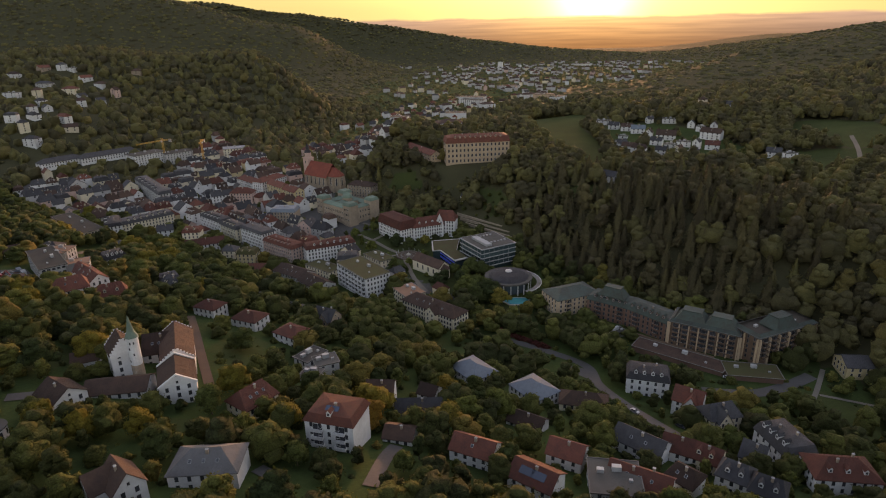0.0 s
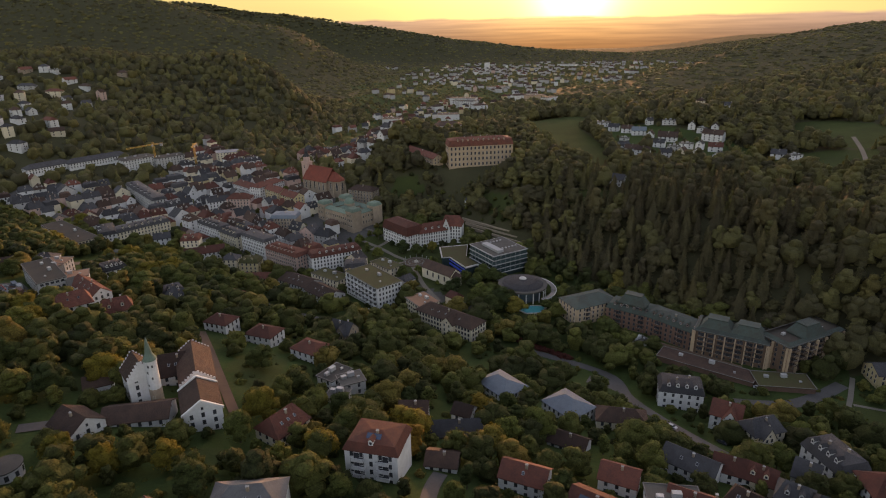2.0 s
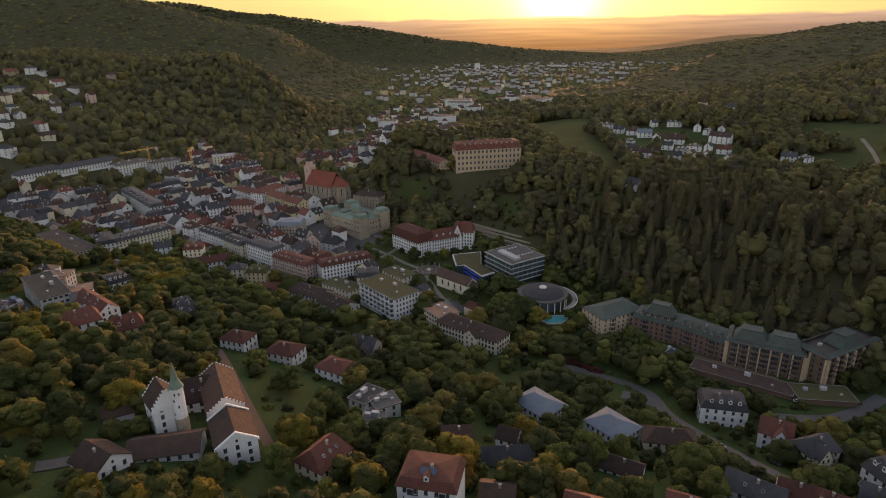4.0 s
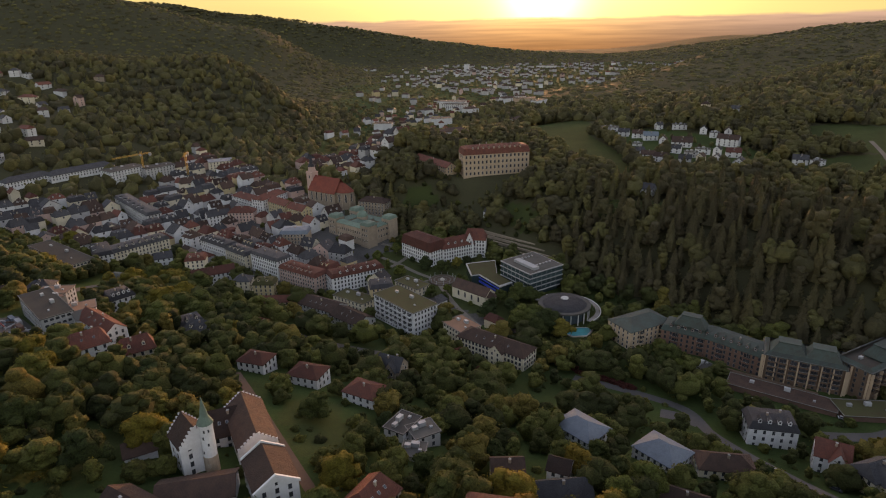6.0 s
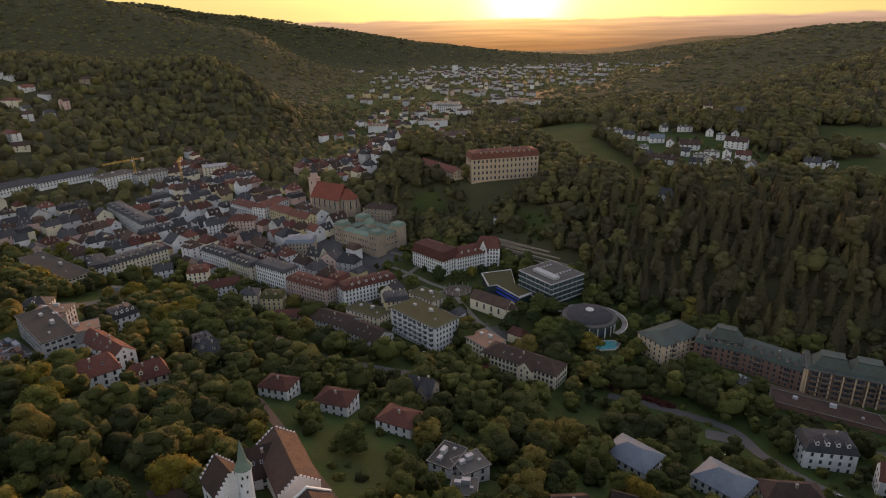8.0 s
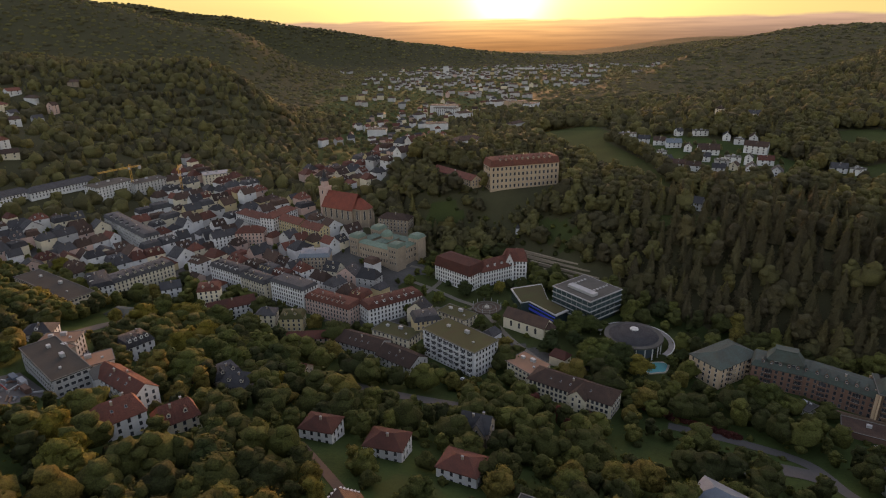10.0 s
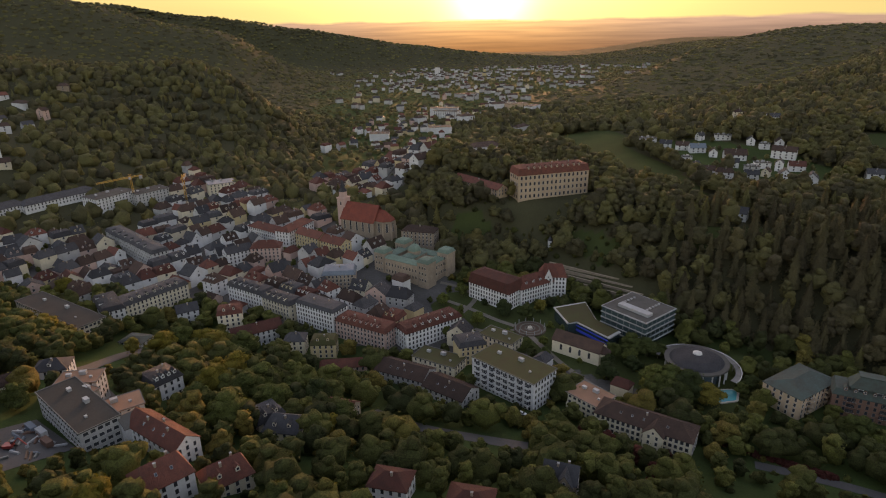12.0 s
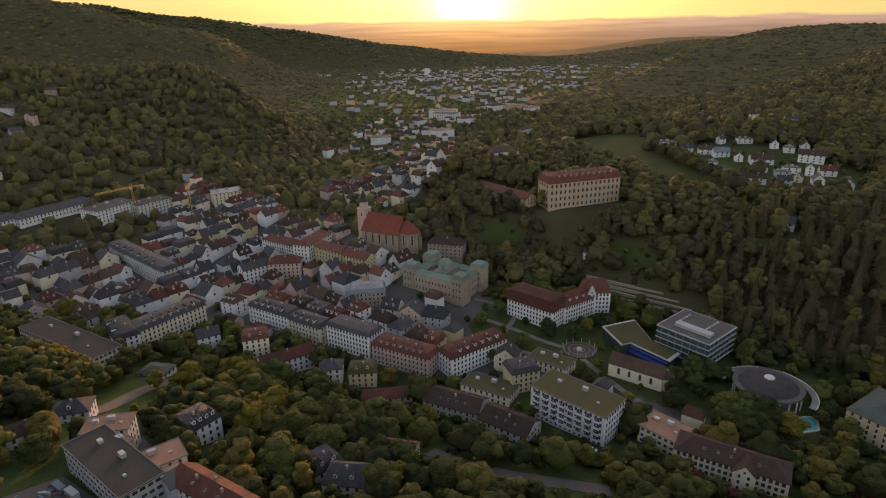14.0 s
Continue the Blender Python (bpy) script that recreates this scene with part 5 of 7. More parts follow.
def glass_office(x, y, turn, L, W):
    """Modern clinic of glazed bands between pale floor slabs, plant room on top."""
    z = ground_z(x, y)
    thing = base("glass_office", x, y, z, turn, "modern glass building with pale floor bands and a flat roof", "office")
    c, s = math.cos(radians(turn)), math.sin(radians(turn))
    PLOTS.append((x, y, c, s, L / 2 + 2, W / 2 + 2))
    for k in range(5):
        g = Shape()
        i = 2.0 if k < 1 else 0.0
        g.box(-L / 2 + i, L / 2 - i, -W / 2 + i, W / 2 - i, k * 3.6 - (3 if k == 0 else 0) + 0.6, k * 3.6 + 3.6)
        part("glazed_floor", g, BLUE_GLASS, thing)
        f = Shape()
        f.box(-L / 2 - 0.5, L / 2 + 0.5, -W / 2 - 0.5, W / 2 + 0.5, k * 3.6 + 3.6, k * 3.6 + 4.2)
        part("floor_band", f, METAL, thing)
        m = Shape()
        m.box(-0.06, 0.06, -0.1, 0.05, k * 3.6 + 0.6, k * 3.6 + 3.6)
        if k:
            mm = m.mesh("mullion", [METAL])
            for j in range(int(L / 4.5)):
                part("mullion", mm, [], thing, pose(-L / 2 + 2 + j * 4.5, -W / 2, 0))
            for j in range(int(W / 4.5)):
                part("mullion", mm, [], thing, pose(L / 2, -W / 2 + 2 + j * 4.5, 0, 0, 0, 90))
                part("mullion", mm, [], thing, pose(-L / 2, -W / 2 + 2 + j * 4.5, 0, 0, 0, -90))
    d = Shape()
    d.box(-L / 2 + 0.2, L / 2 - 0.2, -W / 2 + 0.2, W / 2 - 0.2, 18.604, 18.75)
    part("roof", d, ROOFS["gravel"], thing)
    p = Shape()
    p.box(-L * 0.30, -L * 0.14, -W * 0.40, W * 0.28, 18.75, 20.6)
    part("plant_room", p, WALLS["grey"], thing)
    for i in range(9):
        q = Shape()
        q.box(-0.7, 0.7, -0.6, 0.6, 18.75, 19.4)
        part("roof_unit", q, METAL, thing, pose(-L * 0.02 + (i % 5) * L * 0.10, W * (-0.2 + 0.5 * (i // 5)), 0))


def low_hall(x, y, turn):
    """Low hall with a planted roof, a pale cornice and a vivid blue front."""
    z = ground_z(x, y)
    thing = base("low_hall", x, y, z, turn, "low bent hall with a planted roof and vivid blue front", "hall")
    PLOTS.append((x, y, math.cos(radians(turn)), math.sin(radians(turn)), 15, 25))
    ring = [(-15, 19), (-14, -4), (-8, -3), (3, -26), (13, -20), (5, -3), (8, 23)]
    w = Shape()
    w.solid([(p, q, -3) for p, q in ring], [(p, q, 7.5) for p, q in ring])
    part("wall", w, BLUE_GLASS, thing)
    b = Shape()
    (x0, y0), (x1, y1) = ring[2], ring[3]
    foot = [(x0 - 0.5, y0 - 0.24), (x1 - 0.5, y1 - 0.24), (x1 - 0.1, y1 - 0.05), (x0 - 0.1, y0 - 0.05)]
    b.solid([(p, q, 2.2) for p, q in foot], [(p, q, 3.7) for p, q in foot])
    b.solid([(p, q, 5.6) for p, q in foot], [(p, q, 6.3) for p, q in foot])
    part("blue_front", b, BLUE_PANEL, thing, label="vivid blue panels")
    c = Shape()
    c.solid([(p * 1.04, q * 1.05, 7.5) for p, q in ring], [(p * 1.04, q * 1.05, 8.3) for p, q in ring])
    part("cornice", c, METAL, thing)
    r = Shape()
    r.solid([(p * 0.97, q * 0.97, 8.304) for p, q in ring], [(p * 0.97, q * 0.97, 8.45) for p, q in ring])
    part("roof", r, ROOFS["moss"], thing)


def crane(x, y, height, jib, turn):
    """Lattice tower crane."""
    z = ground_z(x, y)
    thing = base("crane", x, y, z, turn, "yellow lattice tower crane over the town", "crane", "cranes")

    def truss(length, w):
        s = Shape()
        for a, b in ((-w, -w), (w, -w), (w, w), (-w, w)):
            s.box(a - 0.14, a + 0.14, b - 0.14, b + 0.14, 0, length)
        k, up = 0.0, True
        while k < length - 2 * w:
            for a in (-w, w):
                for sy in (-1, 1):
                    p, q = (-w, w) if up else (w, -w)
                    s.solid([(p - 0.1, a - 0.1, k), (p + 0.1, a - 0.1, k), (p + 0.1, a + 0.1, k), (p - 0.1, a + 0.1, k)], [(q - 0.1, a - 0.1, k + 2 * w), (q + 0.1, a - 0.1, k + 2 * w), (q + 0.1, a + 0.1, k + 2 * w), (q - 0.1, a + 0.1, k + 2 * w)])
            k, up = k + 2 * w, not up
        return s
    part("mast", truss(height, 0.8), CRANE, thing)
    part("jib", truss(jib, 0.6), CRANE, thing, pose(0, 0, height - 3, 0, -97, 0))
    part("counter_jib", truss(11, 0.6), CRANE, thing, pose(0, 0, height - 3, 0, 86, 0))
    w = Shape()
    w.box(8, 11, -0.9, 0.9, height - 5.5, height - 2.2)
    part("counterweight", w, METAL, thing)
    c = Shape()
    c.box(-1.6, 0.2, -1.9, -0.6, height - 5.2, height - 3.2)
    part("cab", c, FRAME, thing)


def fountain(x, y):
    """Round paved court with rings, low walls and posts."""
    z = ground_z(x, y)
    thing = base("fountain_court", x, y, z, 0, "round paved fountain court with pale rings and posts", "fountain")
    PLOTS.append((x, y, 1, 0, 10, 10))
    d = Shape()
    d.tube(0, 0, -1.5, 0.45, 10.5, 10.5, 28)
    part("paving", d, LANE, thing)
    for r in (9.8, 6.8, 3.5):
        s = Shape()
        pts = [(math.cos(2 * math.pi * i / 28), math.sin(2 * math.pi * i / 28)) for i in range(28)]
        o, i = r, r - 0.9
        s.solid([(a * o, b * o, 0.45) for a, b in pts], [(a * o, b * o, 0.8) for a, b in pts], cap=False, base=False)
        s.solid([(a * o, b * o, 0.8) for a, b in pts], [(a * i, b * i, 0.8) for a, b in pts], cap=False, base=False)
        s.solid([(a * i, b * i, 0.8) for a, b in pts], [(a * i, b * i, 0.45) for a, b in pts], cap=False, base=False)
        part("ring", s, PATH, thing)
    b = Shape()
    b.tube(0, 0, 0.45, 1.4, 1.8, 1.5, 16)
    b.tube(0, 0, 1.4, 2.6, 0.4, 0.3, 8)
    part("basin", b, STONE, thing)
    p = Shape()
    p.box(-0.18, 0.18, -0.18, 0.18, 0.45, 3.2)
    pm = p.mesh("post", [METAL])
    for i in range(12):
        a = 2 * math.pi * i / 12
        part("post", pm, [], thing, pose(9.9 * math.cos(a), 9.9 * math.sin(a), 0))


DARK_GLASS = glass_mat("dark_curtain_glass", (0.05, 0.07, 0.085), 0.1)
WATER = surface("turquoise_water", (0.008, 0.30, 0.31), (0.008, 0.22, 0.25), 0.35, 0.2, 1.5, 0.2, 0.1, 0.0)
BLUE_PANEL = surface("vivid_blue_panels", (0.02, 0.07, 0.55), (0.02, 0.05, 0.40), 0.5, 0.5, 1.0, 0.2, 0.05, 0.0)
CRANE = surface("yellow_crane_paint", (0.62, 0.33, 0.05), None, 0.5, 0.5, 2.0, 0.3, 0.1, 0.1)
church(-128, 643, -38)
round_tower(-124.0, 215.4)
rotunda(47, 407)
pool(49.7, 384)
glass_office(35.5, 456.5, 29, 31, 32)
low_hall(6, 466, 0)
crane(-358, 786, 32, 32, 12)
crane(-306, 780, 34, 8, 90)
fountain(-28.8, 475)


def kiosk(x, y):
    """Small white domed pavilion on the slope."""
    thing = base("pavilion", x, y, ground_z(x, y), 0, "small white garden pavilion with a pointed roof", "pavilion")
    PLOTS.append((x, y, 1, 0, 3, 3))
    s = Shape()
    s.tube(0, 0, -1.5, 4.5, 1.9, 1.9, 8)
    part("wall", s, WALLS["white"], thing)
    r = Shape()
    r.tube(0, 0, 4.5, 4.8, 2.3, 2.3, 8)
    r.tube(0, 0, 4.8, 8.0, 2.1, 0.1, 8)
    part("roof", r, ROOFS["slate"], thing)
    d = Shape()
    d.face([(-0.6, -1.96, 0), (0.6, -1.96, 0), (0.6, -1.96, 2.6), (0, -1.96, 3.2), (-0.6, -1.96, 2.6)])
    part("doorway", d, GLASS, thing)


def terrace_wall(x, y, turn, length, high, wall="stone"):
    """Long low retaining wall with a coping."""
    thing = base("terrace_wall", x, y, ground_z(x, y), turn, "long low terrace wall with a flat coping", "wall", "terrace walls")
    PLOTS.append((x, y, math.cos(radians(turn)), math.sin(radians(turn)), length / 2, 1.5))
    s = Shape()
    s.box(-length / 2, length / 2, -0.5, 0.5, -3, high)
    part("wall", s, WALLS[wall], thing)
    c = Shape()
    c.box(-length / 2 - 0.2, length / 2 + 0.2, -0.6, 0.6, high, high + 0.2)
    part("coping", c, WALLS[wall], thing)


CAR_PAINTS = [surface(n, c, None, 0.35, 0.5, 3.0, 0.5, 0.02, 0.0) for n, c in (("white_car_paint", (0.72, 0.72, 0.72)), ("silver_car_paint", (0.42, 0.43, 0.45)), ("dark_car_paint", (0.05, 0.055, 0.065)), ("red_car_paint", (0.35, 0.04, 0.03)))]
RUBBER = surface("tyre_rubber", (0.03, 0.03, 0.03), None, 0.8, 0.3, 4.0, 0.5, 0.1, 0.0)


def car(x, y, turn, paint):
    """A parked car: sill and bonnet, cabin with glazing, four wheels."""
    words = ("white", "silver", "dark", "red")[paint]
    thing = base("car", x, y, ground_z(x, y) + 0.32, turn, f"{words} parked car at the roadside", "car", "parked cars")
    b = Shape()
    side = [(-2.1, 0.3), (2.1, 0.3), (2.15, 0.75), (1.2, 0.92), (-1.9, 0.95), (-2.15, 0.8)]
    b.solid([(p, -0.86, q) for p, q in side], [(p, 0.86, q) for p, q in side])
    part("body", b, CAR_PAINTS[paint], thing)
    g = Shape()
    g.solid([(-1.7, -0.8, 0.95), (1.15, -0.8, 0.93), (1.15, 0.8, 0.93), (-1.7, 0.8, 0.95)], [(-1.35, -0.66, 1.4), (0.35, -0.66, 1.42), (0.35, 0.66, 1.42), (-1.35, 0.66, 1.4)])
    part("glazing", g, GLASS, thing)
    r = Shape()
    r.box(-1.33, 0.33, -0.65, 0.65, 1.41, 1.47)
    part("roof", r, CAR_PAINTS[paint], thing)
    w = Shape()
    w.tube(0, 0, -0.11, 0.11, 0.32, 0.32, 10)
    wm = w.mesh("wheel", [RUBBER])
    for a in (-1.3, 1.35):
        for c in (-0.8, 0.8):
            part("wheel", wm, [], thing, pose(a, c, 0.32, 90, 0, 0))


def bath_house(x, y, turn):
    """Large neo-renaissance bath: four ranges round courts, corner pavilions, copper roofs and a central dome."""
    z = ground_z(x, y)
    thing = base("bath_house", x, y, z, turn, "large sandstone bath house with green copper roofs and dome", "bath house")
    PLOTS.append((x, y, math.cos(radians(turn)), math.sin(radians(turn)), 27, 19))
    thing.scale = (0.8, 0.8, 0.9)
    for u, v, l, w, h in ((0, -16, 44, 11, 14), (0, 16, 44, 11, 13), (-23, 0, 11, 22, 13), (23, 0, 11, 22, 13), (0, 0, 14, 22, 15)):
        s = Shape()
        s.box(u - l / 2, u + l / 2, v - w / 2, v + w / 2, -4, h)
        part("range_wall", s, WALLS["stone"], thing)
        r, _ = roof_shape("hip", max(l, w), min(l, w), h, 2.6, 0.5)
        part("range_roof", r, ROOFS["verdigris"], thing, pose(u, v, 0, 0, 0, 0 if l > w else 90))
    for u in (-26, 26):
        for v in (-16, 16):
            s = Shape()
            s.box(u - 6, u + 6, v - 6.5, v + 6.5, -4, 17)
            s.box(u - 6.4, u + 6.4, v - 6.9, v + 6.9, 17, 17.6)
            part("pavilion_wall", s, WALLS["stone"], thing)
            r, _ = roof_shape("mansard", 12.6, 13.4, 17.6, 4, 0.1)
            part("pavilion_roof", r, ROOFS["verdigris"], thing, pose(u, v, 0))
            for q in (-3, 0, 3):
                for h in (3, 8.5, 13.5):
                    part("window", window_mesh(1.4, 2.4, "stone"), [], thing, pose(u + q, v - 6.55, h))
    d = Shape()
    d.tube(0, 0, 15, 19, 6, 6, 16)
    part("drum", d, WALLS["stone"], thing)
    c = Shape()
    for r0, r1, z0, z1 in ((6.4, 5.9, 19, 20.5), (5.9, 4.6, 20.5, 22.4), (4.6, 2.2, 22.4, 23.8), (2.2, 0.5, 23.8, 24.4), (0.6, 0.1, 24.4, 27)):
        c.tube(0, 0, z0, z1, r0, r1, 16)
    part("dome", c, ROOFS["verdigris"], thing)
    for i in range(11):
        for h in (3, 9):
            part("window", window_mesh(1.4, 2.6, "stone"), [], thing, pose(-17.5 + 3.5 * i, -21.55, h))
    for i in range(5):
        for h in (3, 9):
            part("window", window_mesh(1.4, 2.6, "stone"), [], thing, pose(28.55, -8 + 4 * i, h, 0, 0, 90))


bath_house(-92, 574, -44)
chapel = [o for o in bpy.data.objects if o.name == "chapel"][0]
arched = Shape()
arched.face([(-0.7, 0, 0), (0.7, 0, 0), (0.7, 0, 3.2), (0.35, 0, 3.9), (-0.35, 0, 3.9), (-0.7, 0, 3.2)], 1)
for a0, a1 in ((-0.95, -0.7), (0.7, 0.95)):
    arched.box(a0, a1, -0.12, 0.05, -0.1, 3.4)
arched_mesh = arched.mesh("window", [STONE, GLASS])
for u in (-9, -3, 3, 9):
    part("window", arched_mesh, [], chapel, pose(u, -5.55, 2.6))
apse = Shape()
apse.tube(0, 0, -2, 7.2, 4.2, 4.2, 10)
part("apse_wall", apse, WALLS["cream"], chapel, pose(15.2, 0, 0))
apse_roof = Shape()
apse_roof.tube(0, 0, 7.2, 10.6, 4.7, 0.3, 10)
part("apse_roof", apse_roof, ROOFS["brown"], chapel, pose(15.2, 0, 0))
kiosk(20, 583)
for i, (x, y, n) in enumerate(((34, 545, 58), (38, 535, 62), (42, 524, 60), (46, 512, 58))):
    terrace_wall(x, y, -48, n, 1.6)
for x, y, n, h in ((132, 318, 52, 1.4), (136, 312, 54, 1.2)):
    terrace_wall(x, y, -40, n, h, "brown")
for i, (x, y, a, p) in enumerate(((-274, 420, -20, 0), (-270.6, 416, -20, 1), (-267, 412, -20, 0), (-262, 404, -55, 2), (-257, 396, -55, 1), (44, 287, -20, 2), (60, 268, -45, 0), (86, 235, -50, 1), (102, 222, -50, 2), (118, 300, -30, 0), (150, 280, -28, 1), (-40, 400, -45, 1), (-85, 395, -40, 2), (-60, 385, -40, 0))):
    car(x, y, a, p)

# open courts, and ground kept treeless so castle, far meadow and hillside houses stay in the camera's view
PLOTS.append((36, 622, 0.99, 0.13, 38, 9))
for x, y, r in ((-128, 299, 5), (-103, 285, 5), (-78, 268, 5), (-273, 466, 11), (-275, 448, 10), (-268, 485, 9), (-286, 379, 7), (-289, 368, 6), (12, 304, 8), (-4, 313, 7), (64, 286, 7)):
    PLOTS.append((x, y, 1, 0, r, r))
PLOTS.append((160, 850, 0, 1, 70, 26))
for o in list(bpy.data.objects):
    if o.name.split(".")[0] == "village_house":
        q = o.matrix_basis.translation
        d = Vector((-85 - q.x, 85 - q.y)).normalized()
        PLOTS.append((q.x + d.x * 13, q.y + d.y * 13, d.x, d.y, 14, 8))
    if o.name.split(".")[0] == "hillside_house":
        q = o.matrix_basis.translation
        d = Vector((-85 - q.x, 85 - q.y)).normalized()
        PLOTS.append((q.x + d.x * 15, q.y + d.y * 15, d.x, d.y, 16, 9))


def yard(x, y, turn, rng):
    """Building yard: levelled gravel with stacked planks, containers and an excavator."""
    c, s = math.cos(radians(turn)), math.sin(radians(turn))
    slab = Shape()
    cells = [(-18 + 4 * i, -12 + 4 * j) for i in range(9) for j in range(6)]
    lay = lambda u, v: (x + c * u - s * v, y + s * u + c * v, ground_z(x + c * u - s * v, y + s * u + c * v) + 0.25)
    for u, v in cells:
        slab.face([lay(u, v), lay(u + 4, v), lay(u + 4, v + 4), lay(u, v + 4)])
    tagged(new("building_yard", slab.mesh("building_yard", [ASPHALT])), "bare gravel ground of a building yard", "ground", kind="structure")
    PLOTS.append((x, y, c, s, 18, 13))
    paints = (WALLS["russet"], WALLS["brown"], WALLS["grey"], ROOFS["blue"], WALLS["dark"], METAL)
    words = ("rusty red", "brown", "pale grey", "blue-grey", "dark", "steel")
    for i in range(34):
        u, v, k = rng.uniform(-15, 15), rng.uniform(-9, 9), rng.randrange(6)
        p, L = lay(u, v), rng.uniform(2.5, 6)
        t = base("material_stack", p[0], p[1], p[2], rng.uniform(0, 180), words[k] + " stack of building material in the yard", "stack", "yard stacks")
        for j in range(3):
            b = Shape()
            b.box(-L / 2 + 0.2 * j, L / 2 - 0.1 * j, -0.5 + 0.12 * j, 0.5 - 0.1 * j, 0.26 * j, 0.26 * j + 0.24)
            part("layer", b, paints[k], t)
    for u, v, k in ((-9, 7, 3), (-2, 8, 2), (8, 6, 0)):
        p = lay(u, v)
        t = base("container", p[0], p[1], p[2], turn, words[(3, 2, 0)[(3, 2, 0).index(k)]] + " steel container on the building yard", "container", "yard containers")
        b = Shape()
        b.box(-3, 3, -1.2, 1.2, 0.1, 2.6)
        part("body", b, paints[k], t)
        d = Shape()
        d.box(3.0, 3.06, -1.1, 1.1, 0.2, 2.5)
        part("door", d, paints[k], t)
    p = lay(2, -4)
    t = base("excavator", p[0], p[1], p[2], turn + 40, "red tracked excavator standing on the building yard", "excavator")
    for q in (-1.2, 1.2):
        b = Shape()
        b.solid([(-2.0, q - 0.3, 0.2), (2.0, q - 0.3, 0.2), (2.0, q + 0.3, 0.2), (-2.0, q + 0.3, 0.2)], [(-1.7, q - 0.3, 0.9), (1.7, q - 0.3, 0.9), (1.7, q + 0.3, 0.9), (-1.7, q + 0.3, 0.9)])
        part("track", b, RUBBER, t)
    b = Shape()
    b.box(-2.2, 1.2, -1.3, 1.3, 0.95, 2.0)
    part("upper_body", b, CAR_PAINTS[3], t)
    b = Shape()
    b.box(0.2, 1.7, 0.2, 1.3, 2.0, 3.0)
    part("cab", b, GLASS, t)
    for z0, x0, z1, x1 in ((1.8, 1.0, 4.8, 4.0), (4.8, 4.0, 1.6, 6.4)):
        b = Shape()
        b.solid([(x0 - 0.25, -0.5, z0), (x0 + 0.25, -0.5, z0), (x0 + 0.25, -0.1, z0), (x0 - 0.25, -0.1, z0)], [(x1 - 0.2, -0.5, z1), (x1 + 0.2, -0.5, z1), (x1 + 0.2, -0.1, z1), (x1 - 0.2, -0.1, z1)])
        part("boom", b, CAR_PAINTS[3], t)
    b = Shape()
    b.solid([(5.8, -0.9, 0.4), (6.8, -0.9, 0.3), (6.8, 0.3, 0.3), (5.8, 0.3, 0.4)], [(6.1, -0.9, 1.6), (6.7, -0.9, 1.7), (6.7, 0.3, 1.7), (6.1, 0.3, 1.6)])
    part("bucket", b, METAL, t)


yard(-269.6, 351.4, -45, random.Random(21))


def garden_pavilion(x, y):
    """Low round pavilion with a flat grey roof and arched openings."""
    thing = base("garden_pavilion", x, y, ground_z(x, y), 0, "low round white pavilion with a flat grey roof", "pavilion")
    PLOTS.append((x, y, 1, 0, 5, 5))
    s = Shape()
    s.tube(0, 0, -1.5, 3.4, 4.6, 4.6, 20)
    part("wall", s, WALLS["white"], thing)
    r = Shape()
    r.tube(0, 0, 3.4, 3.7, 5.0, 5.0, 20)
    r.tube(0, 0, 3.7, 4.1, 4.4, 0.4, 20)
    part("roof", r, ROOFS["gravel"], thing)
    for i in range(10):
        a = radians(36 * i)
        part("window", window_mesh(1.3, 2.0), [], thing, pose(4.58 * math.sin(a), -4.58 * math.cos(a), 1.7, 0, 0, 36 * i))


garden_pavilion(-145.7, 163.4)


# ---- infill of the town: rows of houses that share walls and roofs of a few kinds ----
def infill(n, box, test, gap, size, storeys, rng, name, where, detail, limit, angles=(-27, 63), group=""):
    """Town houses in the free places of a quarter."""
    count = 0
    for x, y in scatter(rng, n, box, lambda x, y: test(x, y) and not taken(x, y, gap * 0.48), gap):
        if count >= limit:
            break
        wall = "white" if name == "village_house" else rng.choice(("white", "white", "white", "cream", "cream", "grey", "pink", "yellow"))
        tile = rng.choice(("red", "red", "brown", "brown", "slate", "slate", "red"))
        roof = rng.choice(("gable", "gable", "half", "hip", "mansard"))
        L, W = rng.uniform(*size), rng.uniform(size[0] * 0.85, size[0] * 1.05)
        k = rng.randint(*storeys)
        words = {"red": "red tiled", "brown": "brown tiled", "slate": "dark slate", "orange": "orange tiled"}[tile]
        shape = {"gable": "pitched", "half": "half-hipped", "hip": "hipped", "mansard": "mansard"}[roof]
        house(x, y, rng.choice(angles) + rng.uniform(-7, 7), L, W, k, roof, rng.uniform(3.2, 4.8), wall, tile, f"{wall} {name.replace('_', ' ')}, {words} {shape} roof, {where}", name=name,
              category="house", group=group, chimneys=1 if detail else 0, dormers=rng.choice((0, 0, 2)) if detail > 1 else 0, windows=detail > 0, plain=detail == 0, gap=3.6 if detail > 1 else 5.2, win=(1.2, 1.7) if detail > 1 else (1.5, 1.9), lean=0.3 if detail > 1 else 0.45)
        count += 1
    return count


def scatter(rng, n, box, test, gap):
    """Places at random in a box that pass the test and keep their distance."""
    cells, out = {}, []
    x0, x1, y0, y1 = box
    for _ in range(n):
        x, y = rng.uniform(x0, x1), rng.uniform(y0, y1)
        k = (int(x // gap), int(y // gap))
        if any(math.hypot(x - a, y - b) < gap for i in (-1, 0, 1) for j in (-1, 0, 1) for a, b in cells.get((k[0] + i, k[1] + j), ())):
            continue
        if not test(x, y):
            continue
        cells.setdefault(k, []).append((x, y))
        out.append((x, y))
    return out


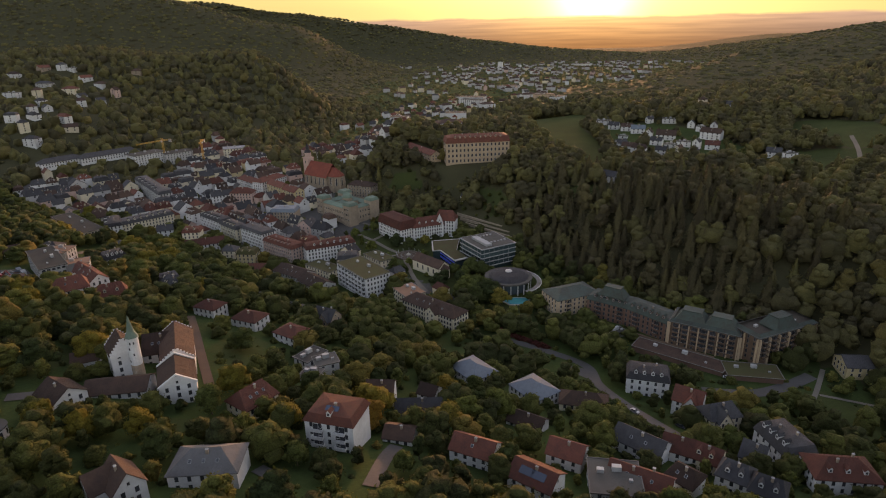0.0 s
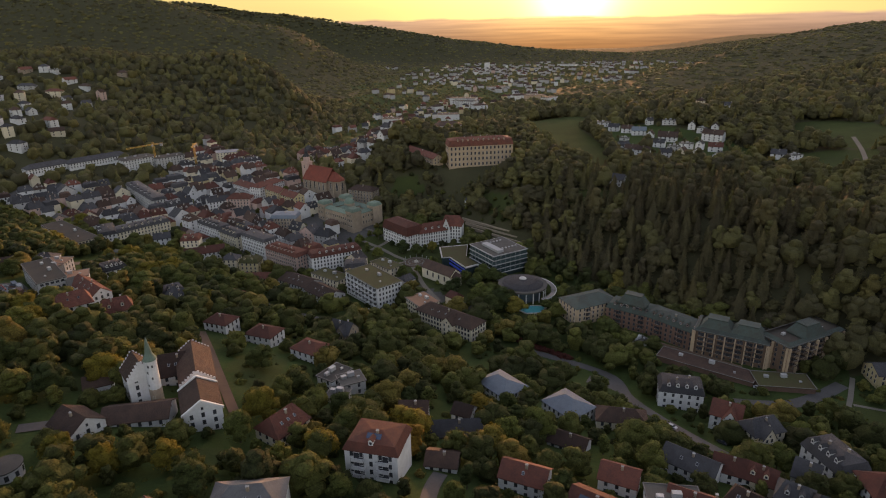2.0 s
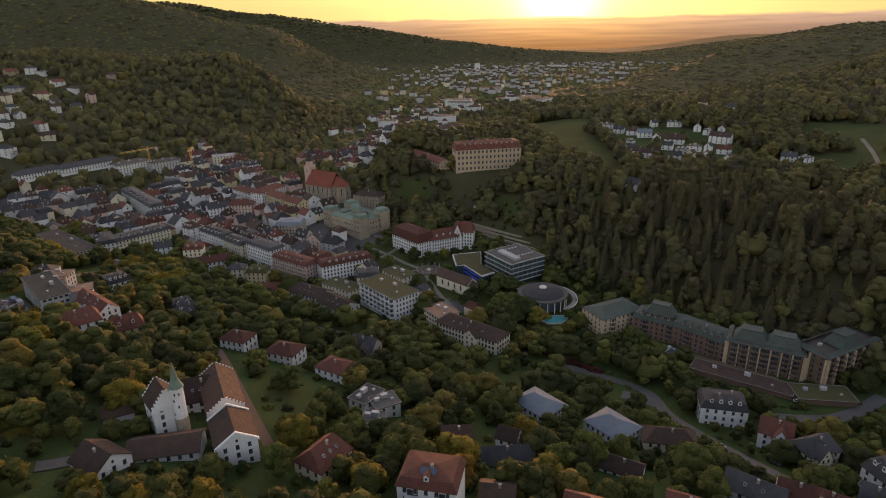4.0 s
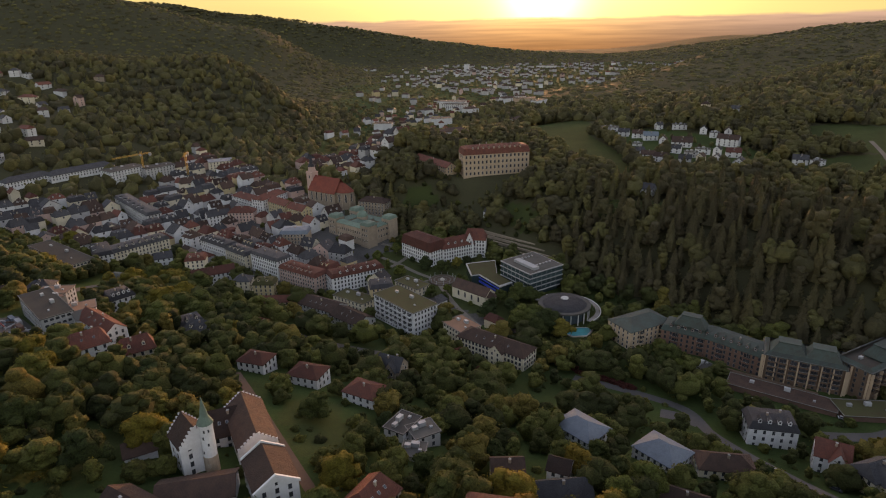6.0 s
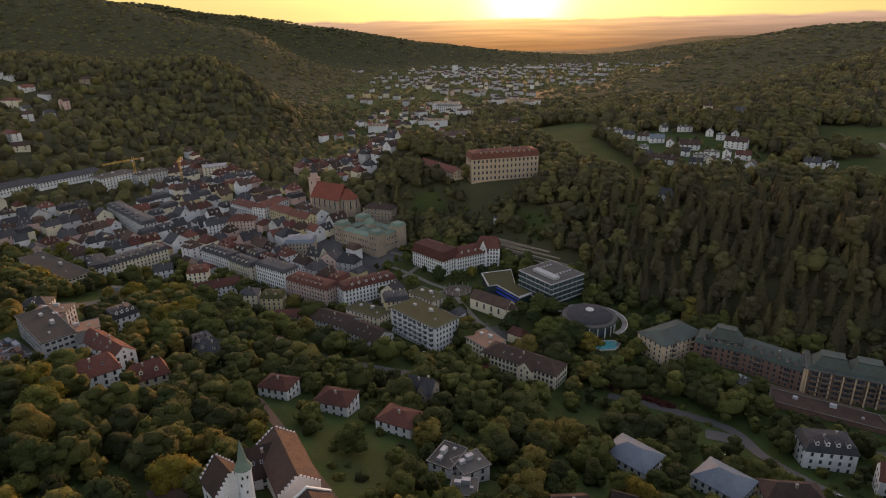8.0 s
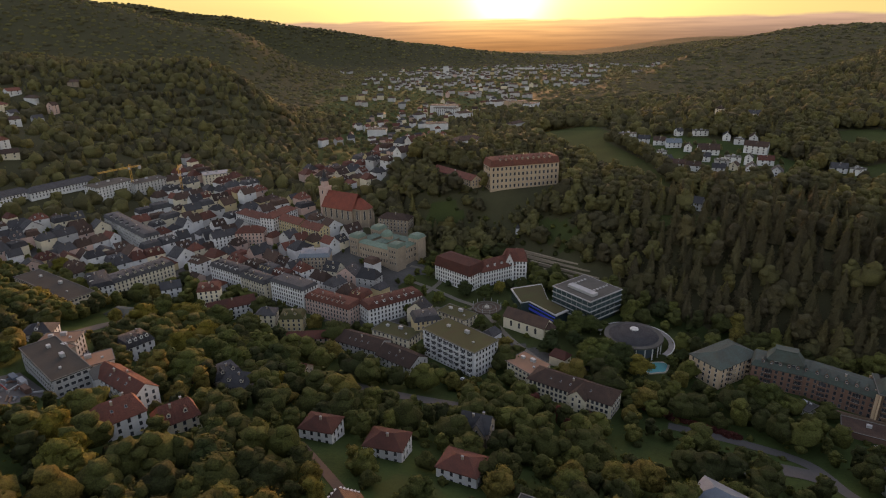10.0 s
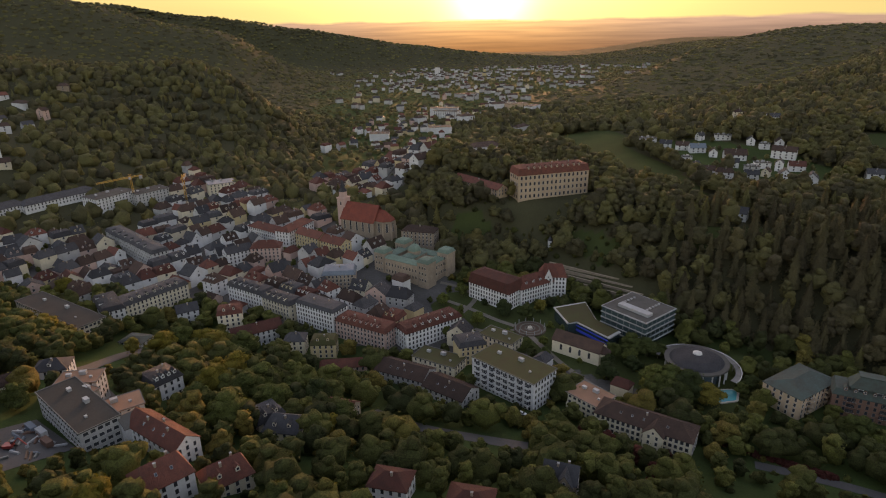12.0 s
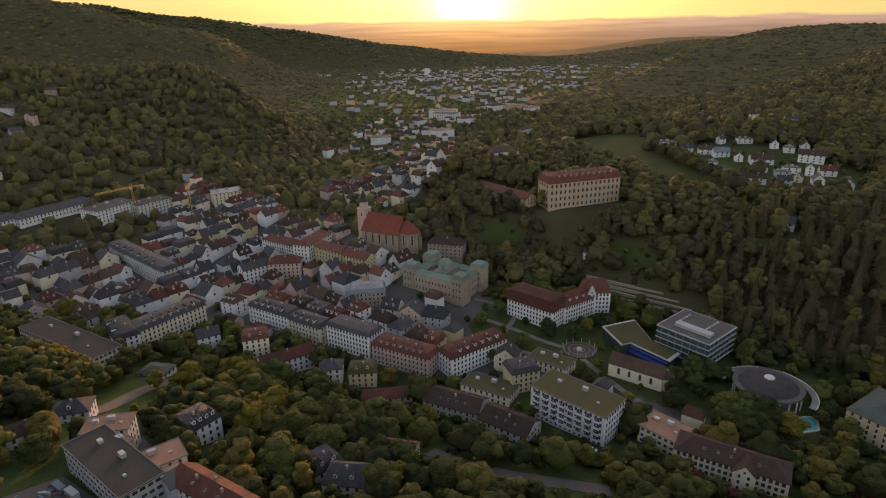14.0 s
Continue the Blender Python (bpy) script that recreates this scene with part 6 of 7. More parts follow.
def block_rows(rng, angle, pitch, box, detail, limit, where):
    """Old streets: rows of houses wall to wall, broken by cross lanes, each row bent a little."""
    count = 0
    ca, sa = math.cos(radians(angle)), math.sin(radians(angle))
    x0, x1, y0, y1 = box
    cx, cy = (x0 + x1) / 2, (y0 + y1) / 2
    v, k = -420.0, 0
    while v < 420:
        u = -480.0 + rng.uniform(0, 20)
        run = rng.uniform(45, 80)
        kinds = None
        while u < 480:
            L = rng.uniform(10, 18)
            if run <= 0 or kinds is None:
                u += 0.0 if kinds is None else rng.uniform(6, 11)
                run = rng.uniform(40, 85)
                kinds = rng.choice((("gable", "gable", "mansard"), ("mansard", "half"), ("gable", "half", "hip")))
            uu = u + L / 2
            bend = 9 * math.sin(uu / 95 + k) + 5 * math.sin(uu / 40 + 2 * k)
            slope = math.degrees(math.atan(9 / 95 * math.cos(uu / 95 + k) + 5 / 40 * math.cos(uu / 40 + 2 * k)))
            vv = v + bend
            x, y = cx + ca * uu - sa * vv, cy + sa * uu + ca * vv
            u, run = u + L, run - L
            W = rng.uniform(10.5, 13)
            if not (x0 < x < x1 and y0 < y < y1 and in_town(x, y)) or count >= limit:
                continue
            tight = [taken(x + ca * a * L - sa * b * W, y + sa * a * L + ca * b * W, -0.6) for a, b in ((0, 0), (-0.45, -0.45), (0.45, -0.45), (0.45, 0.45), (-0.45, 0.45))]
            mine = [q for q, t in enumerate(tight) if t]
            if mine:
                continue
            wall = rng.choice(("white", "white", "white", "white", "cream", "cream", "grey", "grey", "grey", "pink", "yellow"))
            tile = rng.choice(("red", "red", "red", "brown", "brown", "brown", "slate", "slate", "slate", "slate"))
            roof = rng.choice(kinds)
            words = {"red": "red tiled", "brown": "brown tiled", "slate": "dark slate"}[tile]
            shape = {"gable": "pitched", "half": "half-hipped", "hip": "hipped", "mansard": "mansard"}[roof]
            cross = roof in ("gable", "half") and rng.random() < 0.25
            house(x, y, angle + slope + (90 if cross else 0), (W + 1) if cross else L, L if cross else W, rng.choice((3, 3, 3, 4)) if detail > 1 else rng.choice((2, 3, 3)), roof, rng.uniform(4.6, 6.4), wall, tile,
                  f"{wall} town house, {words} {shape} roof, {where}", name="town_house", group="old town houses", chimneys=1, dormers=rng.choice((0, 2, 3) if detail > 1 else (0, 0, 2)) if not cross else 0, skylights=rng.choice((0, 0, 1)),
                  gap=4.6 if detail > 1 else 8.6, win=(1.4, 1.9) if detail > 1 else (1.7, 2.0), lean=0.28 if detail > 1 else 0.64, o=0.25, first=1 if detail > 1 else 2)
            count += 1
        v, k = v + (pitch if k % 2 else 13.2), k + 1
    return count


town = random.Random(11)
built = [
    block_rows(town, -43, 20.5, (-440, 30, 380, 575), 2, 110, "in the old town"),
    block_rows(town, 40, 19.5, (-470, 60, 575, 900), 1, 170, "near the church"),
    infill(9000, (-460, 60, 380, 900), in_town, 15, (9, 11), (2, 3), town, "back_house", "in a courtyard", 0, 30, (-43, 47), group="old town houses"),
    infill(3000, (-130, 190, 1000, 1520), lambda x, y: in_valley(x, y) and bell(x, y, 20, 1270, 110, 170, -15) > 0.35, 19, (9, 14), (2, 3), town, "valley_house", "down the valley", 0, 65, (0, 90, 40), group="valley houses"),
    infill(16000, (-400, 1700, 900, 3200), lambda x, y: in_valley(x, y) and noise.noise((x * 0.008, y * 0.005, 3.0)) + 0.55 * (bell(x, y, 390, 1720, 190, 280) + bell(x, y, 20, 1300, 90, 190) + bell(x, y, 270, 2650, 200, 380)) > 0.22, 17, (10, 20), (2, 4), town, "valley_house", "far down the valley", 0, 85, (0, 90, 40), group="valley houses"),
]


def far_houses(rng, spots):
    """The many small houses farthest down the valley, joined."""
    s = Shape()
    for x, y in spots:
        z, a, L, W, H = ground_z(x, y), rng.uniform(0, 3.14), rng.uniform(5, 10), rng.uniform(4.5, 6.5), rng.uniform(6, 11)
        c, d = math.cos(a), math.sin(a)
        at = lambda u, v, h: (x + c * u - d * v, y + d * u + c * v, z + h)
        ring = ((-L, -W), (L, -W), (L, W), (-L, W))
        s.solid([at(u, v, -2) for u, v in ring], [at(u, v, H) for u, v in ring], 0)
        low = [at(u * 1.05, v * 1.08, H) for u, v in ring]
        r0, r1 = at(-L * 0.6, 0, H + 4), at(L * 0.6, 0, H + 4)
        s.face([low[0], low[1], r1, r0], 1), s.face([low[1], low[2], r1], 1), s.face([low[2], low[3], r0, r1], 1), s.face([low[3], low[0], r0], 1)
        PLOTS.append((x, y, c, d, L, W))
    # haze over the pale walls is put into their grey colour
    tagged(new("far_houses", s.mesh("far_houses", [WALLS["grey"], ROOFS["brown"]])), "many small pale houses far down the valley", "houses", kind="stuff")


far_houses(town, scatter(town, 9000, (-300, 1500, 1500, 3290), lambda x, y: in_valley(x, y) and not taken(x, y, 7) and noise.noise((x * 0.008, y * 0.005, 3.0)) + 0.55 * (bell(x, y, 390, 1720, 190, 280) + bell(x, y, 270, 2650, 200, 380) + bell(x, y, 900, 3150, 250, 250)) > 0.18, 17)[:280])


# ---- trees ----
def crown_lobes(rng, count, kind):
    """Rounded masses of a crown of unit height: centre, radius, stretch."""
    slim = kind == "slim"
    lobes = [(Vector((0, 0, 0.50 if count > 1 else 0.46)), 0.31 if not slim else 0.17, 1.15 if count > 1 and not slim else 1.5 if not slim else 1.9)]
    for i in range(count):
        a, h = i * 2.4 + rng.uniform(-0.5, 0.5), rng.uniform(0.28, 0.80)
        r = 0.31 * math.sin(math.pi * min(0.95, h * 0.9 + 0.12)) * rng.uniform(0.75, 1.1) * (0.5 if slim else 1.0)
        lobes.append((Vector((math.cos(a) * r, math.sin(a) * r, h)), rng.uniform(0.11, 0.18) * (0.75 if slim else 1.0), 1.0))
    if count > 1:
        lobes.append((Vector((rng.uniform(-0.05, 0.05), rng.uniform(-0.05, 0.05), 0.83)), 0.15, 1.0))
    return lobes


def shell(rng, centre, r, tall, cuts, low=-0.45):
    """Faces of one uneven leafy mass, open below: four corners and their soft normals each."""
    made, out = {}, []
    for axis in range(3):
        for side in (-1, 1):
            if axis == 2 and side < 0:
                continue
            for i in range(cuts):
                for j in range(cuts):
                    quad = []
                    for p, q in ((i, j), (i + 1, j), (i + 1, j + 1), (i, j + 1)):
                        w = [2 * p / cuts - 1, 2 * q / cuts - 1]
                        w.insert(axis, side)
                        n = Vector(w).normalized()
                        k = (round(n.x, 3), round(n.y, 3), round(n.z, 3))
                        if k not in made:
                            d = r * rng.uniform(0.70, 1.22)
                            made[k] = centre + Vector((n.x, n.y, n.z * tall)) * d
                        quad.append((made[k], n))
                    mid = sum((n for _, n in quad), Vector()).normalized()
                    if mid.z > low:
                        flat = (quad[2][0] - quad[0][0]).cross(quad[3][0] - quad[1][0]).normalized()
                        if flat.dot(mid) < 0:
                            quad.reverse()
                            flat = -flat
                        out += [(p, (n * 0.8 + flat * 0.35).normalized()) for p, n in quad]
    return out


def crown_arrays(seed, count, kind, size, lobes=9, cuts=2):
    """Corners (4 a face) of a crown of unit height, and soft normals: uneven masses, feathered by leaf clumps on their skin."""
    rng = random.Random(seed)
    out, skin = [], []
    if kind == "cone":
        rows = 6
        for k in range(rows):
            z0, z1 = 0.06 + 0.80 * k / rows, 0.06 + 0.80 * (k + 1) / rows + 0.14
            r0 = 0.23 * (1 - 0.84 * k / rows)
            for i in range(7):
                a0, a1 = 6.283 * i / 7 + k, 6.283 * (i + 1) / 7 + k
                w0, w1 = r0 * (0.75 + 0.5 * ((i * 37 + k * 11) % 7) / 7), r0 * (0.75 + 0.5 * (((i + 1) % 7 * 37 + k * 11) % 7) / 7)
                n = Vector((math.cos((a0 + a1) / 2), math.sin((a0 + a1) / 2), 0.45)).normalized()
                tip = Vector((0, 0, z1))
                out += [(p, n) for p in (Vector((math.cos(a0) * w0, math.sin(a0) * w0, z0)), Vector((math.cos(a1) * w1, math.sin(a1) * w1, z0)), tip, tip + Vector((math.cos(a0), math.sin(a0), -3)) * 0.01)]
        for i in range(count):
            h, a = rng.random() ** 0.75, rng.random() * 6.283
            r = 0.25 * (1 - h) * (0.75 + 0.5 * ((h * 9) % 1)) + 0.008
            skin.append((Vector((math.cos(a) * r, math.sin(a) * r, 0.08 + 0.90 * h)), Vector((math.cos(a), math.sin(a), 0.6)).normalized()))
    else:
        masses = crown_lobes(rng, lobes, kind)
        for c, r, tall in masses:
            out += shell(rng, c, r, tall, cuts, -0.45 if lobes > 2 or (lobes and r > 0.25) else -0.1)
        for c, r, tall in rng.choices(masses, [r * r for _, r, _ in masses], k=count):
            n = Vector((rng.gauss(0, 1), rng.gauss(0, 1), rng.gauss(0.35, 1))).normalized()
            skin.append((c + Vector((n.x, n.y, n.z * tall)) * r * rng.uniform(0.92, 1.28), n))
    v, soft_n = [p for p, _ in out], [n for _, n in out]
    for q, o in skin:
        n = (o + Vector([rng.uniform(-0.8, 0.8) for _ in range(3)])).normalized()
        t = Matrix.Rotation(rng.random() * 6.283, 3, n) @ n.orthogonal().normalized()
        b = n.cross(t)
        s1, s2 = size * rng.uniform(0.6, 1.3), size * rng.uniform(0.5, 1.0)
        v += [q - t * s1 - b * s2 * 0.6, q + t * s1 * 0.4 - b * s2, q + t * s1 + b * s2 * 0.5, q - t * s1 * 0.5 + b * s2]
        soft_n += [(o * 0.5 + n * 0.6).normalized()] * 4
    return np.array([tuple(p) for p in v]), np.array([tuple(p) for p in soft_n])


def quads_mesh(name, arrays, material, tint=None):
    verts, normals = arrays
    me = bpy.data.meshes.new(name)
    k = len(verts) // 4
    me.vertices.add(4 * k), me.loops.add(4 * k), me.polygons.add(k)
    me.vertices.foreach_set("co", verts.astype(np.float32).ravel())
    me.loops.foreach_set("vertex_index", np.arange(4 * k, dtype=np.int32))
    me.polygons.foreach_set("loop_start", np.arange(0, 4 * k, 4, dtype=np.int32))
    me.polygons.foreach_set("loop_total", np.full(k, 4, dtype=np.int32))
    me.materials.append(material)
    if tint is not None:
        me.attributes.new("tint", "FLOAT", "POINT").data.foreach_set("value", tint.astype(np.float32))
    me.update()
    me.normals_split_custom_set_from_vertices(normals.tolist())
    return me


def trunk_mesh(seed, spread):
    """A tapered trunk with limbs, unit height of tree."""
    rng = random.Random(seed)
    s = Shape()
    s.solid([(0.022 * math.cos(a), 0.022 * math.sin(a), -0.06) for a in (0, 1.05, 2.1, 3.14, 4.19, 5.24)], [(0.009 * math.cos(a), 0.009 * math.sin(a), 0.62) for a in (0, 1.05, 2.1, 3.14, 4.19, 5.24)])
    for i in range(5):
        a, h = rng.random() * 6.283, rng.uniform(0.2, 0.5)
        e = Vector((math.cos(a) * spread, math.sin(a) * spread, h + rng.uniform(0.15, 0.3)))
        s.solid([(0.008 * math.cos(q), 0.008 * math.sin(q), h) for q in (0, 2.1, 4.2)], [(e.x + 0.003 * math.cos(q), e.y + 0.003 * math.sin(q), e.z) for q in (0, 2.1, 4.2)])
    return s.mesh("trunk", [BARK])


TREES = []
for i in range(8):
    TREES.append((trunk_mesh(i, 0.2), quads_mesh("crown", crown_arrays(100 + i, 820, "broad", 0.022, 9, 3), LEAF)))
GOLDEN = [(trunk_mesh(60 + i, 0.2), quads_mesh("crown", crown_arrays(160 + i, 820, "broad", 0.022, 9, 3), GOLD)) for i in range(3)]
SLIM = [(trunk_mesh(40 + i, 0.1), quads_mesh("crown", crown_arrays(140 + i, 420, "slim", 0.018, 9), LEAF)) for i in range(3)]


def clear_height(x, y, height):
    """Trees that would hide a house from the camera's mean place are kept low."""
    d = Vector((x + 85, y - 85)).normalized()
    for k in (3, 6, 9, 12, 15, 19, 24, 30):
        if taken(x + d.x * k, y + d.y * k, -1.0):
            return min(height, 1.5 + 0.43 * k)
    return height


def tree(x, y, height, rng, slim=False, wide=1.0, gold=False):
    trunk, crown = rng.choice(SLIM if slim else GOLDEN if gold else TREES)
    t = new("tree", trunk)
    tagged(t, "slender green tree with dense foliage" if slim else "broad tree with golden autumn leaves" if gold else "broad leafy green tree in a garden", "tree", "garden trees")
    w = height * wide * rng.uniform(0.85, 1.15)
    t.matrix_basis = Matrix.LocRotScale((x, y, ground_z(x, y) - 0.2), Euler((0, 0, rng.random() * 6.283)), (w, w, height))
    c = new("crown", crown)
    c.parent = t


def forest(name, label, spots, kinds, count, size, material, rng, tall, per=1.0, low=True, sink=0.0, lobes=4, cuts=2):
    """A wood that nobody could count: crowns of leaf clumps, joined."""
    models = [crown_arrays(200 + i, count, k, size, lobes, cuts) for i, k in enumerate(kinds)]
    chunks, bent, tints = [], [], []
    for x, y in spots:
        m, nn = rng.choice(models)
        h = clear_height(x, y, rng.uniform(*tall)) if low else rng.uniform(*tall)
        a = rng.random() * 6.283
        w = h * rng.uniform(0.85, 1.25) * per
        c, s = math.cos(a) * w, math.sin(a) * w
        z = ground_z(x, y) - 0.8 - sink * h - (4.0 if y > 1600 else 0.0)
        chunks.append(np.stack([m[:, 0] * c - m[:, 1] * s + x, m[:, 0] * s + m[:, 1] * c + y, m[:, 2] * h + z], 1))
        bent.append(np.stack([nn[:, 0] * math.cos(a) - nn[:, 1] * math.sin(a), nn[:, 0] * math.sin(a) + nn[:, 1] * math.cos(a), nn[:, 2]], 1))
        tints.append(np.full(len(m), rng.random()))
    if chunks:
        tagged(new(name, quads_mesh(name, (np.concatenate(chunks), np.concatenate(bent)), material, np.concatenate(tints))), label, "trees", kind="stuff")


rng = random.Random(5)


near_wood = lambda x, y: in_wood(x, y) and not taken(x, y, 4) and seen(x, y)
spots = scatter(rng, 24000, (-80, 480, 150, 800), near_wood, 6.6)
conifer = [p for p in spots if bell(p[0], p[1], 160, 430, 100, 100) > 0.7 * rng.random() + 0.38]
broad = [p for p in spots if p not in set(conifer)]
forest("conifer_wood", "dark dense conifer wood on the slope", conifer, ["cone", "cone", "cone", "slim"], 170, 0.026, NEEDLES, rng, (16, 28), lobes=6)
forest("broadleaf_wood", "mixed green broadleaf wood on the hillside", broad, ["broad"] * 5 + ["slim", "cone"], 40, 0.036, WOODS, rng, (11, 22), 1.15, lobes=3)
mid = scatter(rng, 26000, (-1100, 1500, 480, 1500), lambda x, y: in_wood(x, y) and not taken(x, y, 4) and seen(x, y) and not (-80 < x < 480 and y < 800) and not lee(x, y), 10.5)
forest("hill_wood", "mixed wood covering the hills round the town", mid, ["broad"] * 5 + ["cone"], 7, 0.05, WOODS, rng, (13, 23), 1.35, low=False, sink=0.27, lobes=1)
far = scatter(rng, 110000, (-2900, 3300, 1500, 4300), lambda x, y: in_wood(x, y) and seen(x, y) and not lee(x, y), 18.5)
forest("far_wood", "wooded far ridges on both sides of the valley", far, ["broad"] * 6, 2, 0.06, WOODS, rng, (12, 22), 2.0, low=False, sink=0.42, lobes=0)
garden = scatter(rng, 26000, (-620, 330, 60, 620), lambda x, y: not taken(x, y, 3.2) and not in_wood(x, y) and not in_meadow(x, y) and not in_town(x, y) and not in_wood(x, y) and seen(x, y), 7.9)
garden += scatter(rng, 5000, (-640, -300, 330, 760), lambda x, y: not taken(x, y, 3.2) and not in_wood(x, y) and not in_town(x, y) and seen(x, y), 7.9)
garden.sort(key=lambda p: p[1])
single = [p for i, p in enumerate(garden) if i % 4 == 0 and p[0] > -300][:215]
rest = [p for p in garden if p not in set(single)]
for x, y, h, gold in ((16.8, 394, 17, 0), (-349, 583, 17, 1), (-250, 474, 14, 1), (-200, 417, 10, 0), (-153, 356, 13, 1), (-214, 430, 14, 1), (-266, 464, 12, 0), (-177, 431, 13, 0), (-322, 490, 12, 1), (-40, 499, 11, 0), (1, 420, 10, 0)):
    tree(x, y, h, rng, False, 1.15, bool(gold))
for x, y, h, gold in ((-84, 476, 9, 0), (-27, 453, 7, 0), (-182, 390, 13, 1), (-167, 295, 15, 0), (-28, 189, 12, 1), (-118, 165, 12, 1), (-102, 170, 11, 1), (15, 223, 10, 0), (-57, 182, 12, 1), (88, 337, 16, 0), (89, 330, 11, 0), (-212, 285, 14, 1)):
    tree(x, y, h, rng, False, 1.1, bool(gold))
for x, y in scatter(rng, 700, (-90, 90, 375, 545), lambda x, y: (in_park(x, y) or bell(x, y, 70, 400, 25, 25) > 0.4) and not taken(x, y, 2.5), 12.0)[:38]:
    tree(x, y, clear_height(x, y, rng.uniform(6, 13)), rng, rng.random() < 0.3, 1.1)
# the great old trees between the gardens and the town
for x, y, h, gold in ((-250, 462, 17, 1), (-243, 480, 16, 0), (-222, 463, 19, 0), (-207, 470, 17, 0), (-211, 404, 18, 1), (-194, 398, 19, 0), (-212, 380, 17, 0), (-196, 368, 18, 0), (-189, 413, 18, 0), (-180, 385, 17, 0), (-172, 402, 16, 0), (-323, 492, 17, 1), (-333, 470, 16, 0), (-286, 384, 13, 0),
                      (-222, 295, 17, 1), (-210, 275, 16, 0), (-165, 278, 15, 0), (-149, 228, 14, 1), (-228, 428, 18, 0), (-203, 427, 19, 1), (-28, 200, 14, 1), (-96, 258, 12, 0), (-160, 395, 17, 0), (-150, 372, 15, 0), (-230, 480, 15, 1), (23, 392, 17, 0), (33, 384, 13, 0), (8, 430, 11, 0), (22, 434, 13, 0), (29, 429, 12, 0), (36, 427, 9, 0), (16, 424, 10, 0), (16, 398, 13, 0), (30, 388, 16, 0), (38, 379, 13, 0), (14, 386, 16, 0), (22, 379, 15, 0), (29, 399, 12, 0), (60, 384, 8, 0), (68, 388, 9, 0)):
    tree(x, y, h, rng, False, 1.3, bool(gold))
for x, y in single:
    h = clear_height(x, y, rng.uniform(8, 15.5))
    tree(x, y, h, rng, h > 8 and rng.random() < 0.15, 1.1, rng.random() < 0.07)
close = [p for p in rest if math.hypot(p[0] + 60, p[1] - 80) < 215]
forest("garden_trees", "dense garden trees and shrubs on the near hill", close, ["broad"] * 6 + ["slim"], 190, 0.027, GARDEN, rng, (6.5, 15.5), 1.35, lobes=5)
forest("garden_trees", "dense garden trees and shrubs towards the town", [p for p in rest if p not in set(close)], ["broad"] * 5 + ["slim"], 22, 0.036, GARDEN, rng, (8, 18), 1.35, lobes=3)
street = scatter(rng, 3000, (-420, 40, 380, 860), lambda x, y: in_town(x, y) and not taken(x, y, 2.5), 11.0)
forest("street_trees", "green street and courtyard trees in the old town", street, ["broad"] * 4, 60, 0.034, GARDEN, rng, (6, 11), 1.0)
valley = scatter(rng, 24000, (-500, 1400, 860, 3300), lambda x, y: in_valley(x, y) and not taken(x, y, 3), 12.5)
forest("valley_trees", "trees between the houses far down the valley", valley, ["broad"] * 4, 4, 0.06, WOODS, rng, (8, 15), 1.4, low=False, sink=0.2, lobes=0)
belt = [(84 + 6.5 * k + rng.uniform(-2, 2), 938 + 9 * (k % 3) + rng.uniform(-3, 3) - 1.1 * k) for k in range(30)]
forest("tree_belt", "tall trees along the far edge of the castle meadow", belt, ["broad"] * 4, 24, 0.045, WOODS, rng, (17, 25), 1.1, low=False, sink=0.1, lobes=3)
village = scatter(rng, 1500, (120, 420, 540, 880), lambda x, y: in_village(x, y) and not taken(x, y, 3), 11.0)
forest("village_trees", "trees and hedges between the village houses", village, ["broad"] * 4, 40, 0.036, WOODS, rng, (5, 10), 1.1)
ring = [(50 + r * math.cos(a), 408 + r * math.sin(a)) for a, r in ((radians(rng.uniform(150, 330)), rng.uniform(20, 33)) for _ in range(150))]
forest("garden_shrubs", "dark clipped shrubs round the baths", [p for p in ring if not taken(p[0], p[1], -1)], ["broad"] * 3, 40, 0.05, GARDEN, rng, (2.5, 5), 1.5, low=False, sink=0.15, lobes=1)
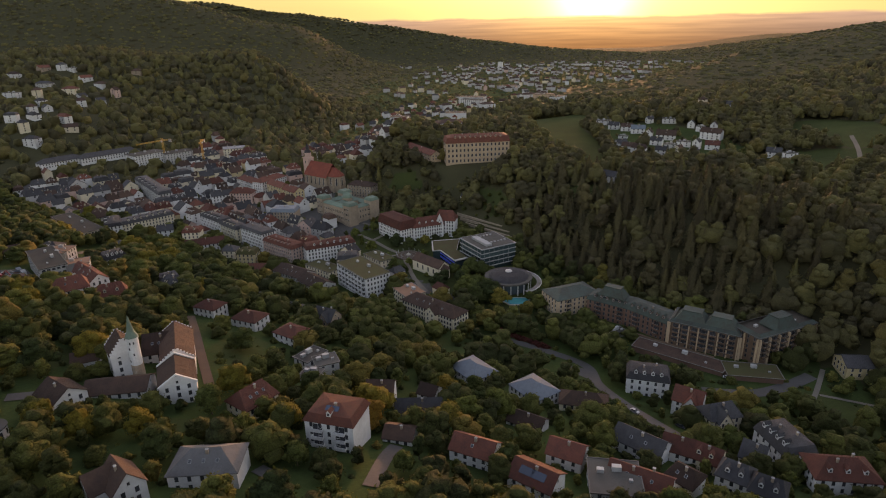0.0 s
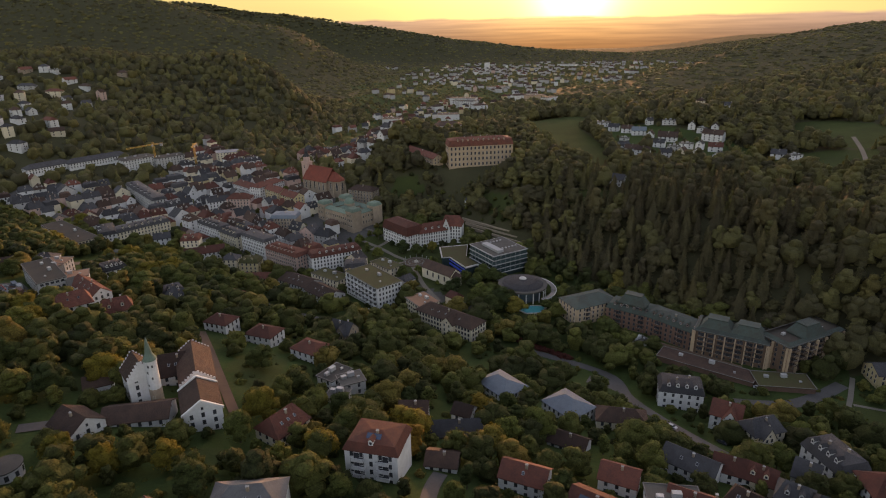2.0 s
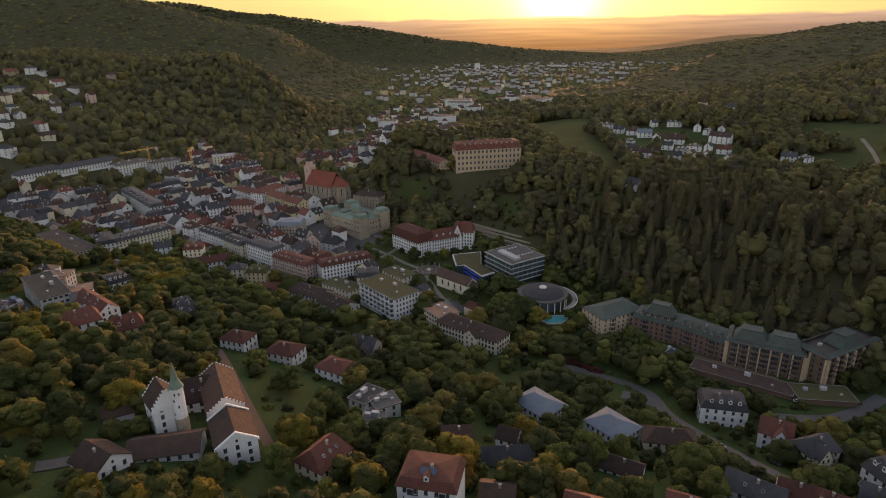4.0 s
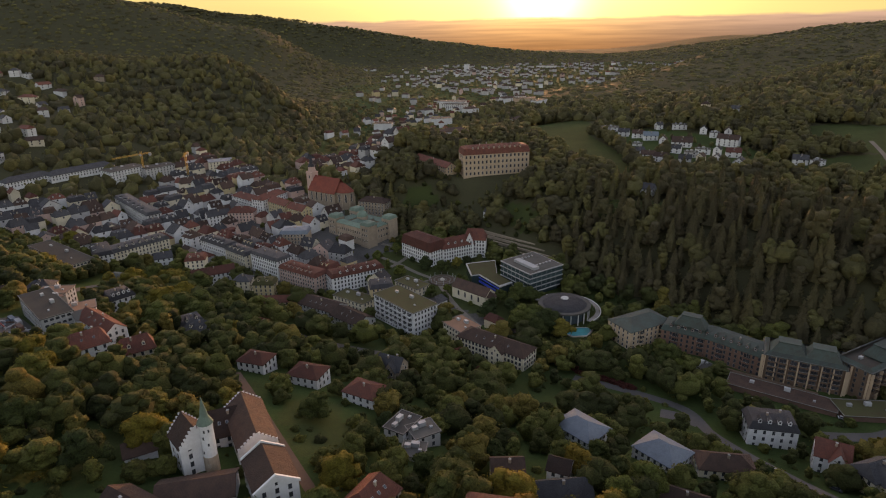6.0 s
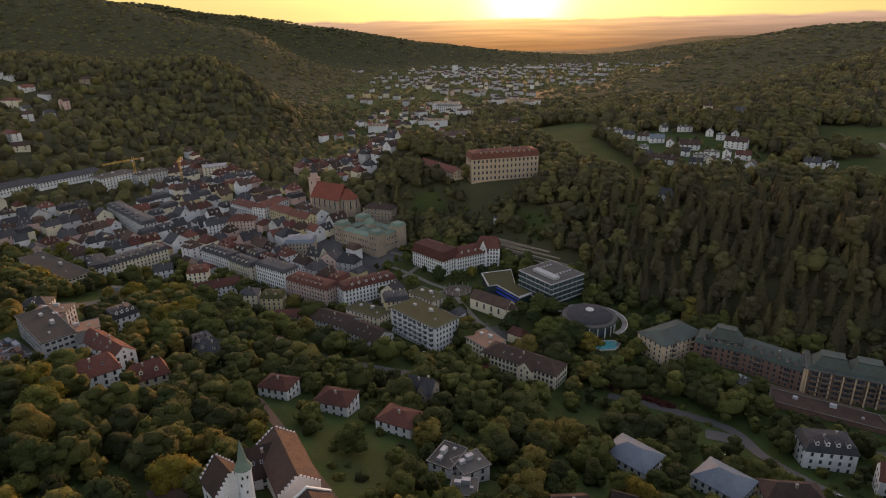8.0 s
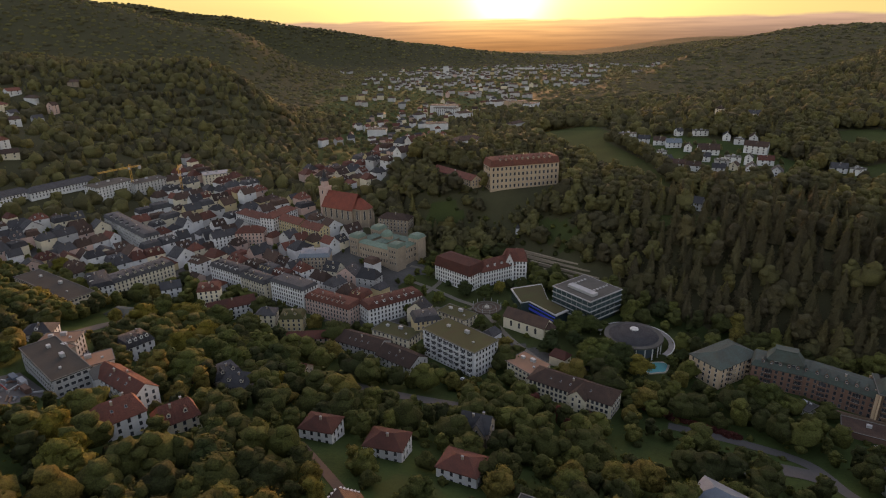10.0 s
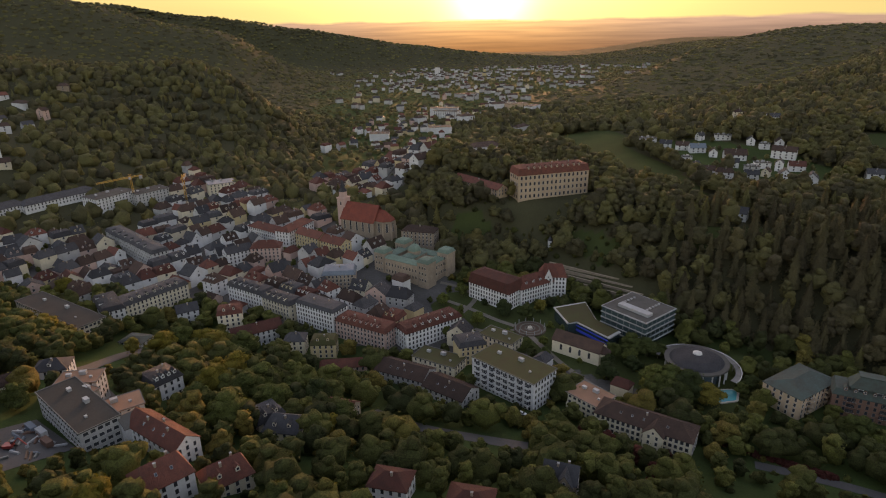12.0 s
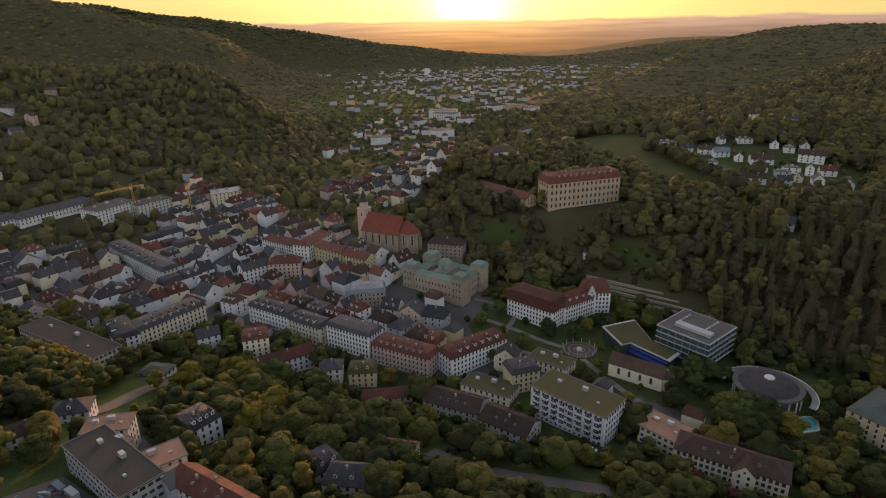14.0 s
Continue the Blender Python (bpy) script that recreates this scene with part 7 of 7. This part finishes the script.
rows = [(112 + k * 2.2 + rng.uniform(-0.5, 0.5) + j * 3.2, 331 - k * 1.75 - j * 3.8) for k in range(32) for j in range(4)]
forest("terrace_hedge", "dark hedges in rows on the hotel terraces", [p for p in rows if not taken(p[0], p[1], 0.3)], ["broad"] * 3, 30, 0.05, GARDEN, rng, (1.8, 3.2), 1.5, low=False, sink=0.15, lobes=1)
bushes = scatter(rng, 4000, (-260, 220, 110, 420), lambda x, y: not taken(x, y, 1.2) and not in_town(x, y) and not in_wood(x, y) and noise.noise((x * 0.06, y * 0.06, 7.0)) > 0.05, 4.6)
forest("garden_bushes", "low bushes and hedges over the hillside lawns", bushes, ["broad"] * 4, 26, 0.05, GARDEN, rng, (1.6, 4.2), 1.6, low=False, sink=0.15, lobes=1)
forest("copper_beech", "dark crimson copper beech trees between the villas", [(-37.2, 359.4), (-29.1, 351.0), (-19.6, 337.8), (-20.1, 322.8), (-5.0, 342.2)], ["broad"] * 3, 260, 0.022, CRIMSON, rng, (8, 12), 1.2, lobes=8)
forest("copper_hedge", "long crimson hedge along the lane", [(27.8 + (59.4 - 27.8) * k / 26 + rng.uniform(-1, 1), 347.0 + (318.4 - 347.0) * k / 26 + rng.uniform(-1, 1)) for k in range(27)], ["broad"] * 3, 60, 0.05, CRIMSON, rng, (3.5, 5), 1.5, low=False, sink=0.2, lobes=3)
slope = scatter(rng, 900, (-85, 85, 515, 650), lambda x, y: (bell(x, y, -36, 620, 34, 20) > 0.3 or bell(x, y, 44, 563, 20, 36, 30) > 0.4) and not taken(x, y, 1.5), 6.2)
forest("slope_bushes", "bushes and young trees on the grassy slope below the castle", slope, ["broad"] * 4, 30, 0.045, GARDEN, rng, (2.0, 6.5), 1.4, low=False, sink=0.15, lobes=2)
behind = scatter(rng, 1200, (-260, 130, -70, 60), lambda x, y: noise.noise((x * 0.03, y * 0.03, 2.0)) > -0.15, 13)
forest("hill_trees", "garden trees farther up the near hill", behind, ["broad"] * 4, 40, 0.036, GARDEN, rng, (7, 14), 1.3, low=False)
